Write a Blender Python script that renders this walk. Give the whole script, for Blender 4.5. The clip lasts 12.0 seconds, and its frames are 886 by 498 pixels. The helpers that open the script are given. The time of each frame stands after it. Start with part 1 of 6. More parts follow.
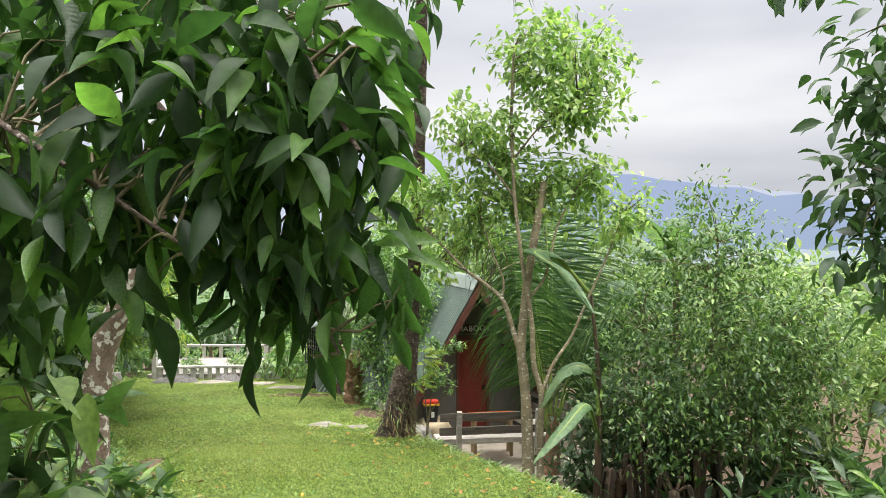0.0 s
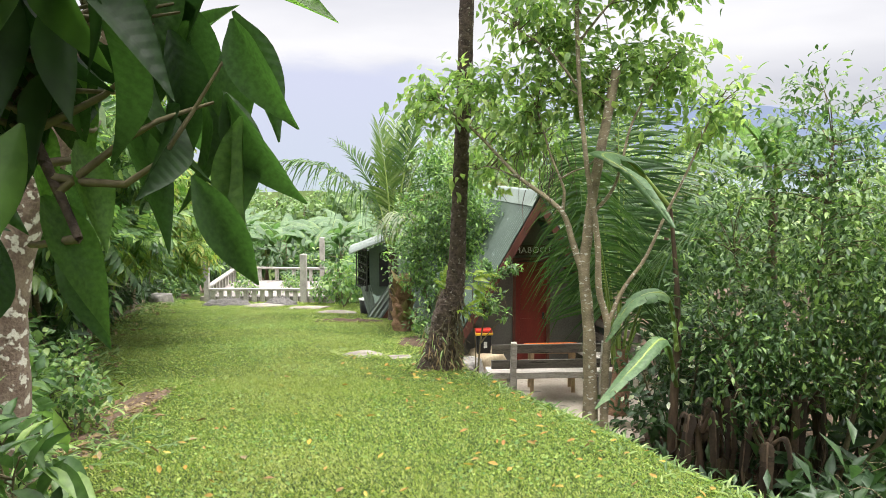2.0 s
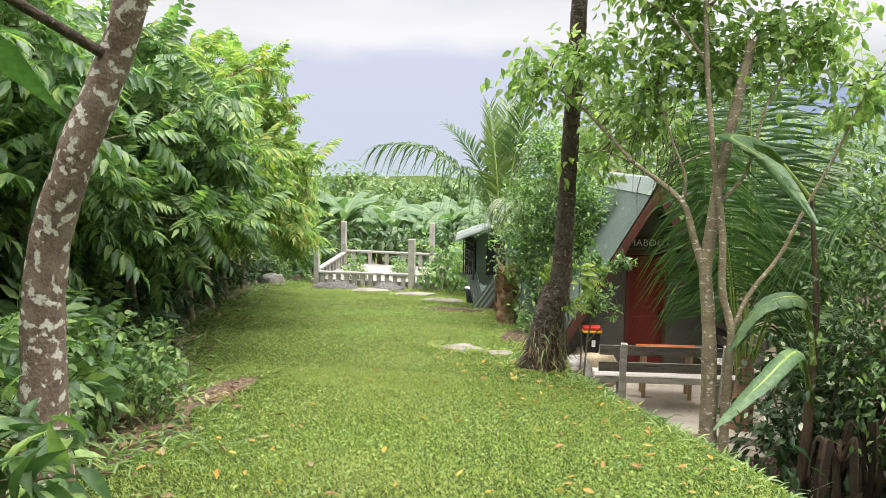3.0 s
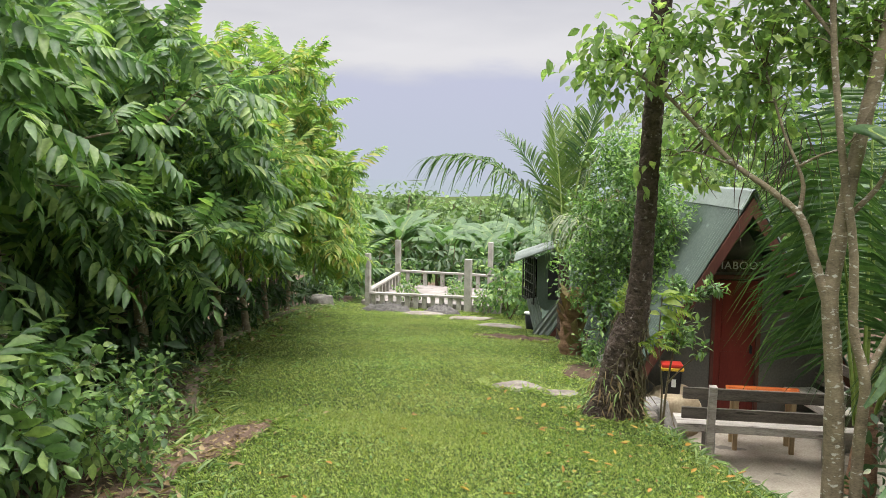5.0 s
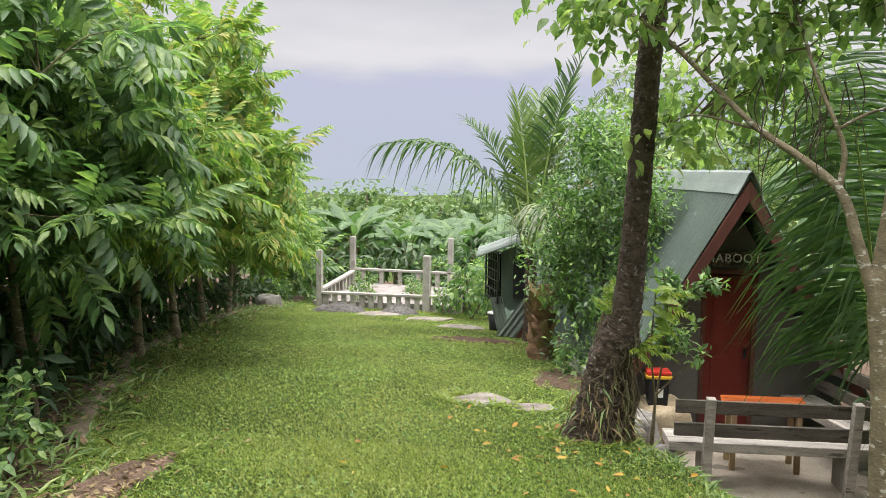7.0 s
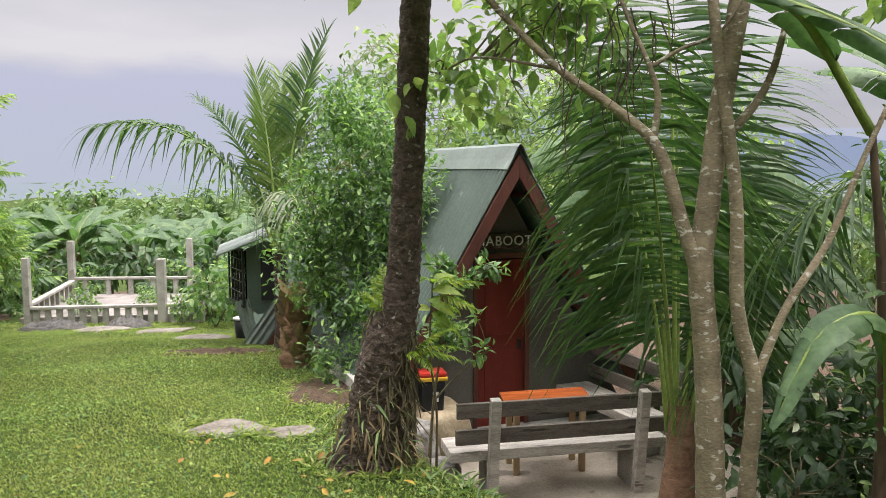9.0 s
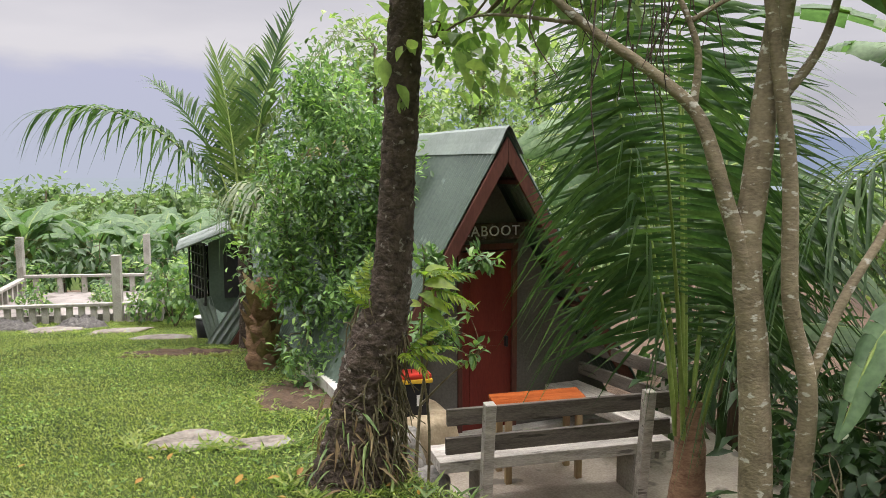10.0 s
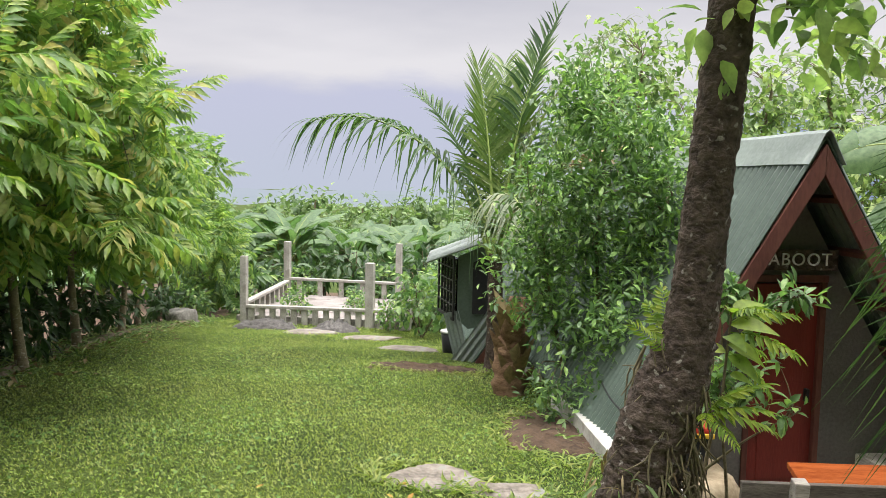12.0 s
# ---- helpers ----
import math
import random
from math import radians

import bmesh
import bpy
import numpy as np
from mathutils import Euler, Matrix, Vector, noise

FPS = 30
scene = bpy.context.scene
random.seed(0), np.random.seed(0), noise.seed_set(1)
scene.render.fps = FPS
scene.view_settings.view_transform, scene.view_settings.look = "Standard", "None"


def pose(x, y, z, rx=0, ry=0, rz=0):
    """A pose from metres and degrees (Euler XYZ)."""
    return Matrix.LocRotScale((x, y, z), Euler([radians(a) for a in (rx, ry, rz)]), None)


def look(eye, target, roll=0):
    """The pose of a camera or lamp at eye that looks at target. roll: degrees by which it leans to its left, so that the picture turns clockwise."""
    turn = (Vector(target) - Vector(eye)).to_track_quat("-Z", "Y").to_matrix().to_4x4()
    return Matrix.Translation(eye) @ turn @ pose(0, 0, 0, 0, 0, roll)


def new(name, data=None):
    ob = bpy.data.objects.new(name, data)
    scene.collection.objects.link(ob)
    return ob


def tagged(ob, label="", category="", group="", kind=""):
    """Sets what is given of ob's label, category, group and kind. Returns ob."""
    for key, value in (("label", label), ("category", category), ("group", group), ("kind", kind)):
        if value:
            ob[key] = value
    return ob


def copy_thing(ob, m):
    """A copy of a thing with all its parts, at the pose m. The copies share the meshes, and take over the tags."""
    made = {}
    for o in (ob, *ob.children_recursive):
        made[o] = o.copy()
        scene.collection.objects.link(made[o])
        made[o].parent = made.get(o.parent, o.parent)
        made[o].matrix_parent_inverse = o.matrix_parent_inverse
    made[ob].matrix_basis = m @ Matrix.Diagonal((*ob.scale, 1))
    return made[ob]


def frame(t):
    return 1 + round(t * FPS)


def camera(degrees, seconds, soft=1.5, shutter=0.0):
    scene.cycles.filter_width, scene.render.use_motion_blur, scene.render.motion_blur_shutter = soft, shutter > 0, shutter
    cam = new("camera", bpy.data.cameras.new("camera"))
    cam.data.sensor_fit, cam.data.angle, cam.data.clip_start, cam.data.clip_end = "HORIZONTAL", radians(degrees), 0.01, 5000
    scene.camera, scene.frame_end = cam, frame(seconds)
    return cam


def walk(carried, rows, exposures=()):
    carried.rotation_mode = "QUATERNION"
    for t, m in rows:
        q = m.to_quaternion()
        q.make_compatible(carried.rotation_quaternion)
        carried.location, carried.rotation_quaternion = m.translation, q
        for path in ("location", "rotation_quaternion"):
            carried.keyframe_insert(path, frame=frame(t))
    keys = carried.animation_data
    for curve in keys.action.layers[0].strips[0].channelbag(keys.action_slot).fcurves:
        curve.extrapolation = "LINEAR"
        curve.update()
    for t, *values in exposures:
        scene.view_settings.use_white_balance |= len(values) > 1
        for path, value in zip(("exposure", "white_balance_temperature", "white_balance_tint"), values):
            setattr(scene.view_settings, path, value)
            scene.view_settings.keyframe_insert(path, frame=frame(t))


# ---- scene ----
cam = camera(58.2, 12.0, soft=0.5)
METRES, EYE, TILT, LEAN, TURN = 8.4, 1.5, -1.0, 0.0, 0.0
ROWS = [
    (0.0, 0.0, 0.0, 0.0, 0.0, 0.0, -0.0),
    (0.5, 0.0057, 0.0488, -0.0106, -0.85, -0.81, 0.13),
    (1.0, 0.0108, 0.0984, -0.0193, -0.99, -2.21, 0.31),
    (1.5, 0.0221, 0.1486, -0.0265, 1.52, -3.71, 0.57),
    (2.0, 0.029, 0.1959, -0.0318, 5.05, -5.23, -0.08),
    (2.5, 0.0354, 0.2408, -0.0335, 9.57, -6.59, -0.5),
    (3.0, 0.0385, 0.2849, -0.0357, 13.54, -6.28, -0.87),
    (3.5, 0.035, 0.3295, -0.0399, 15.82, -6.06, -1.14),
    (5.5, -0.004, 0.5053, -0.0596, 18.1, -4.68, -0.9),
    (6.0, -0.0155, 0.5473, -0.0664, 18.01, -4.67, -0.97),
    (6.5, -0.0249, 0.5853, -0.0723, 17.94, -4.67, -0.92),
    (7.0, -0.0346, 0.6235, -0.0778, 15.12, -4.91, -0.94),
    (7.5, -0.04, 0.6637, -0.0836, 10.49, -4.72, -0.53),
    (9.5, -0.0676, 0.8268, -0.1096, -5.08, -4.92, 0.2),
    (10.0, -0.0778, 0.8621, -0.1151, -5.64, -5.14, 0.25),
    (10.5, -0.0814, 0.8982, -0.1204, -5.94, -5.2, 0.19),
    (11.0, -0.0855, 0.9284, -0.1223, -5.55, -5.48, -0.39),
    (11.5, -0.0973, 0.9509, -0.1229, 1.53, -4.81, -0.49),
    (12.0, -0.1063, 0.9702, -0.1227, 11.81, -4.01, -1.36),
]
walk(cam, [(t, pose(0, 0, EYE, TILT, LEAN, TURN) @ pose(METRES * x, METRES * y, METRES * z, 90 + pitch, roll, yaw)) for t, x, y, z, yaw, pitch, roll in ROWS],
     exposures=[(t, e, 6500, tint) for t, e, tint in ((0.0, 0.58, 11), (1.2, 0.66, 12), (2.8, 0.66, 13), (3.5, 0.31, 13), (7.5, 0.31, 15), (10.5, 0.20, 17), (11.3, 0.26, 16), (12.0, 0.33, 15))])

# ---- light ----
world = bpy.data.worlds.new("overcast_sky")
scene.world = world
world.use_nodes = True
wn, wl = world.node_tree.nodes, world.node_tree.links
wn.clear()
w_out, w_bg = wn.new("ShaderNodeOutputWorld"), wn.new("ShaderNodeBackground")
sky = wn.new("ShaderNodeTexSky")
sky.sky_type, sky.sun_disc = "NISHITA", False
sky.sun_elevation, sky.sun_rotation = radians(68), radians(108)
sky_gain = wn.new("ShaderNodeVectorMath")
sky_gain.operation = "SCALE"
sky_gain.inputs["Scale"].default_value = 0.10
w_co, w_map, w_noise, w_ramp = wn.new("ShaderNodeTexCoord"), wn.new("ShaderNodeMapping"), wn.new("ShaderNodeTexNoise"), wn.new("ShaderNodeValToRGB")
w_map.inputs["Scale"].default_value = (1.3, 1.3, 5.5)
w_map.inputs["Location"].default_value = (0.35, 0.1, 0.62)
w_noise.inputs["Scale"].default_value, w_noise.inputs["Detail"].default_value, w_noise.inputs["Roughness"].default_value = 1.6, 5.0, 0.5
w_ramp.color_ramp.elements[0].position, w_ramp.color_ramp.elements[0].color = 0.36, (0.50, 0.52, 0.60, 1)
w_ramp.color_ramp.elements[1].position, w_ramp.color_ramp.elements[1].color = 0.62, (0.97, 0.97, 0.98, 1)
w_mix = wn.new("ShaderNodeMixRGB")
w_mix.inputs["Fac"].default_value = 0.88
wl.new(w_co.outputs["Generated"], w_map.inputs["Vector"])
wl.new(w_map.outputs["Vector"], w_noise.inputs["Vector"])
# cloud layers: a bright gap low down, greyer cloud above it
w_layer, w_z, w_half, w_sum = wn.new("ShaderNodeValToRGB"), wn.new("ShaderNodeSeparateXYZ"), wn.new("ShaderNodeMath"), wn.new("ShaderNodeMath")
wl.new(w_co.outputs["Generated"], w_z.inputs[0])
wl.new(w_z.outputs["Z"], w_layer.inputs["Fac"])
for i, (at, tone) in enumerate(((0.0, 0.55), (0.09, 0.6), (0.135, 0.9), (0.165, 0.75), (0.23, 0.32), (0.5, 0.5), (1.0, 0.7))):
    el = w_layer.color_ramp.elements[i] if i < 2 else w_layer.color_ramp.elements.new(at)
    el.position, el.color = at, (tone, tone, tone, 1)
w_half.operation, w_half.inputs[1].default_value = "MULTIPLY", 0.4
w_sum.operation, w_sum.inputs[1].default_value = "MULTIPLY_ADD", 0.5
wl.new(w_layer.outputs["Color"], w_half.inputs[0])
wl.new(w_noise.outputs["Fac"], w_sum.inputs[0])
wl.new(w_half.outputs[0], w_sum.inputs[2])
wl.new(w_sum.outputs[0], w_ramp.inputs["Fac"])
wl.new(sky.outputs["Color"], sky_gain.inputs[0])
wl.new(sky_gain.outputs["Vector"], w_mix.inputs["Color1"])
wl.new(w_ramp.outputs["Color"], w_mix.inputs["Color2"])
# an overcast sky is several times brighter overhead than low down
w_sep, w_pos, w_sq, w_gain, w_up = wn.new("ShaderNodeSeparateXYZ"), wn.new("ShaderNodeMath"), wn.new("ShaderNodeMath"), wn.new("ShaderNodeMath"), wn.new("ShaderNodeMixRGB")
wl.new(w_co.outputs["Generated"], w_sep.inputs[0])
w_pos.operation, w_pos.inputs[1].default_value = "MAXIMUM", 0.0
wl.new(w_sep.outputs["Z"], w_pos.inputs[0])
w_sq.operation, w_sq.inputs[1].default_value = "POWER", 3.0
wl.new(w_pos.outputs[0], w_sq.inputs[0])
w_gain.operation, w_gain.inputs[1].default_value, w_gain.inputs[2].default_value = "MULTIPLY_ADD", 6.3, 0.67
wl.new(w_sq.outputs[0], w_gain.inputs[0])
w_up.inputs["Color2"].default_value = (1.0, 0.99, 0.96, 1)
wl.new(w_pos.outputs[0], w_up.inputs["Fac"])
wl.new(w_mix.outputs["Color"], w_up.inputs["Color1"])
wl.new(w_up.outputs["Color"], w_bg.inputs["Color"])
wl.new(w_gain.outputs[0], w_bg.inputs["Strength"])
wl.new(w_bg.outputs["Background"], w_out.inputs["Surface"])

sun = new("sun", bpy.data.lights.new("sun", "SUN"))
sun.data.energy, sun.data.angle, sun.data.color = 1.9, radians(32), (1.0, 0.97, 0.90)
sun.matrix_world = look((9, 5, 24), (0, 8, 0))

# ---- materials ----
def material(name, rough=0.6, spec=0.4):
    m = bpy.data.materials.new(name)
    m.use_nodes = True
    p = m.node_tree.nodes["Principled BSDF"]
    p.inputs["Roughness"].default_value = rough
    p.inputs["Specular IOR Level"].default_value = spec
    return m, m.node_tree.nodes, m.node_tree.links, p


def surface(name, dark, light, scale=6.0, rough=0.7, bump=0.3, fine=60.0, stretch=(1, 1, 1), spot=None, metal=0.0, spec=0.3, depth=0.02):
    """A surface that varies at two scales, with fine relief and, where given, spots of another colour."""
    m, n, l, p = material(name, rough, spec)
    p.inputs["Metallic"].default_value = metal
    co, mp = n.new("ShaderNodeTexCoord"), n.new("ShaderNodeMapping")
    mp.inputs["Scale"].default_value = stretch
    l.new(co.outputs["Object"], mp.inputs["Vector"])
    a, b, r = n.new("ShaderNodeTexNoise"), n.new("ShaderNodeTexNoise"), n.new("ShaderNodeValToRGB")
    a.inputs["Scale"].default_value, a.inputs["Detail"].default_value = scale, 4.0
    b.inputs["Scale"].default_value, b.inputs["Detail"].default_value = fine, 3.0
    mx = n.new("ShaderNodeMath")
    mx.operation = "MULTIPLY_ADD"
    mx.inputs[1].default_value = 0.45
    l.new(mp.outputs["Vector"], a.inputs["Vector"])
    l.new(mp.outputs["Vector"], b.inputs["Vector"])
    l.new(b.outputs["Fac"], mx.inputs[0])
    sc = n.new("ShaderNodeMath")
    sc.operation = "MULTIPLY"
    sc.inputs[1].default_value = 0.62
    l.new(a.outputs["Fac"], sc.inputs[0])
    l.new(sc.outputs[0], mx.inputs[2])
    r.color_ramp.elements[0].position, r.color_ramp.elements[0].color = 0.36, (*dark, 1)
    r.color_ramp.elements[1].position, r.color_ramp.elements[1].color = 0.68, (*light, 1)
    l.new(mx.outputs[0], r.inputs["Fac"])
    colour = r.outputs["Color"]
    if spot:
        size, edge, tone = spot
        s, sr, sm = n.new("ShaderNodeTexNoise"), n.new("ShaderNodeValToRGB"), n.new("ShaderNodeMixRGB")
        s.inputs["Scale"].default_value, s.inputs["Detail"].default_value = size, 3.0
        l.new(mp.outputs["Vector"], s.inputs["Vector"])
        sr.color_ramp.elements[0].position, sr.color_ramp.elements[1].position = edge, edge + 0.06
        l.new(s.outputs["Fac"], sr.inputs["Fac"])
        l.new(sr.outputs["Color"], sm.inputs["Fac"])
        l.new(colour, sm.inputs["Color1"])
        sm.inputs["Color2"].default_value = (*tone, 1)
        colour = sm.outputs["Color"]
    l.new(colour, p.inputs["Base Color"])
    bp = n.new("ShaderNodeBump")
    bp.inputs["Strength"].default_value, bp.inputs["Distance"].default_value = bump, depth
    l.new(mx.outputs[0], bp.inputs["Height"])
    l.new(bp.outputs["Normal"], p.inputs["Normal"])
    return m


def leaf_material(name, shades, rough=0.45, through_light=0.35, veins=0.0, patches=None):
    """Leaves: each its own shade, some light let through, and ribs for the large ones."""
    m, n, l, p = material(name, rough, 0.4)
    geo, info, add, fr = n.new("ShaderNodeNewGeometry"), n.new("ShaderNodeObjectInfo"), n.new("ShaderNodeMath"), n.new("ShaderNodeMath")
    l.new(geo.outputs["Random Per Island"], add.inputs[0])
    l.new(info.outputs["Random"], add.inputs[1])
    fr.operation = "FRACT"
    l.new(add.outputs[0], fr.inputs[0])
    r = n.new("ShaderNodeValToRGB")
    for i, c in enumerate(shades):
        at = i / max(1, len(shades) - 1)
        e = r.color_ramp.elements[i] if i < 2 else r.color_ramp.elements.new(at)
        e.position, e.color = at, (*c, 1)
    l.new(fr.outputs[0], r.inputs["Fac"])
    co, nz, mul = n.new("ShaderNodeTexCoord"), n.new("ShaderNodeTexNoise"), n.new("ShaderNodeMixRGB")
    nz.inputs["Scale"].default_value, nz.inputs["Detail"].default_value = 25.0, 3.0
    l.new(co.outputs["Object"], nz.inputs["Vector"])
    nr = n.new("ShaderNodeValToRGB")
    nr.color_ramp.elements[0].position, nr.color_ramp.elements[0].color = 0.3, (0.68, 0.72, 0.66, 1)
    nr.color_ramp.elements[1].position, nr.color_ramp.elements[1].color = 0.7, (1.2, 1.18, 1.1, 1)
    l.new(nz.outputs["Fac"], nr.inputs["Fac"])
    mul.blend_type, mul.inputs["Fac"].default_value = "MULTIPLY", 1.0
    l.new(r.outputs["Color"], mul.inputs["Color1"])
    l.new(nr.outputs["Color"], mul.inputs["Color2"])
    colour = mul.outputs["Color"]
    if patches:
        pn, pr, pm = n.new("ShaderNodeTexNoise"), n.new("ShaderNodeValToRGB"), n.new("ShaderNodeMixRGB")
        pn.inputs["Scale"].default_value, pn.inputs["Detail"].default_value = 0.55, 4.0
        l.new(geo.outputs["Position"], pn.inputs["Vector"])
        pr.color_ramp.elements[0].position, pr.color_ramp.elements[1].position = 0.45, 0.75
        pr.color_ramp.elements[1].color = (0.55, 0.55, 0.55, 1)
        l.new(pn.outputs["Fac"], pr.inputs["Fac"])
        l.new(pr.outputs["Color"], pm.inputs["Fac"])
        l.new(colour, pm.inputs["Color1"])
        pm.inputs["Color2"].default_value = (*patches, 1)
        colour = pm.outputs["Color"]
    if veins:
        sep, ab, k, wv, sub = n.new("ShaderNodeSeparateXYZ"), n.new("ShaderNodeMath"), n.new("ShaderNodeMath"), n.new("ShaderNodeMath"), n.new("ShaderNodeMath")
        l.new(co.outputs["Object"], sep.inputs[0])
        ab.operation, k.operation, sub.operation, wv.operation = "ABSOLUTE", "MULTIPLY", "SUBTRACT", "SINE"
        l.new(sep.outputs["X"], ab.inputs[0])
        l.new(ab.outputs[0], sub.inputs[1])
        l.new(sep.outputs["Y"], sub.inputs[0])
        l.new(sub.outputs[0], k.inputs[0])
        k.inputs[1].default_value = veins
        l.new(k.outputs[0], wv.inputs[0])
        bp = n.new("ShaderNodeBump")
        bp.inputs["Strength"].default_value, bp.inputs["Distance"].default_value = 0.10, 0.01
        l.new(wv.outputs[0], bp.inputs["Height"])
        l.new(bp.outputs["Normal"], p.inputs["Normal"])
    l.new(colour, p.inputs["Base Color"])
    tr, mx, out = n.new("ShaderNodeBsdfTranslucent"), n.new("ShaderNodeMixShader"), n["Material Output"]
    bright = n.new("ShaderNodeMixRGB")
    bright.blend_type, bright.inputs["Fac"].default_value = "MULTIPLY", 1.0
    bright.inputs["Color2"].default_value = (1.55, 1.8, 1.0, 1)
    l.new(colour, bright.inputs["Color1"])
    l.new(bright.outputs["Color"], tr.inputs["Color"])
    mx.inputs["Fac"].default_value = through_light
    l.new(p.outputs["BSDF"], mx.inputs[1])
    l.new(tr.outputs["BSDF"], mx.inputs[2])
    l.new(mx.outputs["Shader"], out.inputs["Surface"])
    return m


LEAF_BIG = leaf_material("leaf_large_dark", [(0.017, 0.040, 0.014), (0.028, 0.060, 0.020), (0.045, 0.098, 0.026), (0.10, 0.185, 0.042)], 0.48, 0.5, veins=75.0)
LEAF_PINNATE = leaf_material("leaf_pinnate", [(0.062, 0.120, 0.056), (0.10, 0.180, 0.074), (0.15, 0.245, 0.092), (0.27, 0.36, 0.12)], 0.38, 0.38)
LEAF_MIXED = leaf_material("leaf_pinnate_light", [(0.09, 0.165, 0.06), (0.14, 0.235, 0.075), (0.20, 0.30, 0.09), (0.33, 0.40, 0.12)], 0.42, 0.45)
LEAF_YELLOW = leaf_material("leaf_yellowing", [(0.10, 0.185, 0.06), (0.15, 0.25, 0.075), (0.20, 0.30, 0.085), (0.28, 0.36, 0.10), (0.40, 0.35, 0.13)], 0.45, 0.42)
LEAF_SMALL = leaf_material("leaf_small", [(0.093, 0.151, 0.061), (0.147, 0.227, 0.088), (0.216, 0.303, 0.122), (0.334, 0.403, 0.168)], 0.4, 0.35)
LEAF_CROWN = leaf_material("leaf_crown_light", [(0.12, 0.195, 0.078), (0.19, 0.285, 0.108), (0.275, 0.375, 0.145), (0.40, 0.47, 0.19)], 0.4, 0.45)
LEAF_SHRUB = leaf_material("leaf_shrub_glossy", [(0.068, 0.126, 0.053), (0.105, 0.189, 0.075), (0.152, 0.265, 0.092), (0.311, 0.454, 0.142)], 0.33, 0.3)
# LEAF_DARK and LEAF_RAVINE: dark leaves, canopy shade put into the colour too.
LEAF_DARK = leaf_material("leaf_dark_shaded", [(0.030, 0.062, 0.028), (0.045, 0.088, 0.038), (0.072, 0.128, 0.051)], 0.4, 0.3)
LEAF_RAVINE = leaf_material("leaf_ravine", [(0.038, 0.078, 0.031), (0.062, 0.120, 0.044), (0.098, 0.175, 0.058), (0.23, 0.33, 0.10)], 0.36, 0.3)
LEAF_PALM = leaf_material("leaf_palm", [(0.036, 0.078, 0.030), (0.056, 0.110, 0.040), (0.098, 0.165, 0.058)], 0.36, 0.28)
LEAF_PALM_PALE = leaf_material("leaf_palm_pale", [(0.085, 0.15, 0.036), (0.13, 0.205, 0.055), (0.20, 0.26, 0.095)], 0.4, 0.3)
LEAF_DULL = leaf_material("leaf_palm_dull", [(0.085, 0.12, 0.066), (0.13, 0.165, 0.095), (0.21, 0.23, 0.145)], 0.5, 0.28)
LEAF_DRY = leaf_material("leaf_dry", [(0.13, 0.085, 0.045), (0.22, 0.155, 0.085), (0.36, 0.28, 0.17)], 0.8, 0.15)
LEAF_BANANA = leaf_material("leaf_banana", [(0.075, 0.135, 0.066), (0.098, 0.170, 0.080), (0.145, 0.220, 0.110)], 0.5, 0.35)
LEAF_FERN = leaf_material("leaf_fern", [(0.12, 0.21, 0.03), (0.19, 0.28, 0.04), (0.28, 0.33, 0.05)], 0.5, 0.4)
LEAF_DEAD = leaf_material("leaf_dead", [(0.025, 0.016, 0.011), (0.045, 0.029, 0.018), (0.08, 0.055, 0.035)], 0.85, 0.12)
LEAF_FALLEN = leaf_material("leaf_fallen", [(0.425, 0.252, 0.033), (0.323, 0.153, 0.055), (0.468, 0.324, 0.066), (0.170, 0.090, 0.055)], 0.7, 0.2)
LEAF_WHITE = leaf_material("leaf_white_bract", [(0.7, 0.72, 0.62), (0.8, 0.8, 0.72)], 0.5, 0.3)
LEAF_FAR = leaf_material("leaf_far", [(0.095, 0.155, 0.078), (0.14, 0.21, 0.098), (0.215, 0.30, 0.125)], 0.6, 0.3)
GRASS = leaf_material("grass_blade", [(0.085, 0.140, 0.031), (0.135, 0.205, 0.042), (0.190, 0.268, 0.052), (0.260, 0.322, 0.075), (0.350, 0.365, 0.125)], 0.45, 0.3, patches=(0.300, 0.300, 0.095))
BARK_GREY = surface("bark_lichen", (0.10, 0.065, 0.05), (0.24, 0.18, 0.14), 9, 0.85, 0.8, 55, spot=(19.0, 0.545, (0.56, 0.53, 0.47)))
BARK_PALE = surface("bark_pale", (0.12, 0.095, 0.06), (0.28, 0.23, 0.15), 5, 0.8, 0.6, 45, (1, 1, 1.9), spot=(17.0, 0.6, (0.47, 0.45, 0.38)))
BARK_DARK = surface("bark_dark", (0.03, 0.021, 0.016), (0.125, 0.092, 0.074), 14, 0.9, 1.0, 38, (1, 1, 1.2), spot=(20.0, 0.63, (0.28, 0.25, 0.22)), depth=0.04)
BARK_TWIG = surface("bark_twig", (0.09, 0.07, 0.04), (0.2, 0.17, 0.1), 8, 0.8, 0.4, 60)
STALK = surface("palm_stalk", (0.13, 0.2, 0.04), (0.24, 0.31, 0.08), 5, 0.45, 0.15, 40)
STEM_BANANA = surface("banana_stem", (0.04, 0.025, 0.018), (0.13, 0.088, 0.055), 6, 0.7, 0.5, 30, (1, 1, 0.3))
PATH_SOIL = surface("trodden_soil", (0.065, 0.042, 0.03), (0.17, 0.115, 0.08), 8, 0.95, 1.0, 40, spot=(16, 0.63, (0.30, 0.22, 0.15)), depth=0.04)
PALM_STUB = surface("palm_stub", (0.13, 0.065, 0.04), (0.33, 0.2, 0.125), 7, 0.85, 0.9, 35, (1, 1, 2.5))
SOIL = surface("soil", (0.035, 0.022, 0.014), (0.115, 0.075, 0.048), 7, 0.95, 1.0, 40, depth=0.05)
EARTH = surface("pale_earth", (0.08, 0.06, 0.042), (0.23, 0.178, 0.125), 6, 0.95, 1.0, 35, spot=(5, 0.54, (0.075, 0.105, 0.03)), depth=0.04)
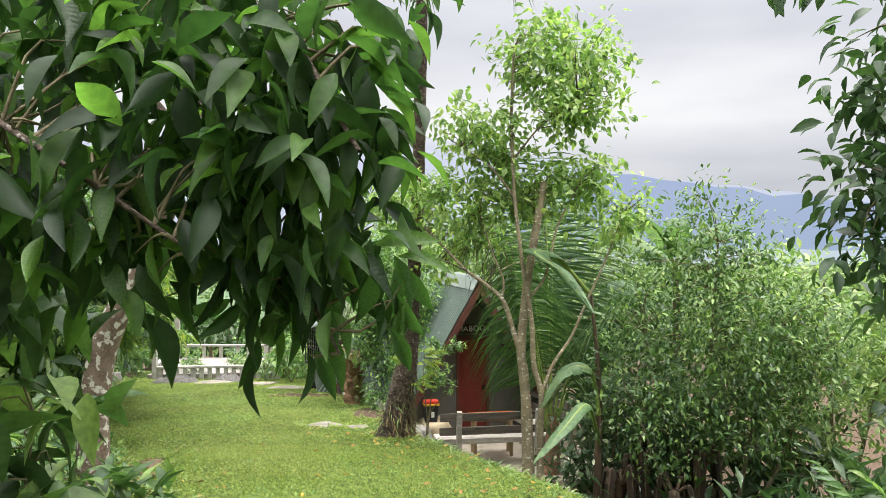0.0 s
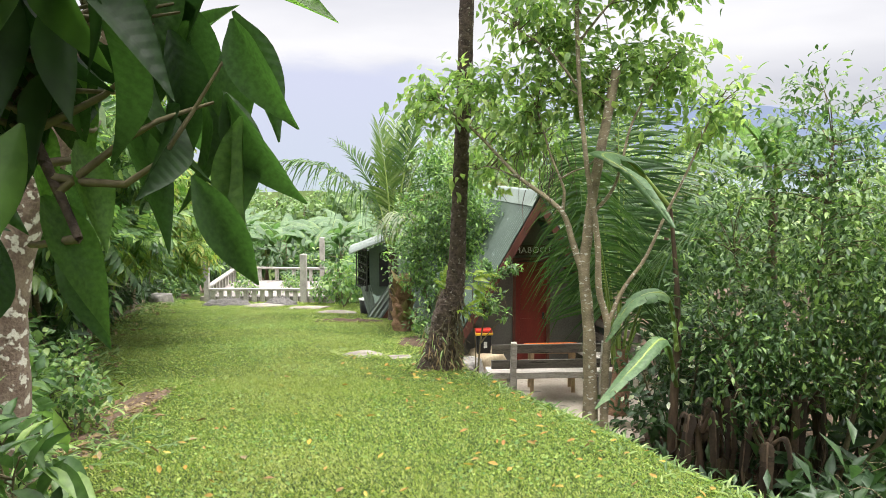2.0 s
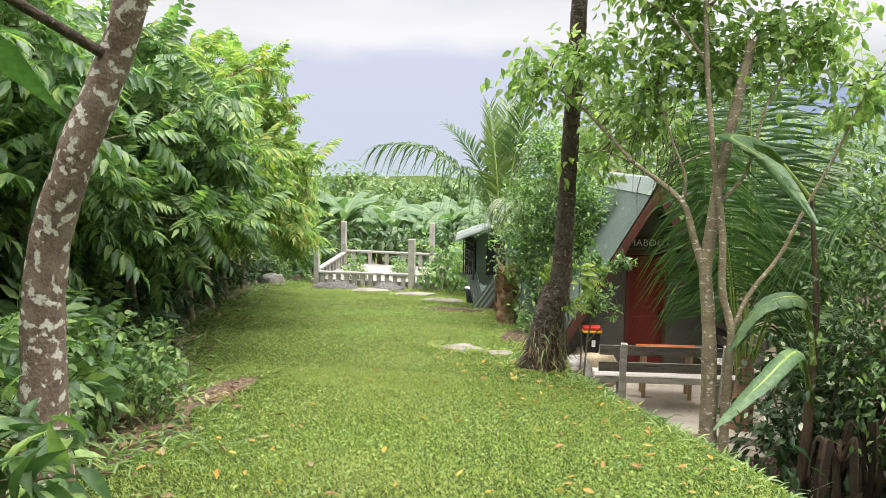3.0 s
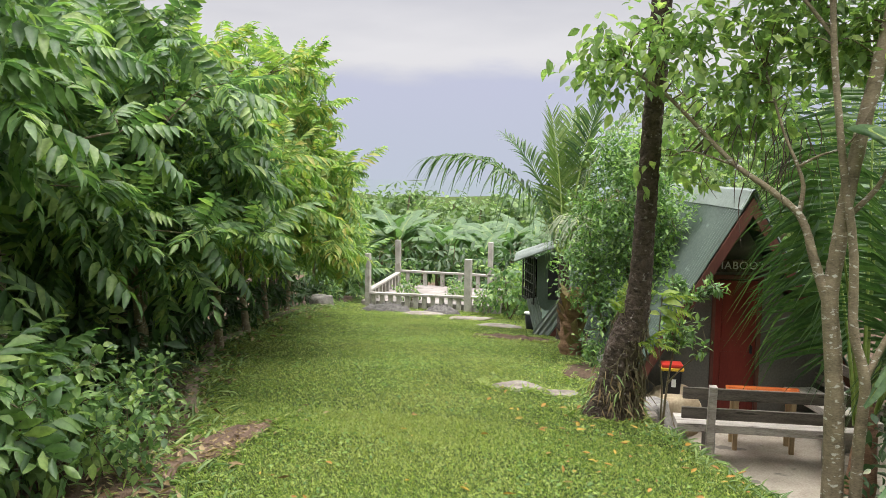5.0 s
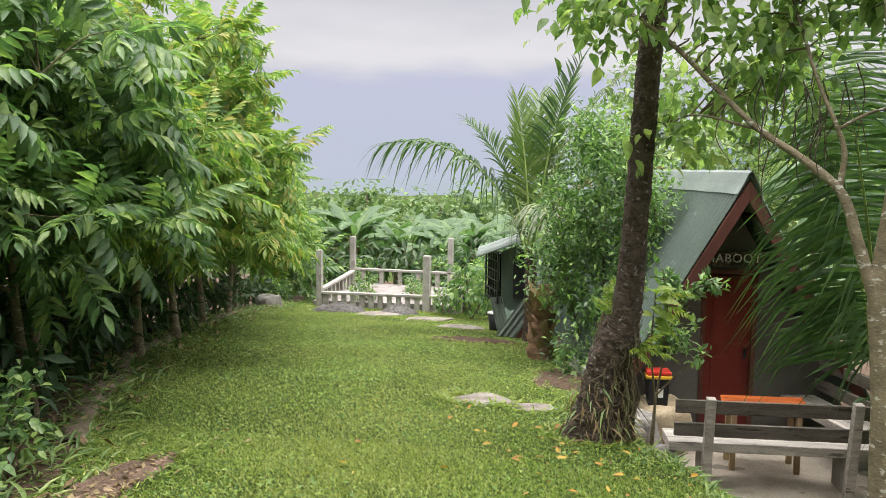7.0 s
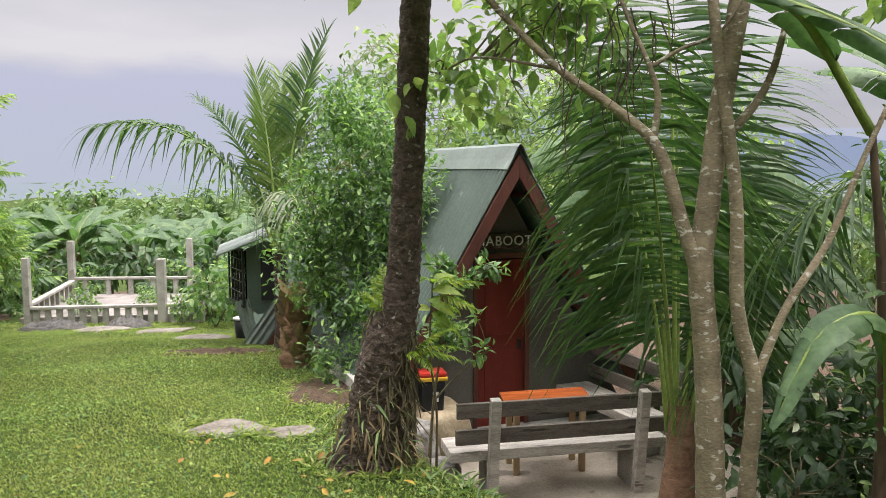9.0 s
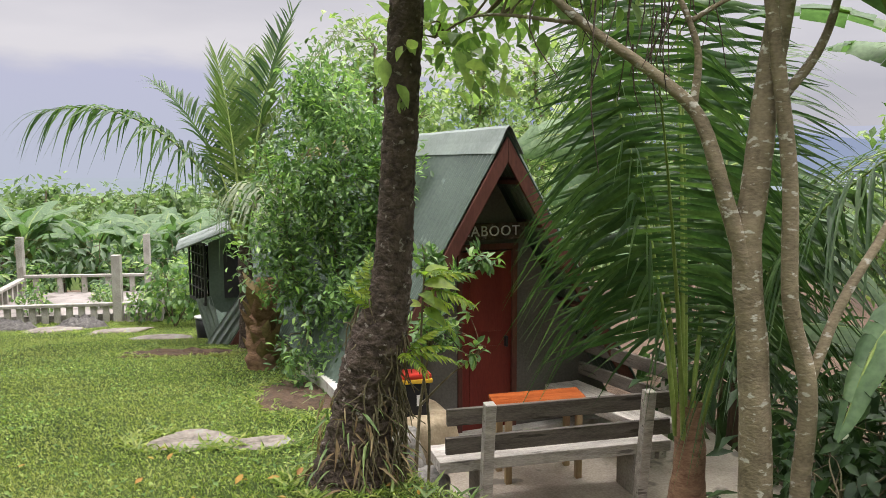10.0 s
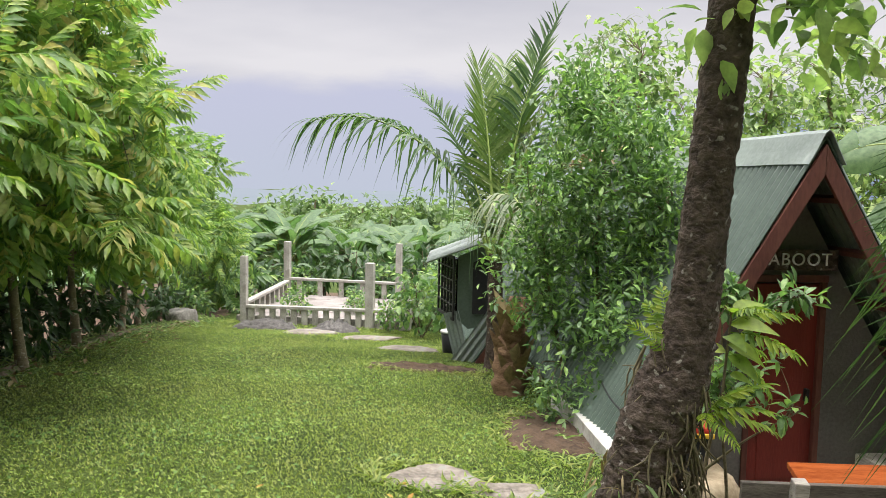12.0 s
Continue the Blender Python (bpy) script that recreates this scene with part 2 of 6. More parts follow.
# Paler ROOF: the capping's own tone; on far sheets, light painted in.
ROOF_PALE = surface("roof_pale_lit", (0.15, 0.18, 0.16), (0.25, 0.29, 0.265), 1.6, 0.5, 0.15, 30, spot=(3.0, 0.66, (0.32, 0.35, 0.33)), spec=0.4)
GRAVEL = surface("soil_mound", (0.04, 0.038, 0.036), (0.16, 0.15, 0.14), 14, 0.95, 1.0, 70, depth=0.05)
STONE = surface("stone_flat", (0.09, 0.077, 0.063), (0.26, 0.228, 0.19), 6, 0.85, 0.8, 28, spot=(6, 0.62, (0.22, 0.22, 0.19)))
STONE_DARK = surface("stone_dark", (0.10, 0.095, 0.085), (0.33, 0.31, 0.28), 6, 0.85, 0.8, 30)
STONE_TAN = surface("stone_tan", (0.27, 0.21, 0.13), (0.45, 0.37, 0.25), 4, 0.85, 0.6, 30)
CONCRETE = surface("concrete", (0.22, 0.205, 0.18), (0.43, 0.41, 0.37), 3.5, 0.85, 0.35, 45, spot=(3.0, 0.64, (0.24, 0.22, 0.19)))
DECK_FLOOR = surface("deck_concrete", (0.16, 0.142, 0.13), (0.29, 0.262, 0.245), 2.5, 0.9, 0.4, 45, spot=(2.0, 0.6, (0.13, 0.115, 0.10)))
CONCRETE_FLOOR = surface("concrete_floor", (0.27, 0.232, 0.185), (0.47, 0.415, 0.34), 3.0, 0.85, 0.4, 45, spot=(3.0, 0.6, (0.2, 0.18, 0.15)))
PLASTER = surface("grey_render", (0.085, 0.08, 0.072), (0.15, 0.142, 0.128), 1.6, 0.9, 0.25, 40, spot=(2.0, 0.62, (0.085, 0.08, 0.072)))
CURB = surface("whitewashed_board", (0.34, 0.33, 0.3), (0.56, 0.55, 0.51), 4, 0.8, 0.25, 40, spot=(5, 0.62, (0.36, 0.34, 0.3)))
ROOF = surface("roof_green", (0.065, 0.094, 0.075), (0.115, 0.155, 0.127), 1.4, 0.45, 0.1, 30, spot=(2.6, 0.66, (0.22, 0.28, 0.25)), spec=0.4)
RED_WOOD = surface("red_board", (0.075, 0.028, 0.022), (0.14, 0.052, 0.038), 3, 0.6, 0.25, 45, (1, 1, 0.3))
DOOR_RED = surface("door_red", (0.12, 0.018, 0.014), (0.185, 0.03, 0.022), 2, 0.5, 0.15, 40, (3, 3, 0.4))
TABLE_WOOD = surface("table_varnish", (0.27, 0.06, 0.016), (0.5, 0.135, 0.036), 3.5, 0.25, 0.1, 30, (0.7, 5, 5), spec=0.5)
PALE_WOOD = surface("pale_wood", (0.32, 0.22, 0.12), (0.48, 0.36, 0.22), 4, 0.7, 0.2, 40, (4, 4, 0.6))
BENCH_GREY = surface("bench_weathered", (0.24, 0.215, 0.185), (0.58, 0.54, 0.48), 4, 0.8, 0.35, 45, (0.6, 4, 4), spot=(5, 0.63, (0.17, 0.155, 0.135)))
# BENCH_GREY wood again, darkened for the shaded back of the bench.
BENCH_DARK = surface("bench_slat_shaded", (0.075, 0.063, 0.052), (0.19, 0.165, 0.14), 4, 0.8, 0.35, 45, (0.6, 4, 4), spot=(5, 0.6, (0.06, 0.05, 0.042)))
BLACK = surface("black_plastic", (0.012, 0.012, 0.014), (0.025, 0.025, 0.028), 8, 0.4, 0.05, 60)
RED_PLASTIC = surface("red_plastic", (0.42, 0.03, 0.02), (0.52, 0.045, 0.03), 6, 0.35, 0.05, 60)
YELLOW_PLASTIC = surface("yellow_plastic", (0.6, 0.36, 0.03), (0.7, 0.44, 0.05), 6, 0.35, 0.05, 60)
WHITE_PLASTIC = surface("white_plastic", (0.65, 0.65, 0.63), (0.78, 0.78, 0.76), 6, 0.45, 0.05, 60)
IRON = surface("black_iron", (0.012, 0.012, 0.013), (0.03, 0.03, 0.032), 10, 0.5, 0.1, 60)
# Near-black colour for flat sheets that stand in for unlit depth.
ROOM_DARK = surface("dark_unlit_sheet", (0.02, 0.02, 0.022), (0.035, 0.035, 0.04), 3, 0.8, 0.1, 30)
glass_m, glass_n, glass_l, glass_p = material("window_glass", 0.05, 0.5)
glass_p.inputs["Base Color"].default_value = (0.75, 0.8, 0.82, 1)
glass_p.inputs["Transmission Weight"].default_value = 1.0
GLASS = glass_m


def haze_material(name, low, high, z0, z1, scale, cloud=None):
    """Far distance in damp air: haze painted as a glowing colour, paler upwards."""
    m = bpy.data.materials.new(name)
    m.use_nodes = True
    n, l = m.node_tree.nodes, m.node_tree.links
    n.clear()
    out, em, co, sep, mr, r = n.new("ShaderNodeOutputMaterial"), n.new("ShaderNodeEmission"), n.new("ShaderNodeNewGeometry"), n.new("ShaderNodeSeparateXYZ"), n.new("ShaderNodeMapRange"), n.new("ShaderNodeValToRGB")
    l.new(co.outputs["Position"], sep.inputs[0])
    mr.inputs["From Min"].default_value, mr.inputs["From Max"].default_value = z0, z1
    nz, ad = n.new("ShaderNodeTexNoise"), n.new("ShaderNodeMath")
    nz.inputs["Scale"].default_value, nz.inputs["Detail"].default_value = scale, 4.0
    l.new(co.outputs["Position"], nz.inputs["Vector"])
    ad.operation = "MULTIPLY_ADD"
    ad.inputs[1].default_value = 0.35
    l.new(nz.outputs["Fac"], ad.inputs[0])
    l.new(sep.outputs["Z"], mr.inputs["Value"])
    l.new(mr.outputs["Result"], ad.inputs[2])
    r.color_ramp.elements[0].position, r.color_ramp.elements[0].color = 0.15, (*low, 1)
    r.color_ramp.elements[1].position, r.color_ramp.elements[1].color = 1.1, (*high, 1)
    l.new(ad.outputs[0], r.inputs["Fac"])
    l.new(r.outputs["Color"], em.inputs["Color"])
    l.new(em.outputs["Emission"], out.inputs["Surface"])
    if cloud:
        # its top is lost in the cloud
        c0, c1 = cloud
        mc, tr, mix, big = n.new("ShaderNodeMapRange"), n.new("ShaderNodeBsdfTransparent"), n.new("ShaderNodeMixShader"), n.new("ShaderNodeTexNoise")
        big.inputs["Scale"].default_value, big.inputs["Detail"].default_value = 0.0022, 5.0
        st = n.new("ShaderNodeMapping")
        st.inputs["Scale"].default_value = (1, 1, 2.5)
        l.new(co.outputs["Position"], st.inputs["Vector"])
        l.new(st.outputs["Vector"], big.inputs["Vector"])
        ac = n.new("ShaderNodeMath")
        ac.operation, ac.inputs[1].default_value = "MULTIPLY_ADD", 260.0
        l.new(big.outputs["Fac"], ac.inputs[0])
        l.new(sep.outputs["Z"], ac.inputs[2])
        mc.interpolation_type = "SMOOTHSTEP"
        mc.inputs["From Min"].default_value, mc.inputs["From Max"].default_value = c0 + 130, c1 + 130
        l.new(ac.outputs[0], mc.inputs["Value"])
        l.new(mc.outputs["Result"], mix.inputs["Fac"])
        l.new(em.outputs["Emission"], mix.inputs[1])
        l.new(tr.outputs["BSDF"], mix.inputs[2])
        l.new(mix.outputs["Shader"], out.inputs["Surface"])
    return m


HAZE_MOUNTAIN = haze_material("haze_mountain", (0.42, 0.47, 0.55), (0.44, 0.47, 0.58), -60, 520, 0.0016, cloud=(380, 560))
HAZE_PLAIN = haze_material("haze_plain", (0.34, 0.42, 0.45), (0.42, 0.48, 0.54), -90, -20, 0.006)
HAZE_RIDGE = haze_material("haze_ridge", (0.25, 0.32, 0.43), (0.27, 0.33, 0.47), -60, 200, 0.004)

# ---- mesh helpers ----
RNG = np.random.default_rng(7)


def mesh_of(name, verts, faces, mats, smooth=True, index=None):
    """A mesh from arrays: verts n x 3, and faces that all have the same number of corners."""
    verts, faces = np.asarray(verts, float), np.asarray(faces, int)
    me = bpy.data.meshes.new(name)
    k = faces.shape[1]
    me.vertices.add(len(verts))
    me.vertices.foreach_set("co", verts.astype(np.float32).ravel())
    me.loops.add(faces.size)
    me.loops.foreach_set("vertex_index", faces.astype(np.int32).ravel())
    me.polygons.add(len(faces))
    me.polygons.foreach_set("loop_start", np.arange(0, faces.size, k, dtype=np.int32))
    me.polygons.foreach_set("loop_total", np.full(len(faces), k, dtype=np.int32))
    for m in mats if isinstance(mats, (list, tuple)) else [mats]:
        me.materials.append(m)
    if index is not None:
        me.polygons.foreach_set("material_index", np.asarray(index, dtype=np.int32))
    me.polygons.foreach_set("use_smooth", np.full(len(faces), smooth))
    me.update(calc_edges=True)
    return me


def child(name, me, parent, label="", m=None):
    ob = new(name, me)
    ob.parent = parent
    if m is not None:
        ob.matrix_basis = m
    return tagged(ob, label)


def part(name, bm, mat, parent=None, label="", m=None, smooth=False):
    me = bpy.data.meshes.new(name)
    bm.to_mesh(me)
    bm.free()
    me.materials.append(mat)
    for f in me.polygons:
        f.use_smooth = smooth
    return child(name, me, parent, label, m)


def thing(name, m, label, category, group="", kind=""):
    ob = new(name)
    ob.matrix_basis = m
    ob.empty_display_size = 0.2
    return tagged(ob, label, category, group, kind)


def box(sx, sy, sz, at=(0, 0, 0), bevel=0.006, turn=None, bm=None):
    """A box with worn edges, its middle at the place given."""
    b = bm or bmesh.new()
    made = bmesh.ops.create_cube(b, size=1.0)["verts"]
    bmesh.ops.scale(b, vec=(sx, sy, sz), verts=made)
    if bevel:
        edges = list({e for v in made for e in v.link_edges})
        made = list({v for f in bmesh.ops.bevel(b, geom=edges, offset=bevel, segments=2, affect="EDGES", profile=0.6)["faces"] for v in f.verts} | {v for v in made if v.is_valid})
    if turn is not None:
        bmesh.ops.transform(b, matrix=turn, verts=made)
    bmesh.ops.translate(b, vec=at, verts=made)
    return b


def tube_arrays(path, radii, sides=8, rough=0.0):
    path = np.asarray(path, float)
    n = len(path)
    t = np.gradient(path, axis=0)
    t /= np.linalg.norm(t, axis=1)[:, None] + 1e-9
    ref = np.array([0.0, 0.0, 1.0]) if abs(t[0][2]) < 0.8 else np.array([0.0, 1.0, 0.0])
    u = np.cross(ref, t)
    u /= np.linalg.norm(u, axis=1)[:, None] + 1e-9
    w = np.cross(t, u)
    a = np.linspace(0, 2 * np.pi, sides, endpoint=False)
    r = np.asarray(radii, float)[:, None] * (1 + rough * RNG.standard_normal((n, sides)))
    v = path[:, None, :] + r[..., None] * (np.cos(a)[None, :, None] * u[:, None, :] + np.sin(a)[None, :, None] * w[:, None, :])
    v = v.reshape(-1, 3)
    i, j = np.meshgrid(np.arange(n - 1), np.arange(sides), indexing="ij")
    i, j = i.ravel(), j.ravel()
    f = np.stack([i * sides + j, i * sides + (j + 1) % sides, (i + 1) * sides + (j + 1) % sides, (i + 1) * sides + j], 1)
    return v, f


def smooth_path(points, n):
    """A smooth line with n stations through a few points."""
    p = np.asarray(points, float)
    q = np.vstack([2 * p[0] - p[1], p, 2 * p[-1] - p[-2]])
    s = np.linspace(0, len(p) - 1 - 1e-6, n)
    i = s.astype(int)
    f = (s - i)[:, None]
    a, b, c, d = q[i], q[i + 1], q[i + 2], q[i + 3]
    return 0.5 * (2 * b + (c - a) * f + (2 * a - 5 * b + 4 * c - d) * f ** 2 + (3 * b - a - 3 * c + d) * f ** 3)


def join(pieces):
    vs, fs, at = [], [], 0
    for v, f in pieces:
        vs.append(v)
        fs.append(np.asarray(f) + at)
        at += len(v)
    return np.vstack(vs), np.vstack(fs)


def unit(v):
    v = np.asarray(v, float)
    return v / (np.linalg.norm(v, axis=-1, keepdims=True) + 1e-9)


def leaf_template(n=3, width=0.4, fold=0.12, droop=0.25, belly=0.45, wave=0.0):
    """A leaf of length 1 along y: midrib and two halves, folded and drooping."""
    t = np.linspace(0, 1, n + 1)
    w = width * 0.5 * np.sin(np.pi * np.clip(t, 0.02, 0.985) ** (np.log(0.5) / np.log(belly)))
    z = -droop * t ** 2
    zw = z + fold * w / max(width, 1e-6) + wave * np.sin(t * 17)
    mid = np.stack([0 * t, t, z], 1)
    left, right = np.stack([-w, t, zw], 1), np.stack([w, t, zw - 2 * wave * np.sin(t * 17)], 1)
    v = np.stack([left, mid, right], 1).reshape(-1, 3)
    f = []
    for i in range(n):
        a, b = 3 * i, 3 * i + 3
        f += [(a, a + 1, b + 1, b), (a + 1, a + 2, b + 2, b + 1)]
    return v, np.array(f)


def pinnate_template(pairs=6, leaflet=0.34, width=0.36, droop=0.35, seed=1, n=3):
    """A compound leaf of length 1 along y: pairs of hanging leaflets on one stalk."""
    rg = np.random.default_rng(seed)
    v1, f1 = leaf_template(n, width, 0.2, 0.22, 0.42)
    out = []
    for i in range(pairs + 1):
        t = 0.18 + 0.8 * i / pairs
        base = np.array([0, t, -droop * t ** 2])
        for side in ((-1, 1) if i < pairs else (0,)):
            ang = radians(76 - 24 * t) * side + rg.normal(0, 0.1)
            down = 0.48 + rg.normal(0, 0.15)
            y = unit(np.array([np.sin(ang), np.cos(ang), -down - droop * t * abs(np.cos(ang))]))
            x = unit(np.cross(y, [0, 0, 1]))
            z = np.cross(x, y)
            s = leaflet * (0.75 + 0.45 * np.sin(np.pi * min(t, 0.9))) * rg.uniform(0.88, 1.12)
            out.append((base + s * (v1[:, :1] * x + v1[:, 1:2] * y + v1[:, 2:] * z), f1))
    t = np.linspace(0, 1, 4)
    out.append(tube_arrays(np.stack([0 * t, t, -droop * t ** 2], 1), 0.012 * (1.2 - t), 3))
    return join(out)


def scatter(tpl, pos, dirs, ups, size):
    """Copies of a template as one pair of arrays."""
    v, f = tpl
    y = unit(dirs)
    x = unit(np.cross(y, ups))
    z = np.cross(x, y)
    s = np.asarray(size)[:, None, None]
    out = pos[:, None, :] + s * (v[None, :, :1] * x[:, None] + v[None, :, 1:2] * y[:, None] + v[None, :, 2:] * z[:, None])
    faces = f[None] + (np.arange(len(pos)) * len(v))[:, None, None]
    return out.reshape(-1, 3), faces.reshape(-1, f.shape[1])


def blob_points(blobs, n, rg, shell=0.45):
    """Points in ellipsoids (centre, radii), denser towards their skin, weighted by size."""
    vol = np.array([np.prod(b[1]) for b in blobs]) ** 0.75
    pick = rg.choice(len(blobs), n, p=vol / vol.sum())
    d = unit(rg.standard_normal((n, 3)))
    r = rg.uniform(0, 1, n) ** shell
    c, rad = np.array([b[0] for b in blobs], float)[pick], np.array([b[1] for b in blobs], float)[pick]
    return c + d * rad * r[:, None], d


def crown_arrays(blobs, clumps, per, tpl, size, rg, spread=0.12, droop=0.4, shell=0.45, rand=0.8):
    """Leaves in clumps at the ends of twigs."""
    c, out = blob_points(blobs, clumps, rg, shell)
    pos = np.repeat(c, per, 0) + rg.standard_normal((clumps * per, 3)) * spread
    d = np.repeat(out, per, 0) * 0.6 + rg.standard_normal((clumps * per, 3)) * rand - np.array([0, 0, droop])
    up = np.array([0, 0, 1.0]) + rg.standard_normal((clumps * per, 3)) * 0.35
    return scatter(tpl, pos, d, up, size * rg.uniform(0.7, 1.25, clumps * per)), c


def twig_arrays(starts, ends, r0, rg, sides=4):
    """Thin bowed twigs from the nearest of the starts to each end."""
    starts, out = np.asarray(starts, float), []
    for e in ends:
        dist = np.linalg.norm(starts - e, axis=1) + np.maximum(0, starts[:, 2] - e[2]) * 0.8
        s = starts[np.argmin(dist)]
        m = (s + e) / 2 + np.array([0, 0, 0.12 * np.linalg.norm(e - s)]) + rg.normal(0, 0.05, 3)
        out.append(tube_arrays(smooth_path([s, m, e], 6), np.linspace(r0, r0 * 0.3, 6), sides))
    return join(out)


def tree(name, at, stems, blobs, clumps, per, tpl, size, leaf, bark, label, category="tree", seed=1, twigs=60, twig_r=0.012, group="", spread=0.12, droop=0.4, shell=0.45, sides=9, rough=0.03, stem_rough=0.0):
    """A tree or bush: stems are lists of (points, first radius, last radius), in metres from its foot."""
    rg = np.random.default_rng(seed)
    root = thing(name, pose(*at), label, category, group)
    ends = []
    for i, (pts, ra, rb) in enumerate(stems):
        n = 7 + 5 * len(pts)
        path = smooth_path(pts, n)
        rad = ra + (rb - ra) * np.linspace(0, 1, n) ** 0.8
        if i == 0:
            rad = rad * (1 + 0.45 * np.exp(-np.linspace(0, 9, n)))
        child("trunk" if i == 0 else "limb", mesh_of("stem", *tube_arrays(path, rad, sides if ra > 0.03 else 6, rough), bark), root)
        ends.append(path[n // 3:])
    starts = np.vstack(ends)
    (v, f), c = crown_arrays(blobs, clumps, per, tpl, size, rg, spread, droop, shell)
    if twigs:
        tagged(child("branchwork", mesh_of("branchwork", *twig_arrays(starts, c[:twigs], twig_r, rg), BARK_TWIG), root), kind="stuff")
    tagged(child("crown", mesh_of("crown", v, f, leaf), root), kind="stuff")
    return root


def frond_parts(root, base, azimuth, lift, length, curve, leaflet, leaf, droop=0.6, pairs=46, seed=1, stalk=0.022, vee=0.5, label="", lean=0.0, fwd=(0.45, 0.7), leaf_width=0.046, first=0.14):
    """A palm frond: an arching stalk with two rows of hanging leaflets. lift, curve: degrees at the foot and over the whole length."""
    rg = np.random.default_rng(seed)
    n = 24
    ang = np.radians(lift - curve * np.linspace(0, 1, n) ** 1.3)
    az = np.radians(azimuth + lean * np.linspace(0, 1, n) ** 2)
    step = length / (n - 1)
    d = np.stack([np.cos(ang) * np.cos(az), np.cos(ang) * np.sin(az), np.sin(ang)], 1)
    path = np.asarray(base, float) + np.vstack([np.zeros(3), np.cumsum(d[:-1] * step, 0)])
    v1, f1 = leaf_template(4, leaf_width, 0.014, 0.0, 0.35)
    out = []
    for i in range(pairs):
        t = first + (0.99 - first) * i / (pairs - 1)
        k = t * (n - 1)
        i0 = min(int(k), n - 2)
        p = path[i0] + (path[i0 + 1] - path[i0]) * (k - i0)
        fw = unit(d[i0])
        side = unit(np.cross(fw, [0, 0, 1.0]) if abs(fw[2]) < 0.97 else np.array([-np.sin(az[i0]), np.cos(az[i0]), 0]))
        up = np.cross(side, fw)
        s = leaflet * (0.45 + 0.75 * np.sin(np.pi * (0.12 + 0.8 * t))) * rg.uniform(0.88, 1.1)
        for sg in (-1, 1):
            y0 = unit(side * sg * (1.0 - 0.45 * t) + fw * (fwd[0] + fwd[1] * t) + up * vee + rg.normal(0, 0.07, 3))
            x = unit(np.cross(y0, up + rg.normal(0, 0.15, 3)))
            sy = v1[:, 1:2]
            drop = droop * rg.uniform(0.7, 1.3)
            pts = p + s * (v1[:, :1] * x * 1.25 + sy * y0 + v1[:, 2:] * np.cross(x, y0))
            pts[:, 2] -= (s * drop * sy ** 2)[:, 0]
            out.append((pts, f1))
    fr = child("frond", mesh_of("frond", *join(out), leaf), root, label)
    child("stalk", mesh_of("stalk", *tube_arrays(path, stalk * (1.15 - np.linspace(0, 1, n)), 6), STALK), fr)
    return fr


def banana_leaf_mesh(length=2.0, width=0.55, curve=80, seed=1, tears=5, line=None, side=(0, 1, 0)):
    """A broad arching leaf with a thick rib and torn edges, rising from the origin towards x, or along the line given."""
    rg = np.random.default_rng(seed)
    n = 22
    if line is None:
        ang = np.radians(58 - curve * np.linspace(0, 1, n) ** 1.2)
        d = np.stack([np.cos(ang), 0 * ang, np.sin(ang)], 1)
        path = np.vstack([np.zeros(3), np.cumsum(d[:-1] * length / (n - 1), 0)])
    else:
        path = smooth_path(line, n)
        d = unit(np.gradient(path, axis=0))
    side = unit(np.asarray(side, float))
    t = np.linspace(0, 1, n)
    w = width * 0.5 * np.where(t < 0.16, 0.03, np.sin(np.pi * np.clip((t - 0.14) / 0.86, 0.02, 0.985) ** 0.75) ** 0.6)
    up = unit(np.cross(d, side))
    up = up * np.sign(up[:, 2:] + 1e-6)
    out = []
    for sg in (-1, 1):
        cuts = sorted([0, n - 1, *rg.choice(np.arange(6, n - 2), tears, replace=False)])
        for a, b in zip(cuts[:-1], cuts[1:]):
            sag = rg.uniform(0.05, 0.5)
            idx = np.arange(a, b + 1)
            cols = []
            for q in (0.0, 0.35, 0.7, 1.0):
                edge = np.where((idx == a) | (idx == b), 0.94, 1.0) if q == 1.0 else 1.0
                cols.append(path[idx] + sg * side * (w[idx] * q * edge)[:, None] + up[idx] * (w[idx] * (0.35 * q - (0.35 + sag) * q * q))[:, None] + 0.004 * rg.standard_normal((len(idx), 3)))
            v = np.stack(cols, 1).reshape(-1, 3)
            f = [(i * 4 + j, i * 4 + j + 1, i * 4 + j + 5, i * 4 + j + 4) for i in range(len(idx) - 1) for j in range(3)]
            if f:
                out.append((v, np.array(f)))
    blade = join(out)
    rib = tube_arrays(path - up * 0.008, 0.026 * (1.12 - t), 6)
    v, f = join([blade, rib])
    return mesh_of("banana_leaf", v, f, [LEAF_BANANA, STALK], index=[0] * len(blade[1]) + [1] * len(rib[1]))

# ---- ground ----
GROUND_Y = [-60, -10, 0, 4.7, 7.9, 13.2, 21, 24.5, 29, 32, 37, 46, 80, 200, 900, 4500]
GROUND_Z = [1.5, 0.5, 0.0, -0.65, -1.14, -1.68, -2.56, -3.03, -3.45, -3.8, -5.2, -7.5, -13, -24, -48, -60]
EDGE_Y = [-5, 0, 4.2, 6.9, 8.5, 10.3, 11.6, 12.3, 14.3, 18.5, 24, 30]
EDGE_X = [4.0, 3.4, 2.45, 1.75, 1.15, 0.38, -0.2, -0.5, -0.76, -1.3, -2.6, -3.4]
LEFT_Y = [-5, 0, 4, 8, 11, 14, 18, 22, 26, 30]
LEFT_X = [-3.2, -2.9, -2.7, -3.0, -4.9, -6.7, -8.3, -9.4, -10.2, -11]


def step(a, b, t):
    t = np.clip((t - a) / (b - a), 0, 1)
    return t * t * (3 - 2 * t)


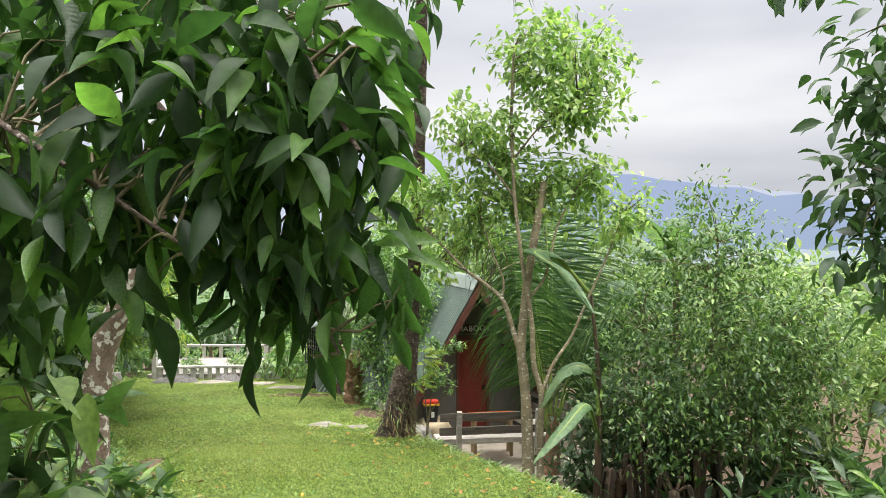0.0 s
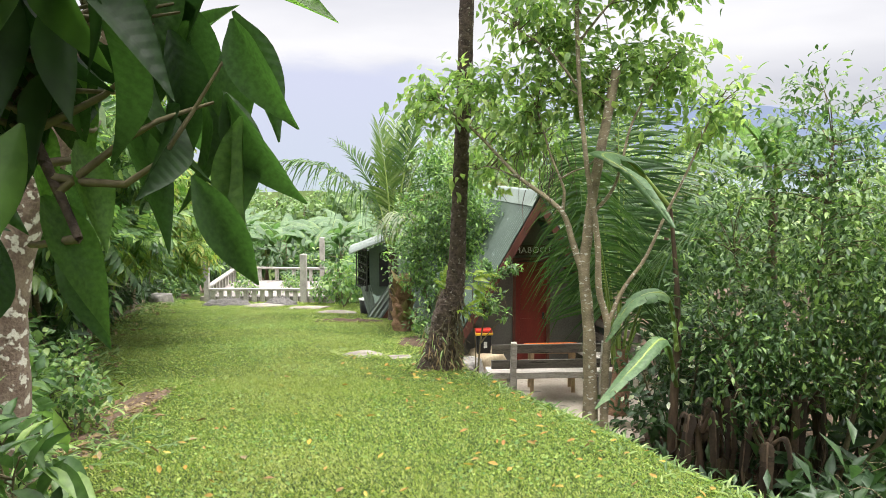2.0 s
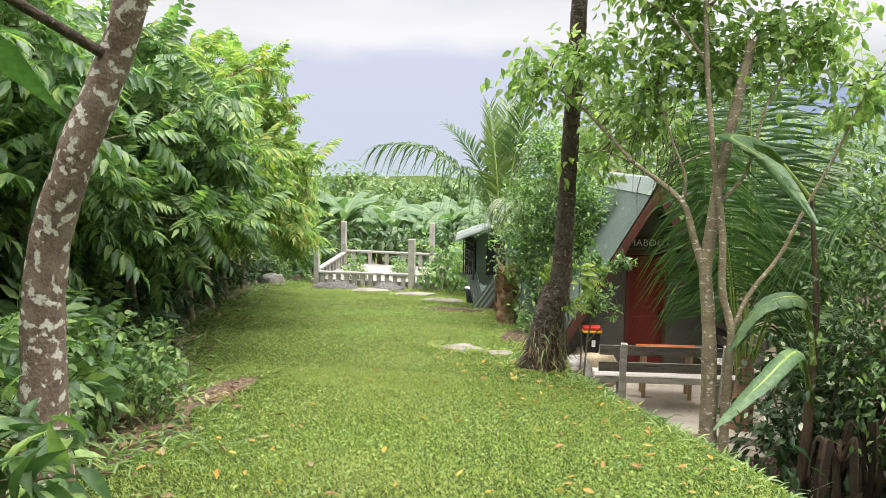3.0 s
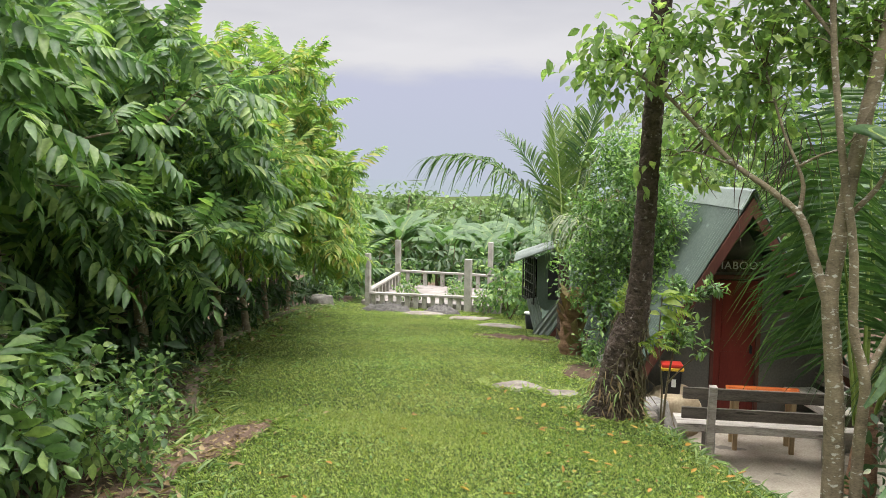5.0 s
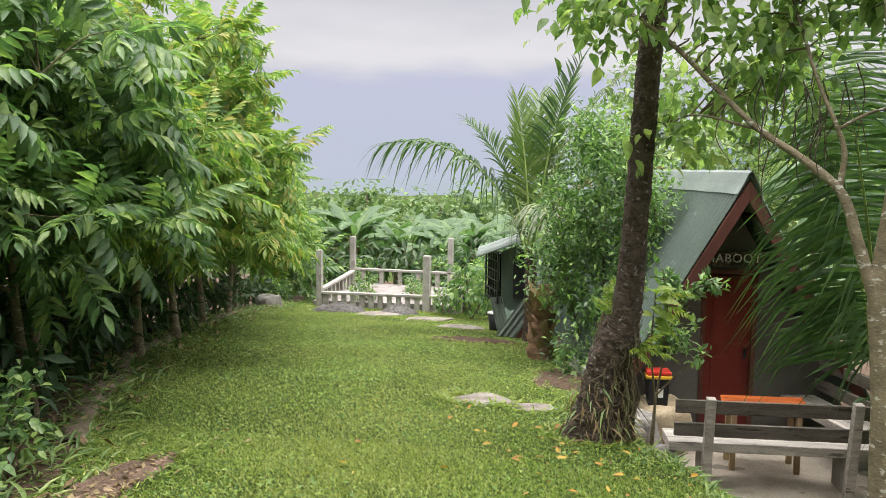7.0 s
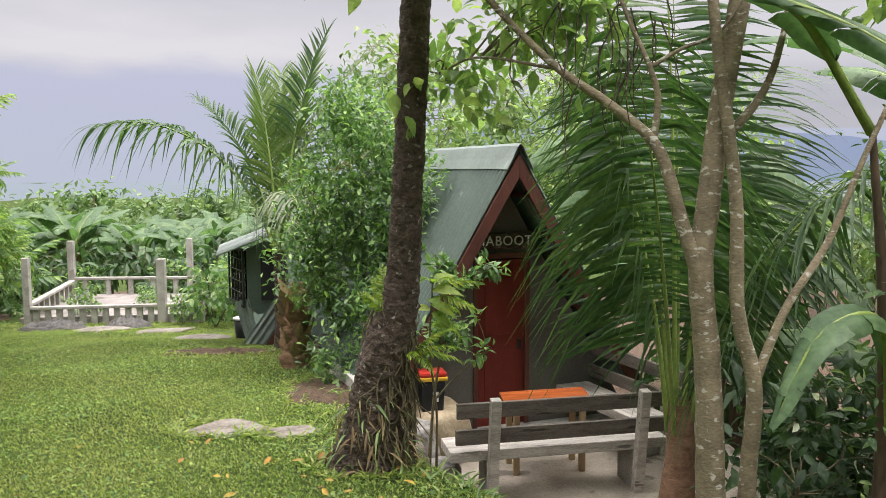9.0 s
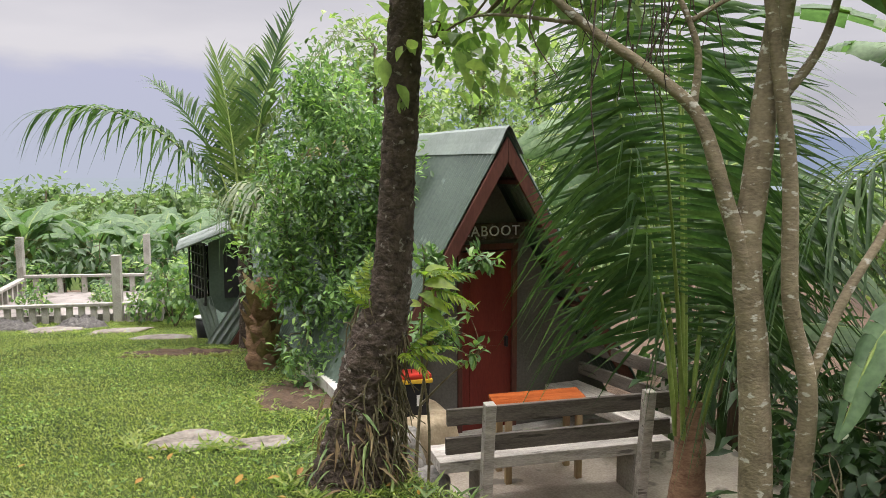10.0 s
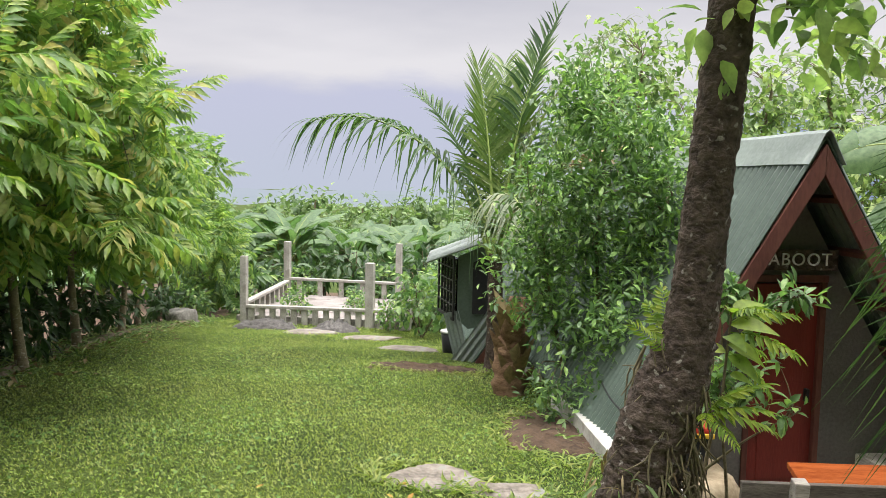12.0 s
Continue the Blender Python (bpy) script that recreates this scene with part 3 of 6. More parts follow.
def ground(x, y):
    """Height of the ground: a lawn that falls gently away, a bank down to the terrace and the ravine, lower land around."""
    x, y = np.asarray(x, float), np.asarray(y, float)
    z = np.interp(y, GROUND_Y, GROUND_Z)
    z = z + 0.02 * np.sin(x * 1.3 + 0.4 * y) + 0.015 * np.sin(y * 1.7 - x)
    right = x - np.interp(y, EDGE_Y, EDGE_X)
    hutside = step(11.0, 12.3, y) * (1 - step(26, 30, y))
    low = np.minimum(z, -2.45) * hutside + (z - 1.5) * (1 - hutside)
    z = z + (low - z) * np.where((y > 11.8) & (y < 20), step(0.05, 0.5, right), step(0.05, 1.1, right)) * (1 - step(28, 34, y))
    z = z - np.clip(right - 4, 0, 30) * 0.28 * (1 - step(30, 60, y)) * step(-60, -20, y)
    left = np.interp(y, LEFT_Y, LEFT_X) - x
    z = z - step(0.2, 3.0, left) * 0.5 * (1 - step(30, 40, y)) - np.clip(left - 3, 0, 25) * 0.22 * (1 - step(30, 60, y))
    return z


def axis(lo, hi, fine, far):
    mid = np.arange(lo, hi + 1e-6, fine)
    grow = np.cumsum(fine * 1.28 ** np.arange(1, 60))
    grow = grow[grow < far]
    return np.concatenate([(lo - grow)[::-1], mid, hi + grow])


gx, gy = axis(-11.0, 6.0, 0.2, 4400), axis(-4.0, 33.0, 0.22, 4400)
GX, GY2 = np.meshgrid(gx, gy, indexing="ij")
gv = np.stack([GX.ravel(), GY2.ravel(), ground(GX.ravel(), GY2.ravel())], 1)
gi, gj = np.meshgrid(np.arange(len(gx) - 1), np.arange(len(gy) - 1), indexing="ij")
gi, gj, gn = gi.ravel(), gj.ravel(), len(gy)
gf = np.stack([gi * gn + gj, (gi + 1) * gn + gj, (gi + 1) * gn + gj + 1, gi * gn + gj + 1], 1)

ground_m, n_, l_, p_ = material("ground_turf", 0.95, 0.1)
pos_ = n_.new("ShaderNodeNewGeometry")
big_, fine_, ramp_, ramp2_, mixg_ = n_.new("ShaderNodeTexNoise"), n_.new("ShaderNodeTexNoise"), n_.new("ShaderNodeValToRGB"), n_.new("ShaderNodeValToRGB"), n_.new("ShaderNodeMixRGB")
big_.inputs["Scale"].default_value, big_.inputs["Detail"].default_value = 0.7, 6.0
fine_.inputs["Scale"].default_value, fine_.inputs["Detail"].default_value = 28.0, 5.0
l_.new(pos_.outputs["Position"], big_.inputs["Vector"])
l_.new(pos_.outputs["Position"], fine_.inputs["Vector"])
ramp_.color_ramp.elements[0].position, ramp_.color_ramp.elements[0].color = 0.3, (0.030, 0.052, 0.012, 1)
ramp_.color_ramp.elements[1].position, ramp_.color_ramp.elements[1].color = 0.7, (0.085, 0.120, 0.028, 1)
ramp2_.color_ramp.elements[0].position, ramp2_.color_ramp.elements[0].color = 0.35, (0.4, 0.42, 0.35, 1)
ramp2_.color_ramp.elements[1].position, ramp2_.color_ramp.elements[1].color = 0.65, (1.15, 1.15, 1.1, 1)
l_.new(big_.outputs["Fac"], ramp_.inputs["Fac"])
l_.new(fine_.outputs["Fac"], ramp2_.inputs["Fac"])
mixg_.blend_type, mixg_.inputs["Fac"].default_value = "MULTIPLY", 1.0
l_.new(ramp_.outputs["Color"], mixg_.inputs["Color1"])
l_.new(ramp2_.outputs["Color"], mixg_.inputs["Color2"])
l_.new(mixg_.outputs["Color"], p_.inputs["Base Color"])
bump_ = n_.new("ShaderNodeBump")
bump_.inputs["Strength"].default_value, bump_.inputs["Distance"].default_value = 0.9, 0.04
l_.new(fine_.outputs["Fac"], bump_.inputs["Height"])
l_.new(bump_.outputs["Normal"], p_.inputs["Normal"])
# bare soil beyond the mown edges, on the banks and in the ravine
cx = (gv[gf[:, 0], 0] + gv[gf[:, 2], 0]) / 2
cy = (gv[gf[:, 0], 1] + gv[gf[:, 2], 1]) / 2
soil = ((cx > np.interp(cy, EDGE_Y, EDGE_X) + 0.25) | (cx < np.interp(cy, LEFT_Y, LEFT_X) - 0.1)) & (cy > -8) & (np.abs(cx) < 40) & (cy < 31) | ((cy >= 31) & (cy < 110) & (np.abs(cx) < 80))
tagged(new("ground", mesh_of("ground", gv, gf, [ground_m, SOIL], index=soil.astype(int))), "sloping lawn and bare soil under the trees", "ground", kind="structure")

# short turf blades, thickest where the path runs
gr = np.random.default_rng(3)
blade = (np.array([(-0.12, 0, 0), (0.12, 0, 0), (0.16, 0.55, 0.12), (-0.04, 1.0, 0.0)]), np.array([(0, 1, 2, 3)]))


def turf(count, y0, y1, lo, hi, seed):
    rg = np.random.default_rng(seed)
    y = y0 + (y1 - y0) * rg.uniform(0, 1, count) ** 1.25
    a, b = np.interp(y, LEFT_Y, LEFT_X) - 0.1, np.interp(y, EDGE_Y, EDGE_X) + 0.35
    x = a + (b - a) * rg.uniform(0, 1, count)
    keep = ~(((x + 3.6) ** 2 / 0.08 + (y - 9.3) ** 2 / 1.1 < rg.uniform(0.5, 1.2, count)) | ((x + 1.15) ** 2 / 0.3 + (y - 15.3) ** 2 / 1.6 < 1) | ((x + 3.4) ** 2 / 0.5 + (y - 18.9) ** 2 / 0.35 < 1) | ((x + 1.8) ** 2 / 0.22 + (y - 13.2) ** 2 / 0.1 < 1))
    x, y = x[keep], y[keep]
    ang = rg.uniform(0, 2 * np.pi, len(x))
    d = np.stack([np.cos(ang), np.sin(ang), rg.uniform(0.1, 1.7, len(x))], 1)
    pos = np.stack([x, y, ground(x, y) - 0.003], 1)
    return scatter(blade, pos, d, np.array([0, 0, 1.0]) + rg.normal(0, 0.3, (len(x), 3)), rg.uniform(lo, hi, len(x)))


lawn = join([turf(250000, 3.0, 11.0, 0.015, 0.038, 11), turf(205000, 10.0, 26.0, 0.017, 0.038, 12), turf(90000, -4.0, 4.2, 0.02, 0.042, 13)])
tagged(new("lawn_grass", mesh_of("lawn_grass", *lawn, GRASS)), "short bright green lawn grass", "grass", kind="stuff")

# broader dark weeds among the turf
rg = np.random.default_rng(14)
wy = rg.uniform(3.0, 20, 24000)
wx = np.interp(wy, LEFT_Y, LEFT_X) + (np.interp(wy, EDGE_Y, EDGE_X) - np.interp(wy, LEFT_Y, LEFT_X)) * rg.uniform(0.01, 1.02, 24000)
wk = np.array([noise.noise(Vector((x * 0.9, y * 0.9, 3.0))) for x, y in zip(wx, wy)]) + rg.normal(0, 0.25, 24000) > 0.05
wx, wy = wx[wk], wy[wk]
wa = rg.uniform(0, 6.28, len(wx))
tufts = scatter(leaf_template(2, 0.55, 0.2, 0.3), np.stack([wx, wy, ground(wx, wy) + 0.004], 1), np.stack([np.cos(wa), np.sin(wa), rg.uniform(0.05, 0.7, len(wx))], 1), np.array([0, 0, 1.0]) + rg.normal(0, 0.3, (len(wx), 3)), rg.uniform(0.02, 0.055, len(wx)))
tagged(new("lawn_weeds", mesh_of("lawn_weeds", *tufts, LEAF_MIXED)), "darker broad-leaved weeds in the lawn", "weeds", kind="stuff")

fx = gr.uniform(-3.4, 1.9, 320)
fy = gr.uniform(3.0, 13.0, 320)
right_side = gr.uniform(0, 1, 320) < 0.45
fx[right_side] = np.interp(fy[right_side], EDGE_Y, EDGE_X) - gr.uniform(0, 1.6, right_side.sum())
fa = gr.uniform(0, 6.28, 320)
fd = np.stack([np.cos(fa), np.sin(fa), gr.normal(0, 0.15, 320)], 1)
fallen = scatter(leaf_template(3, 0.45, 0.25, -0.15), np.stack([fx, fy, ground(fx, fy) + 0.035], 1), fd, np.array([0, 0, 1.0]) + gr.normal(0, 0.3, (320, 3)), gr.uniform(0.035, 0.095, 320))
tagged(new("fallen_leaves", mesh_of("fallen_leaves", *fallen, LEAF_FALLEN)), "yellow and brown leaves fallen on the lawn", "leaves", kind="stuff")


def patch(name, cx, cy, rx, ry, h, mat, label, category, seed, up=0.012, res=26):
    """Bare earth or a heap lying on the ground, with an uneven rim."""
    rg = np.random.default_rng(seed)
    vs = [(cx, cy, float(ground(cx, cy)) + h + up)]
    k = 9
    ph = rg.uniform(0, 6.28, 4)
    for i in range(1, k + 1):
        for j in range(res):
            a = 2 * np.pi * j / res
            rim = 1 + 0.16 * np.sin(2 * a + ph[0]) + 0.1 * np.sin(3 * a + ph[1]) + 0.09 * np.sin(7 * a + ph[2]) + 0.07 * np.sin(11 * a + ph[3])
            t = i / k
            x, y = cx + rx * rim * t * np.cos(a), cy + ry * rim * t * np.sin(a)
            vs.append((x, y, float(ground(x, y)) + up + h * (1 - t * t) * (1 + 0.2 * rg.standard_normal()) + 0.012 * rg.standard_normal() - (0.05 if i == k else 0)))
    tri = [(0, 1 + j, 1 + (j + 1) % res) for j in range(res)]
    quad = [(1 + (i - 1) * res + j, 1 + i * res + j, 1 + i * res + (j + 1) % res, 1 + (i - 1) * res + (j + 1) % res) for i in range(1, k) for j in range(res)]
    me = bpy.data.meshes.new(name)
    me.from_pydata(vs, [], tri + quad)
    me.materials.append(mat)
    for f in me.polygons:
        f.use_smooth = True
    return tagged(new(name, me), label, category)


patch("soil_patch", -3.62, 9.1, 0.2, 1.2, 0.015, PATH_SOIL, "bare trodden soil at the edge of the lawn", "soil", 1)
patch("soil_patch", -1.15, 15.3, 0.66, 1.25, 0.03, SOIL, "dug brown soil beside the cabin", "soil", 2)
patch("soil_patch", -3.35, 18.9, 0.85, 0.6, 0.02, SOIL, "dug brown soil beside the far cabin", "soil", 3)
patch("soil_mound", -8.1, 24.2, 0.75, 0.4, 0.2, GRAVEL, "dark heap of gravel in front of the platform", "gravel", 4)
patch("soil_mound", -6.5, 24.0, 0.55, 0.4, 0.22, GRAVEL, "dark heap of gravel beside a concrete post", "gravel", 5)


def earth_edge(ys, seed):
    """A low uneven ridge of earth along the trees' side of the lawn."""
    rg = np.random.default_rng(seed)
    y = np.linspace(ys[0], ys[1], 150)
    x = np.interp(y, LEFT_Y, LEFT_X) - 0.16 + 0.05 * np.sin(y * 2.1) + rg.normal(0, 0.015, 150)
    top = 0.04 + 0.025 * np.sin(y * 1.3 + 1) + rg.normal(0, 0.01, 150)
    cols = []
    for off, k in ((-0.2, -0.4), (-0.12, 0.5), (-0.03, 1.0), (0.06, 0.85), (0.11, -0.4)):
        px = x + off + rg.normal(0, 0.012, 150)
        cols.append(np.stack([px, y, ground(px, y) + k * top + rg.normal(0, 0.006, 150)], 1))
    v = np.stack(cols, 1).reshape(-1, 3)
    f = np.array([(i * 5 + j, i * 5 + j + 1, (i + 1) * 5 + j + 1, (i + 1) * 5 + j) for i in range(149) for j in range(4)])
    return mesh_of("earth_edge", v, f, EARTH)


tagged(new("trim", earth_edge((10.2, 24.5), 6)), "low ridge of pale earth along the lawn's edge", "edging", kind="structure")


def rim_grass(cx, cy, rx, ry, count, seed):
    rg = np.random.default_rng(seed)
    a, r = rg.uniform(0, 6.28, count), rg.normal(1.02, 0.12, count)
    x, y = cx + rx * r * np.cos(a), cy + ry * r * np.sin(a)
    b = rg.uniform(0, 6.28, count)
    return scatter(leaf_template(2, 0.2, 0.2, 0.4), np.stack([x, y, ground(x, y) + 0.005], 1), np.stack([np.cos(b), np.sin(b), rg.uniform(0.3, 1.5, count)], 1), np.array([0, 0, 1.0]) + rg.normal(0, 0.3, (count, 3)), rg.uniform(0.03, 0.10, count))


rims = join([rim_grass(-3.6, 9.3, 0.22, 1.0, 500, 1), rim_grass(-1.15, 15.3, 0.64, 1.28, 1500, 2), rim_grass(-3.35, 18.9, 0.82, 0.62, 900, 3), rim_grass(-2.02, 13.2, 0.40, 0.30, 420, 4), rim_grass(-1.5, 13.12, 0.31, 0.24, 350, 5), rim_grass(-0.78, 12.05, 0.40, 0.36, 480, 6), rim_grass(-6.7, 22.9, 0.6, 0.3, 300, 7), rim_grass(-5.4, 22.5, 0.65, 0.28, 300, 8), rim_grass(-8.1, 24.2, 0.78, 0.42, 400, 9), rim_grass(-7.3, 25.0, 2.2, 0.25, 700, 10)])
tagged(new("rim_grass", mesh_of("rim_grass", *rims, GRASS)), "longer grass round stones and bare soil", "grass", kind="stuff")


def rock(name, at, size, mat, label, seed, flat=1.0, turn=0):
    rg = np.random.default_rng(seed)
    bm = bmesh.new()
    bmesh.ops.create_icosphere(bm, subdivisions=4, radius=1.0)
    off = Vector(rg.uniform(-9, 9, 3))
    cuts = [(Vector(unit(rg.standard_normal(3))), rg.uniform(0.62, 0.9)) for _ in range(9)]
    for v in bm.verts:
        c = v.co.copy()
        for nrm, dist in cuts:
            over = c.dot(nrm) - dist
            if over > 0:
                c -= nrm * over * 0.9
        c.z = max(-0.6, min(0.6, c.z))
        c *= 1 + 0.16 * noise.noise(c * 1.7 + off) + 0.07 * noise.noise(c * 5 + off)
        v.co = (c.x * size[0] * 1.15, c.y * size[1] * 1.15, c.z * size[2] * flat * 1.3)
    ob = part(name, bm, mat, None, "", pose(*at, 0, 0, turn), True)
    return tagged(ob, label, "stone")


def on_ground(x, y, up=0.0):
    return (x, y, float(ground(x, y)) + up)


rock("flat_stone", on_ground(-2.02, 13.2, -0.02), (0.36, 0.26, 0.06), STONE, "flat pale stone set in the lawn", 1)
rock("flat_stone", on_ground(-1.50, 13.12, -0.03), (0.27, 0.2, 0.06), STONE, "flat pale stone set in the lawn", 2, turn=20)
rock("boulder", (-0.22, 14.35, -2.13), (0.36, 0.3, 0.36), STONE_TAN, "rounded tan boulder under the litter bin", 3)
rock("boulder", (-0.38, 13.75, -2.13), (0.22, 0.25, 0.34), STONE_DARK, "grey boulder at the edge of the terrace", 4, turn=30)
rock("boulder", (-0.20, 13.45, -2.25), (0.2, 0.19, 0.2), STONE_DARK, "small grey boulder at the edge of the terrace", 5, turn=70)
rock("boulder", (-0.48, 13.2, -2.06), (0.26, 0.2, 0.3), STONE, "pale boulder holding the lawn bank", 6)
rock("flat_stone", on_ground(-6.7, 22.9, -0.01), (0.55, 0.24, 0.09), STONE, "long flat stone in front of the platform", 7, turn=12)
rock("flat_stone", on_ground(-5.4, 22.5, -0.01), (0.6, 0.2, 0.09), STONE, "long flat stone in front of the platform", 8, turn=28)
rock("flat_stone", on_ground(-4.1, 20.9, -0.02), (0.5, 0.2, 0.08), STONE, "flat stone beside the bucket", 9, turn=15)
rock("boulder", on_ground(-10.2, 24.3, 0.05), (0.35, 0.3, 0.3), STONE_DARK, "grey boulder under the trees", 10)

# ---- terrace ----
terrace = thing("terrace", pose(0, 0, 0), "pale worn concrete terrace with a step", "terrace", kind="structure")
part("slab", box(3.3, 2.75, 0.16, (1.25, 13.85, -2.44), 0.02), CONCRETE_FLOOR, terrace)
part("step", box(1.75, 0.42, 0.14, (1.15, 12.32, -2.52), 0.02), CONCRETE_FLOOR, terrace)

# ---- A-frame cabins ----
def corrugated(length, run, pitch=0.095, depth=0.022, rows=8):
    """A ribbed sheet: x along the ridge, y down the slope; thin but with two sides."""
    n = int(length / pitch * 6)
    x = np.linspace(0, length, n)
    z = depth * np.sin(x / pitch * 2 * np.pi)
    v, f = [], []
    for k, off in enumerate((0.0, -0.006)):
        for y in (0, run):
            v.append(np.stack([x, np.full(n, y), z + off], 1))
    v = np.vstack(v)
    i = np.arange(n - 1)
    top = np.stack([i, i + 1, n + i + 1, n + i], 1)
    bot = np.stack([2 * n + i, 3 * n + i, 3 * n + i + 1, 2 * n + i + 1], 1)
    e1 = np.stack([n + i, n + i + 1, 3 * n + i + 1, 3 * n + i], 1)
    e2 = np.stack([i, 2 * n + i, 2 * n + i + 1, i + 1], 1)
    ends = np.array([(0, n, 3 * n, 2 * n), (n - 1, 3 * n - 1, 4 * n - 1, 2 * n - 1)])
    return v, np.vstack([top, bot, e1, e2, ends])


def prism(poly, y0, y1):
    """A wall: a polygon in x and z, from y0 to y1."""
    bm = bmesh.new()
    a = [bm.verts.new((x, y0, z)) for x, z in poly]
    b = [bm.verts.new((x, y1, z)) for x, z in poly]
    n = len(poly)
    bm.faces.new(a)
    bm.faces.new(b[::-1])
    for i in range(n):
        bm.faces.new((a[i], b[i], b[(i + 1) % n], a[(i + 1) % n]))
    bmesh.ops.recalc_face_normals(bm, faces=bm.faces)
    return bm


def aframe(name, m, label, height, slope, length, left_run, right_run, wall_at=0.45, door=None):
    """A cabin whose roof comes down almost to the ground. Local: x across, y along the ridge, z up; the ridge's front end at the origin."""
    hut = thing(name, m, label, "cabin")
    ang = math.atan2(1, slope)
    w = slope * height
    for sg, run in ((-1, left_run), (1, right_run)):
        v, f = corrugated(length, run)
        sheet = child("roof", mesh_of("roof", v, f, ROOF, smooth=False), hut, "green corrugated metal roof slope")
        along = Vector((0, 1, 0))
        down = Vector((sg * math.cos(ang), 0, -math.sin(ang)))
        out = along.cross(down) if sg < 0 else down.cross(along)
        if out.z < 0:
            out = -out
        sheet.matrix_basis = Matrix(((along.x, down.x, out.x, 0), (along.y, down.y, out.y, 0.0), (along.z, down.z, out.z, 0.0), (0, 0, 0, 1)))
        # barge board along the gable's edge
        bd = box(run + 0.2, 0.035, 0.12, (run / 2 - 0.1, 0, -0.085), 0.006)
        bmesh.ops.transform(bd, matrix=Matrix(((down.x, 0, out.x, 0), (0, 1, 0, 0.0), (down.z, 0, out.z, 0), (0, 0, 0, 1))), verts=bd.verts)
        bmesh.ops.bisect_plane(bd, geom=list(bd.verts) + list(bd.edges) + list(bd.faces), dist=1e-5, plane_co=(sg * 0.002, 0, 0), plane_no=(sg, 0, 0), clear_inner=True)
        bmesh.ops.holes_fill(bd, edges=list(bd.edges), sides=12)
        part("barge_board", bd, RED_WOOD, hut, "dark red board along the gable")
        for k in range(1, 6):
            d = run * k / 6
            pu = box(0.05, length - 0.1, 0.05, (d, length / 2, -0.07), 0.004)
            bmesh.ops.transform(pu, matrix=Matrix(((down.x, 0, out.x, 0), (0, 1, 0, 0), (down.z, 0, out.z, 0), (0, 0, 0, 1))), verts=pu.verts)
            part("purlin", pu, RED_WOOD, hut)
    ys = np.linspace(-0.04, length + 0.04, 13)
    prof = [(-0.15, -0.15 / slope + 0.035), (-0.09, -0.09 / slope + 0.045), (-0.03, 0.02), (0, 0.045), (0.03, 0.02), (0.09, -0.09 / slope + 0.045), (0.15, -0.15 / slope + 0.035)]
    cap = [(x, y, z + 0.012 + 0.004 * (i % 2)) for i, y in enumerate(ys) for x, z in prof]
    k = len(prof)
    cf = [(i * k + j, i * k + j + 1, (i + 1) * k + j + 1, (i + 1) * k + j) for i in range(len(ys) - 1) for j in range(k - 1)]
    child("ridge_cap", mesh_of("ridge_cap", cap, cf, ROOF_PALE, smooth=False), hut, "pale green ridge capping").modifiers.new("thick", "SOLIDIFY").thickness = 0.006
    e = 0.16
    wall = [(-w + e * 1.2, -height), (w - e * 1.2, -height), (0, -e / slope * 1.15)]
    if door:
        x0, x1, zt = door
        lx = lambda z: (-z - e / slope * 1.15) * slope * (w - e * 1.2) / ((height - e / slope * 1.15) * slope)
        zb = -height
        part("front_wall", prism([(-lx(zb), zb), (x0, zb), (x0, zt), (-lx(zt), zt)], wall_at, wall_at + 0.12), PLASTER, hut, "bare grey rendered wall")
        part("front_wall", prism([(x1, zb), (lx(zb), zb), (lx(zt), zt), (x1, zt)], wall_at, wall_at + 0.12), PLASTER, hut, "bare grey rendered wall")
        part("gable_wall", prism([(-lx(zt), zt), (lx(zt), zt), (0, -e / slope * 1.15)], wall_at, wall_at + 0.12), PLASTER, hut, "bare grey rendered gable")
        dr = part("door", box(x1 - x0 - 0.08, 0.045, zt - zb - 0.06, ((x0 + x1) / 2, wall_at + 0.05, (zt + zb) / 2 - 0.02), 0.006), DOOR_RED, hut, "closed plain red door")
        for zz in (0.28, 0.72):
            part("panel", box(x1 - x0 - 0.28, 0.012, (zt - zb) * 0.36, ((x0 + x1) / 2, wall_at + 0.024, zb + (zt - zb) * zz), 0.004), DOOR_RED, dr)
        part("handle", box(0.03, 0.05, 0.11, (x1 - 0.11, wall_at + 0.005, zb + (zt - zb) * 0.48), 0.008), IRON, dr, "dark metal handle")
        for xx in (x0 + 0.02, x1 - 0.02):
            part("door_frame", box(0.05, 0.15, zt - zb, (xx, wall_at + 0.058, (zt + zb) / 2), 0.005), RED_WOOD, hut)
        part("lintel", box(x1 - x0 + 0.02, 0.16, 0.06, ((x0 + x1) / 2, wall_at + 0.056, zt), 0.005), RED_WOOD, hut)
    else:
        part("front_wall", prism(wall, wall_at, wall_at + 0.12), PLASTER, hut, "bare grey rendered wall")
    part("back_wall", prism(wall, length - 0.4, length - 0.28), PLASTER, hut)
    part("floor_slab", box(2 * w - 0.3, length - 0.4, 0.14, (0, length / 2 + 0.1, -height - 0.06), 0.01), CONCRETE, hut)
    return hut


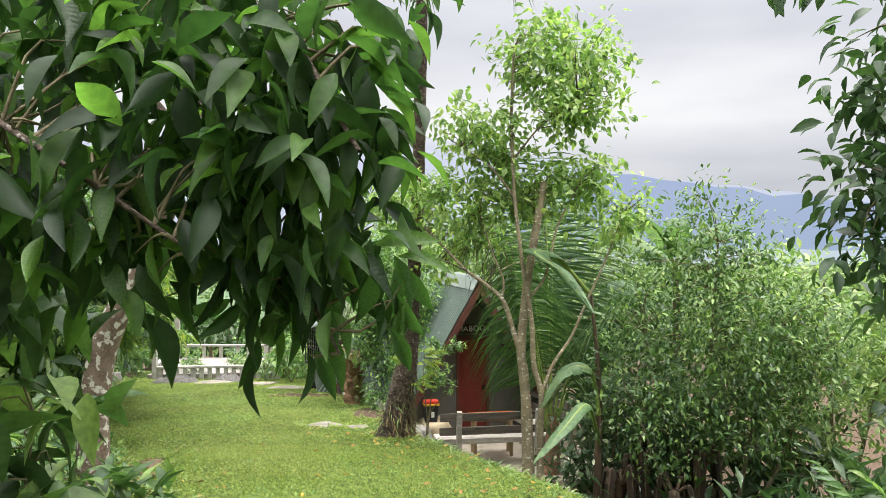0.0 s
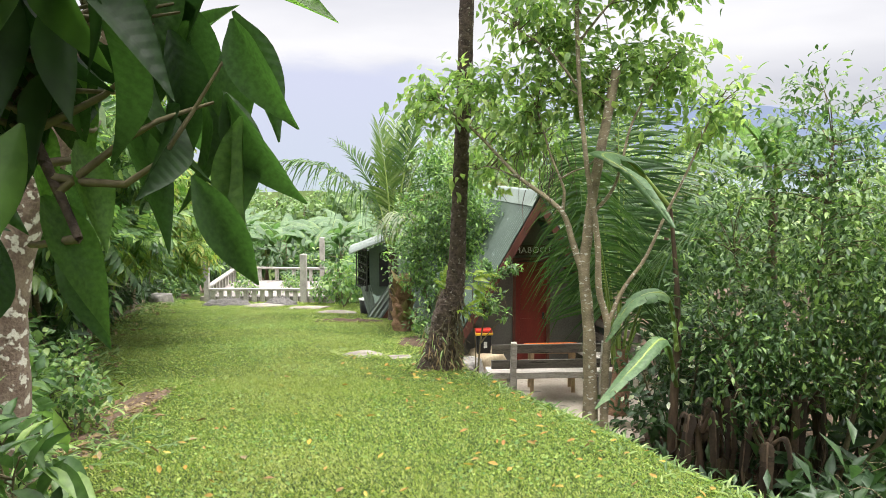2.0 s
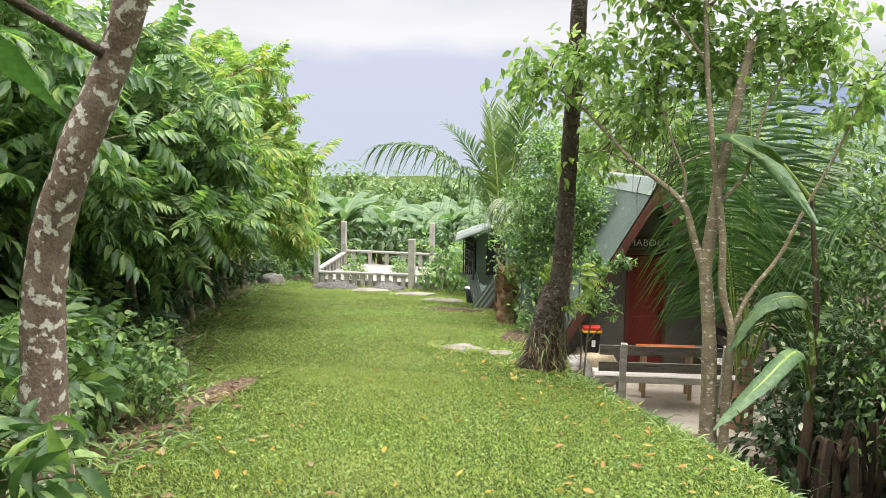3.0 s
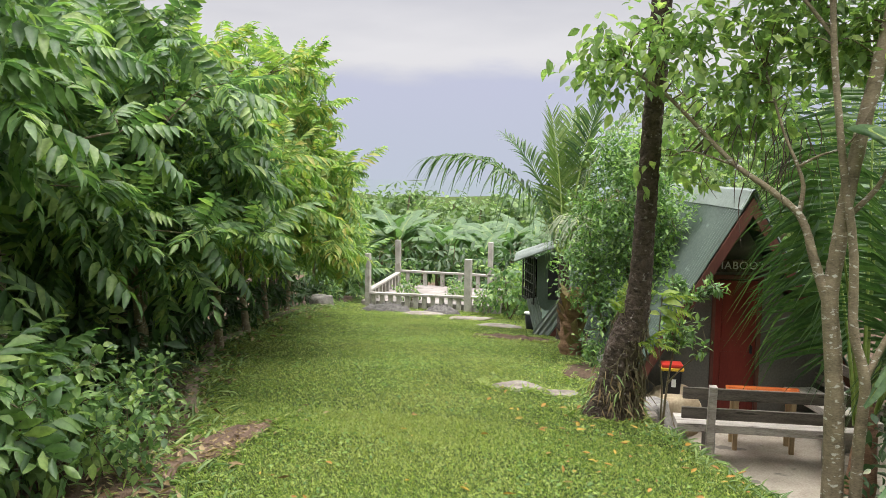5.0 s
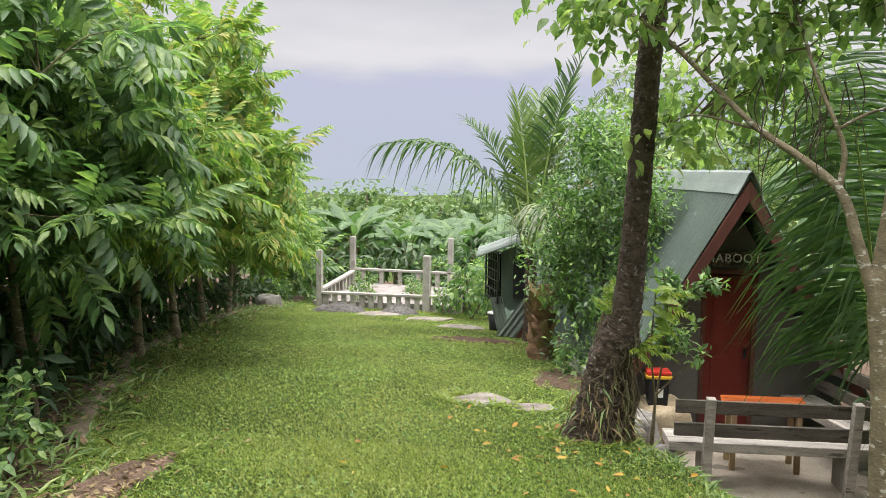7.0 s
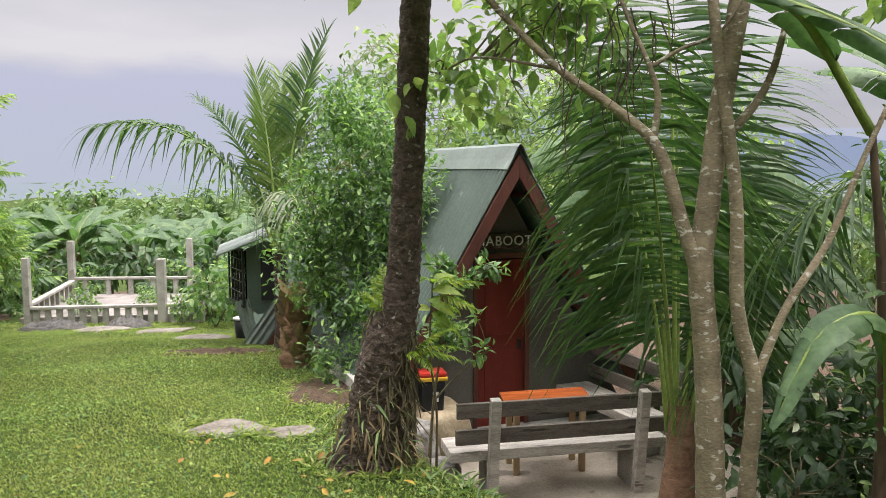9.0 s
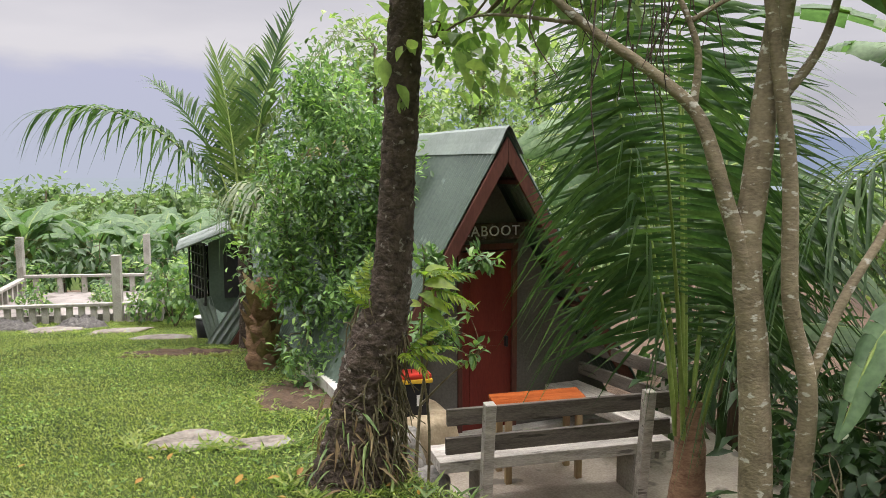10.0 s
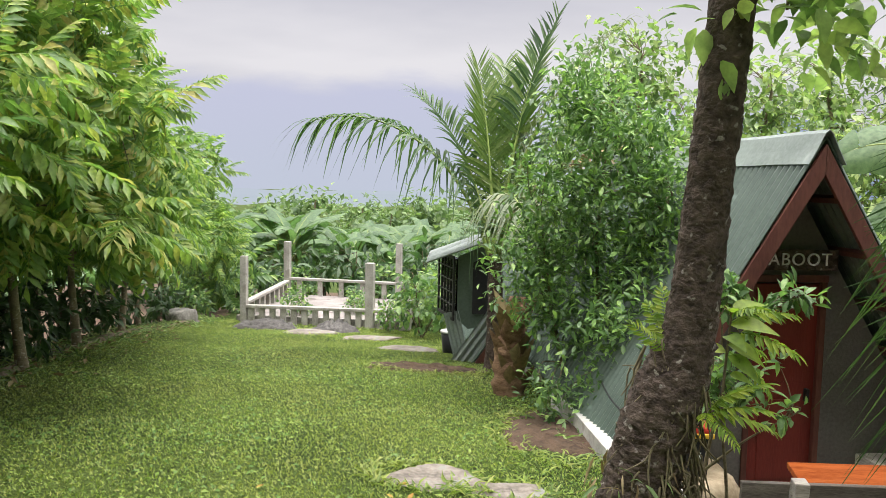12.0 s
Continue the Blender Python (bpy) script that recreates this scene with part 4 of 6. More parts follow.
HUT = pose(0.68, 14.6, 0.70, 0, 0, 17)
cabin = aframe("cabin", HUT, "small A-frame cabin with a green corrugated roof", 3.0, 0.60, 5.6, 2.9, 3.0, 0.45, door=(-0.31, 0.34, -1.12))
# board added behind the letters, coloured dark like the shaded gable
board = part("name_board", box(0.78, 0.03, 0.17, (0.02, 0.425, -0.965), 0.005), BARK_DARK, cabin, "dark backing added behind the cabin's name in pale letters")
letters = bpy.data.curves.new("letters", "FONT")
letters.body, letters.size, letters.extrude, letters.align_x, letters.align_y = "MABOOT", 0.145, 0.004, "CENTER", "CENTER"
letters.space_character = 1.12
letters.materials.append(WHITE_PLASTIC)
sign = child("letters", letters, board, "pale raised letters", pose(0.02, 0.405, -0.965, 90, 0, 0))
curb = part("low_wall", prism([(0, 0), (2.5, 0), (2.5, 0.36), (0, 0.50)], -0.06, 0.06), CURB, None, "", pose(-0.76, 14.05, -2.18, 0, 0, 104))
tagged(curb, "low whitewashed wall along the cabin's eave", "wall")

side_wall = part("garden_wall", prism([(0, 0), (2.3, 0), (2.3, 0.95), (0, 0.95)], -0.06, 0.06), PLASTER, None, "", pose(-1.2, 18.15, -2.6, 0, 0, 116))
tagged(side_wall, "bare grey rendered wall between the cabins", "wall")

# the far cabin, of which the lower roof and a dormer show
HUT_FAR = pose(-1.25, 20.4, -0.05, 0, 0, 12)
far_cabin = aframe("cabin", HUT_FAR, "far A-frame cabin with a dormer window beside the lawn", 2.55, 0.68, 4.0, 3.05, 3.05, 0.3)
INTO = HUT_FAR.inverted()


def slab(points, thick, out):
    """A flat piece: its corners in the place's own metres, thickened along out."""
    bm = bmesh.new()
    a = [bm.verts.new(INTO @ Vector(p)) for p in points]
    q = INTO.to_3x3() @ Vector(out).normalized() * thick
    c = [bm.verts.new(v.co + q) for v in a]
    n = len(a)
    bm.faces.new(a)
    bm.faces.new(c[::-1])
    for k in range(n):
        bm.faces.new((a[k], c[k], c[(k + 1) % n], a[(k + 1) % n]))
    bmesh.ops.recalc_face_normals(bm, faces=bm.faces)
    return bm


def ribbed(corner, along, down, length, run):
    """A ribbed sheet from one corner, along its ridge side and down its slope."""
    v, f = corrugated(length, run)
    x, y = Vector(along).normalized(), Vector(down).normalized()
    z = x.cross(y).normalized()
    m = Matrix(((x.x, y.x, z.x, corner[0]), (x.y, y.y, z.y, corner[1]), (x.z, y.z, z.z, corner[2]), (0, 0, 0, 1)))
    return mesh_of("sheet", v, f, ROOF_PALE, smooth=False), INTO @ m


me_, m_ = ribbed((-2.62, 19.95, -0.56), (-0.25, 0.97, 0), (-0.93, -0.1, -0.36), 1.5, 1.02)
child("dormer_roof", me_, far_cabin, "small sloping corrugated roof", m_)
part("dormer_side", slab([(-3.17, 20.28, -0.86), (-2.62, 20.34, -0.62), (-2.62, 20.34, -1.95), (-3.0, 20.3, -2.0), (-3.17, 20.28, -1.85)], 0.05, (0, 1, 0)), ROOF, far_cabin, "grey-green boarded side of the dormer")
# flat dark sheet laid on the boards, painted as shade
part("shadow_sheet", slab([(-2.93, 20.265, -0.95), (-2.66, 20.27, -0.8), (-2.66, 20.27, -1.75), (-2.93, 20.265, -1.75)], 0.01, (0, 1, 0)), ROOM_DARK, far_cabin, "dark sheet painted as a shaded gap beside the window")
win = part("window", slab([(-3.2, 20.28, -0.9), (-3.62, 21.15, -0.9), (-3.62, 21.15, -1.84), (-3.2, 20.28, -1.84)], 0.03, (0.9, 0.43, 0)), GLASS, far_cabin, "dark barred window")
part("room", slab([(-3.16, 20.31, -0.9), (-3.58, 21.17, -0.9), (-3.58, 21.17, -1.84), (-3.16, 20.31, -1.84)], 0.02, (0.9, 0.43, 0)), ROOM_DARK, far_cabin, "dark sheet standing for the unlit room behind the window")
d_ = Vector((-0.42, 0.87, 0))
o_ = Vector((-3.215, 20.27, 0))
for k in range(6):
    p_ = o_ + d_ * (k / 5)
    wd = 0.05 if k in (0, 5) else 0.014
    q_ = p_ + d_.normalized() * wd
    part("frame" if k in (0, 5) else "bar", slab([(p_.x, p_.y, -0.86), (q_.x, q_.y, -0.86), (q_.x, q_.y, -1.88), (p_.x, p_.y, -1.88)], 0.025, (-0.9, -0.43, 0)), IRON, win)
for k in range(6):
    z_ = -0.86 - k * 0.194
    wd = 0.05 if k in (0, 5) else 0.014
    e_ = o_ + d_
    part("frame" if k in (0, 5) else "bar", slab([(o_.x, o_.y, z_), (e_.x, e_.y, z_), (e_.x, e_.y, z_ - wd), (o_.x, o_.y, z_ - wd)], 0.025, (-0.9, -0.43, 0)), IRON, win)
# two slanting sheets that meet below the window
me_, m_ = ribbed((-2.62, 20.15, -1.60), (0.80, 0.1, -0.60), (-0.55, 0.0, -0.86), 0.42, 1.18)
child("lower_sheet", me_, far_cabin, "slanting corrugated sheet beside the window", m_)
me_, m_ = ribbed((-3.42, 20.45, -1.80), (0.85, -0.35, 0.1), (0.42, -0.1, -0.9), 0.34, 0.92)
child("lower_sheet", me_, far_cabin, "slanting corrugated sheet under the window", m_)

# ---- bench, table, bin ----
def bench(m, label):
    b = thing("bench", m, label, "bench", "benches on the terrace")
    for x in (0.32, 1.66):
        part("post", box(0.085, 0.09, 0.98, (x, 0.02, 0.47), 0.008, Matrix.Rotation(radians(7), 4, "X")), BENCH_GREY, b)
        part("leg", box(0.10, 0.32, 0.37, (x + 0.03, 0.30, 0.185), 0.012), CONCRETE, b)
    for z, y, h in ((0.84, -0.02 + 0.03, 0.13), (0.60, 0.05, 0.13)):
        part("back_slat", box(1.92, 0.045, h, (0.97, y + 0.055, z), 0.006), BENCH_DARK, b, "weathered slat, darkened for its shaded back")
    part("seat", box(2.0, 0.40, 0.095, (0.97, 0.33, 0.415), 0.01), BENCH_GREY, b)
    return b


bench(pose(-0.05, 13.02, -2.36, 0, 0, 9), "weathered grey bench with its back to the lawn")
bench(pose(2.28, 14.0, -2.36, 0, 0, 112), "weathered grey bench at the end of the table")

table = thing("table", pose(0.86, 13.98, -2.36, 0, 0, 6), "small table with a varnished orange wooden top", "table")
tb = box(0.86, 0.46, 0.05, (0, 0, 0.68), 0.012)
for v in tb.verts:
    v.co.x += 0.02 * math.sin(7 * v.co.y)
    v.co.y += 0.018 * math.sin(5 * v.co.x + 1) + 0.04 * v.co.x
part("tabletop", tb, TABLE_WOOD, table, "varnished orange wooden top")
for sx in (-1, 1):
    for sy in (-1, 1):
        part("leg", box(0.055, 0.055, 0.655, (0.32 * sx, 0.15 * sy, 0.3275), 0.005), PALE_WOOD, table)
part("rail", box(0.6, 0.03, 0.07, (0, 0, 0.615), 0.004), PALE_WOOD, table)


def lathe(profile, sides=24):
    bm = bmesh.new()
    rings = [[bm.verts.new((r * math.cos(2 * math.pi * j / sides), r * math.sin(2 * math.pi * j / sides), z)) for j in range(sides)] for r, z in profile]
    for a, b in zip(rings[:-1], rings[1:]):
        for j in range(sides):
            bm.faces.new((a[j], a[(j + 1) % sides], b[(j + 1) % sides], b[j]))
    bm.faces.new(rings[0][::-1])
    bm.faces.new(rings[-1])
    return bm


bin_ = thing("litter_bin", pose(-0.22, 14.3, -1.885, 0, 0, 10), "black litter bin with a red and yellow lid on a boulder", "bin")
bb = box(0.25, 0.22, 0.33, (0, 0, 0.165), 0.03)
for v in bb.verts:
    k = 0.85 + 0.15 * v.co.z / 0.33
    v.co.x, v.co.y = v.co.x * k, v.co.y * k
part("body", bb, BLACK, bin_, "black plastic body")
part("rim", box(0.285, 0.25, 0.04, (0, 0, 0.345), 0.012), YELLOW_PLASTIC, bin_, "yellow rim")
part("lid", box(0.27, 0.235, 0.05, (0, 0.0, 0.385), 0.02), RED_PLASTIC, bin_, "red lid")
part("label", box(0.055, 0.004, 0.10, (0.02, -0.112, 0.17), 0.001), WHITE_PLASTIC, bin_, "small white label")
bucket = thing("bucket", pose(*on_ground(-3.4, 21.0), 0, 0, 0), "black plastic bucket with a pale rim on the lawn", "bucket")
part("body", lathe([(0.13, 0), (0.135, 0.02), (0.165, 0.36), (0.15, 0.36), (0.12, 0.04)]), BLACK, bucket, smooth=True)
part("rim", lathe([(0.16, 0.35), (0.178, 0.352), (0.18, 0.38), (0.165, 0.385), (0.155, 0.37)]), WHITE_PLASTIC, bucket, "pale rim", smooth=True)

# ---- platform ----
deck = thing("platform", pose(0, 0, 0), "unfinished concrete platform with low balustrades and four posts", "platform")
part("deck", box(4.0, 3.7, 0.14, (-7.6, 27.55, -3.10), 0.015), DECK_FLOOR, deck)
# dark panel added so the gaps between balusters read as shade
part("plinth", box(3.9, 0.1, 0.5, (-7.3, 25.6, -3.2), 0.01, Matrix.Rotation(0.09, 4, "Z")), STONE_DARK, deck, "dark backing added to stand for shade between the balusters")
for x, y, z0, z1, s in ((-9.15, 25.2, -3.35, -1.53, 0.15), (-9.8, 29.3, -3.6, -1.51, 0.17), (-6.17, 25.45, -3.3, -1.60, 0.19), (-6.52, 29.3, -3.6, -1.46, 0.16)):
    part("post", box(s, s, z1 - z0, (x, y, (z0 + z1) / 2), 0.012), CONCRETE, deck)


def rail(a, b, z, w=0.16, h=0.07, posts=0, foot=-3.05, skip=()):
    a, b = Vector((*a, z)), Vector((*b, z))
    d = b - a
    turn = Matrix.Rotation(math.atan2(d.y, d.x), 4, "Z")
    part("rail", box(d.length, w, h, (a + b) / 2, 0.012, turn), CONCRETE, deck)
    for i in range(posts):
        q = a.lerp(b, (i + 0.5) / posts)
        part("baluster", box(0.13, 0.09, z - foot, (q.x, q.y, (z + foot) / 2 - 0.02), 0.01, turn), CONCRETE, deck)


rail((-9.1, 25.2), (-5.3, 25.55), -2.70, posts=15, foot=-3.15)
rail((-9.75, 29.3), (-6.0, 29.3), -2.57, posts=6, foot=-3.1)
rail((-9.15, 25.2), (-9.78, 29.3), -2.64, posts=9, foot=-3.15)
rail((-5.3, 25.55), (-6.0, 29.3), -2.62, posts=8, foot=-3.15)
part("post", box(0.17, 0.17, 0.62, (-5.3, 25.5, -2.78), 0.012), CONCRETE, deck)

# ---- distance ----
def hill(name, azimuths, dist, foot, mat, label, depth=500):
    """A far ridge: (azimuth in degrees to the right of y, height in metres) at one distance."""
    az = np.linspace(azimuths[0][0], azimuths[-1][0], 90)
    h = np.interp(az, [a for a, _ in azimuths], [b for _, b in azimuths])
    h = h + 6 * np.sin(az * 1.9) + 4 * np.sin(az * 4.7)
    v, f = [], []
    rows = 5
    for k in range(rows):
        t = k / (rows - 1)
        r = dist + depth * t
        v += [(r * math.sin(radians(a)), r * math.cos(radians(a)), foot + (q - foot) * t ** 0.8) for a, q in zip(az, h)]
    n = len(az)
    f = [(k * n + i, k * n + i + 1, (k + 1) * n + i + 1, (k + 1) * n + i) for k in range(rows - 1) for i in range(n - 1)]
    return tagged(new(name, mesh_of(name, v, f, mat)), label, "backdrop", kind="structure")


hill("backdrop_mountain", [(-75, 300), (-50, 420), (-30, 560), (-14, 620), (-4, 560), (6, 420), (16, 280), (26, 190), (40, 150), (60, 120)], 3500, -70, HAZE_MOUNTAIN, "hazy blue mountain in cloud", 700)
hill("backdrop_ridge", [(-80, -60), (-50, -60), (-20, -60), (-6, -50), (2, 30), (6.5, 170), (10.7, 232), (16.4, 190), (23, 138), (34, 70), (60, 20), (80, 0)], 2600, -70, HAZE_RIDGE, "far ridge, blue with painted haze", 300)
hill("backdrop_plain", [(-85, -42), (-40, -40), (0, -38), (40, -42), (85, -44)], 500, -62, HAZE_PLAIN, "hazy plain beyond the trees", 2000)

# ---- plants ----
SMALL = leaf_template(2, 0.5, 0.2, 0.3)
BROAD = leaf_template(3, 0.62, 0.15, 0.35, 0.42)
NARROW = leaf_template(2, 0.36, 0.2, 0.2)
PINNATE = pinnate_template(7, 0.29, 0.36, 0.36, 1, 3)
PINNATE_FINE = pinnate_template(9, 0.25, 0.36, 0.36, 2, 2)
FERN = pinnate_template(14, 0.22, 0.25, 0.5, 3)

# the tree in front, whose large leaves hang over the path
front = thing("tree", pose(-2.5, 5.68, -0.85), "leaning tree with lichen-spotted bark and large drooping leaves", "tree")
fr_stems = [([(-0.05, 0.05, -0.1), (-0.02, 0, 0.5), (0.03, 0, 1.36), (0.25, -0.02, 1.95), (0.52, 0, 2.53), (0.95, -0.15, 3.6), (1.2, -0.3, 4.6)], 0.125, 0.06),
            ([(0.6, 0, 2.7), (0.9, -1.0, 3.2), (1.3, -2.2, 3.3), (1.9, -3.0, 3.1), (2.25, -3.3, 2.6)], 0.032, 0.008),
            ([(0.45, 0, 2.4), (0.3, -1.4, 2.85), (0.6, -2.6, 2.9), (1.2, -3.2, 2.65), (1.75, -3.3, 2.3)], 0.026, 0.007),
            ([(1.1, -1.7, 3.27), (1.6, -2.4, 2.75), (2.0, -2.9, 2.2), (2.15, -3.0, 1.95)], 0.02, 0.006),
            ([(0.35, -1.8, 2.88), (0.2, -2.6, 2.6), (0.35, -3.2, 2.3)], 0.02, 0.006),
            ([(0.9, -0.1, 3.5), (1.6, 0.6, 4.2), (2.3, 1.0, 4.5)], 0.04, 0.012),
            ([(0.7, 0, 3.0), (-0.2, 0.4, 3.9), (-1.0, 0.7, 4.3)], 0.04, 0.012)]
fr_pts = []
for i, (pts, ra, rb) in enumerate(fr_stems):
    n = 8 + 6 * len(pts)
    path = smooth_path(pts, n)
    rad = ra + (rb - ra) * np.linspace(0, 1, n) ** 0.8
    if i == 0:
        rad = rad * (1 + 0.5 * np.exp(-np.linspace(0, 9, n)))
    child("trunk" if i == 0 else "limb", mesh_of("stem", *tube_arrays(path, rad, 14 if i == 0 else 7, 0.035), BARK_GREY if i == 0 else BARK_DARK), front)
    fr_pts.append(path[n // 3:] if i else path[n // 2:])
fr_pts = np.vstack(fr_pts)
rg = np.random.default_rng(21)
near_blobs = [((1.95, -2.92, 2.4), (0.5, 0.33, 0.5)), ((2.12, -2.85, 2.95), (0.32, 0.28, 0.42)), ((1.35, -3.0, 2.55), (0.5, 0.33, 0.55)), ((2.28, -2.72, 2.3), (0.18, 0.2, 0.25)), ((2.02, -2.72, 2.08), (0.24, 0.18, 0.28)), ((1.6, -2.95, 3.0), (0.5, 0.3, 0.4))]
tips, tip_out = blob_points(near_blobs, 100, rg, 0.75)
tips[:, 1] = np.minimum(tips[:, 1], -3.50 + (2.82 - tips[:, 0]) / 0.92)
tagged(child("branchwork", mesh_of("branchwork", *twig_arrays(fr_pts, tips, 0.007, rg), BARK_TWIG), front), kind="stuff")
large_leaves = [mesh_of("leaf", *leaf_template(12, w, 0.3, dr, 0.45, 0.006), LEAF_BIG) for w, dr in ((0.32, 0.25), (0.36, 0.4), (0.29, 0.15), (0.38, 0.3), (0.33, 0.55))]
count = 0
for k in range(100):
    for j in range(3):
        d = unit(tip_out[k] * 0.4 + rg.standard_normal(3) * 0.55 + np.array([0.2, -0.05, -0.8]))
        up = unit(np.array([0, -0.3, 0.7]) + rg.standard_normal(3) * 0.45)
        x = unit(np.cross(d, up))
        z = np.cross(x, d)
        s = rg.uniform(0.15, 0.23)
        p = tips[k] + rg.standard_normal(3) * 0.05
        mm = Matrix(((x[0], d[0], z[0], p[0]), (x[1], d[1], z[1], p[1]), (x[2], d[2], z[2], p[2]), (0, 0, 0, 1)))
        child("leaf", large_leaves[count % 5], front, "", mm @ Matrix.Diagonal((s, s, s, 1)))
        count += 1
(v, f), c = crown_arrays([((1.65, -3.15, 2.7), (0.6, 0.25, 0.5)), ((0.9, -2.85, 2.75), (0.75, 0.45, 0.65)), ((0.3, -2.8, 2.5), (0.6, 0.4, 0.5)), ((1.3, -2.95, 2.4), (0.5, 0.3, 0.35)), ((0.75, -2.85, 2.4), (0.5, 0.35, 0.35)), ((0.5, -2.6, 2.7), (0.6, 0.6, 0.7)), ((1.2, -1.6, 3.4), (1.2, 0.9, 0.5)), ((0.9, -2.6, 3.6), (1.2, 0.7, 0.4)), ((0.2, 0.3, 4.6), (1.5, 1.3, 0.8)), ((1.8, 0.8, 4.9), (1.0, 1.0, 0.6)), ((-0.3, -2.2, 2.6), (0.5, 0.9, 0.8))], 580, 4, leaf_template(8, 0.40, 0.25, 0.35), 0.2, rg, 0.1, 0.9, 0.6)
child("crown", mesh_of("crown", v, f, LEAF_BIG), front)
(v, f), c2 = crown_arrays([((1.95, -3.1, 2.5), (0.5, 0.25, 0.45)), ((2.1, -3.08, 2.95), (0.3, 0.2, 0.42)), ((1.6, -3.05, 3.0), (0.5, 0.25, 0.4)), ((1.9, -3.1, 2.75), (0.45, 0.2, 0.4)), ((2.15, -3.1, 2.75), (0.28, 0.18, 0.35))], 150, 3, leaf_template(8, 0.36, 0.25, 0.3), 0.17, rg, 0.08, 0.9, 0.7)
tagged(child("inner_foliage", mesh_of("inner_foliage", v, f, LEAF_BIG), front), kind="stuff")
tagged(child("branchwork", mesh_of("branchwork", *twig_arrays(fr_pts, c[:80], 0.008, rg), BARK_TWIG), front), kind="stuff")

# the row of young trees along the lawn
def row_tree(seed, label, leaf=LEAF_PINNATE, h=4.4, tpl=PINNATE, lean=0.6):
    rg = np.random.default_rng(seed)
    a, b = rg.uniform(-0.15, 0.15, 2)
    stems = [([(0, 0, -0.3), (a, b, h * 0.25), (a + lean * 0.3, b, h * 0.55), (a + lean * 0.7, b * 2, h * 0.92)], 0.065, 0.018)]
    for k in range(6):
        t = 0.30 + 0.11 * k
        an = k * 2.4 + seed
        s0 = (a + lean * 0.3 * t / 0.55, b, h * t)
        rr = 1.5 - 0.6 * t
        stems.append(([s0, (s0[0] + rr * 0.5 * math.cos(an), s0[1] + rr * 0.5 * math.sin(an), s0[2] + 0.35), (s0[0] + rr * math.cos(an), s0[1] + rr * math.sin(an), s0[2] + 0.5)], 0.024, 0.007))
    blobs = [((lean * 0.5, 0, h * 0.60), (1.35, 1.35, h * 0.27)), ((lean * 0.9, 0.3, h * 0.85), (0.95, 0.95, h * 0.17)), ((lean + 0.7, -0.3, h * 0.48), (0.8, 0.9, h * 0.15)), ((-0.4, 0.4, h * 0.7), (1.1, 1.1, h * 0.2)), ((0.2, 0, h * 0.45), (1.5, 1.5, h * 0.10)), ((lean * 0.8, -0.2, h * 0.98), (0.6, 0.6, h * 0.10))]
    return tree("tree", (0, 0, 0), stems, blobs, 98, 6, tpl, 0.57, leaf, BARK_PALE, label, seed=seed, twigs=90, twig_r=0.009, group="trees along the lawn", spread=0.05, droop=-0.15, shell=0.42)


# (x, y, height scale, turn, leaf kind)
ROW = [(-5.1, 8.5, 1.0, 150, 0), (-5.5, 10.9, 0.88, 300, 0), (-6.35, 11.9, 1.02, 80, 2), (-6.85, 14.2, 1.05, 20, 2), (-7.6, 16.2, 1.04, 40, 1), (-8.5, 18.4, 1.0, 10, 1), (-9.3, 20.6, 0.92, 220, 1), (-10.2, 22.6, 0.85, 100, 1),
       (-7.2, 9.4, 1.2, 60, 0), (-8.6, 12.6, 1.25, 190, 1), (-9.8, 15.5, 1.2, 250, 1), (-6.2, 6.4, 1.1, 310, 0), (-11, 18.5, 1.2, 30, 1), (-12, 22, 1.1, 80, 1), (-5.4, 3.6, 1.1, 10, 0), (-8.5, 5.5, 1.25, 100, 0), (-11.5, 26.5, 0.95, 0, 1)]
kinds = [row_tree(31, "young tree with dark green feathered leaves at the lawn's edge"), row_tree(32, "young tree with large feathered leaves at the lawn's edge", LEAF_MIXED, 4.6, PINNATE_FINE, 0.3), row_tree(33, "young tree with yellowing feathered leaves over the lawn", LEAF_YELLOW, 4.3, PINNATE_FINE, 1.1)]
used = set()
for x, y, s, a, k in ROW:
    m = pose(x, y, float(ground(x, y)), 0, 0, a) @ Matrix.Diagonal((s, s, s, 1))
    if k in used:
        o = copy_thing(kinds[k], pose(x, y, float(ground(x, y)), 0, 0, a))
        o.scale = (s, s, s)
    else:
        kinds[k].matrix_basis = m
        used.add(k)

# undergrowth at the left edge
bush_a = tree("bush", (0, 0, 0), [([(0, 0, -0.05), (0.05, 0, 0.3), (0.1, 0.05, 0.7)], 0.014, 0.005), ([(0, 0, 0), (-0.15, 0.1, 0.3), (-0.3, 0.1, 0.55)], 0.012, 0.004), ([(0, 0, 0), (0.15, -0.15, 0.3), (0.3, -0.25, 0.5)], 0.012, 0.004)],
              [((0, 0, 0.55), (0.5, 0.5, 0.4))], 56, 6, BROAD, 0.11, LEAF_PINNATE, BARK_TWIG, "low leafy bush in the undergrowth", "bush", 41, 30, 0.005, "bushes in the undergrowth", 0.07, 0.15)
bush_b = tree("bush", (0, 0, 0), [([(0, 0, -0.05), (0.03, 0, 0.4), (0.05, 0.05, 0.8)], 0.014, 0.005)], [((0, 0, 0.6), (0.55, 0.55, 0.45))], 26, 3, PINNATE, 0.42, LEAF_PINNATE, BARK_TWIG, "low bush with feathered leaves in the undergrowth", "bush", 42, 20, 0.005, "bushes in the undergrowth", 0.06, 0.0)
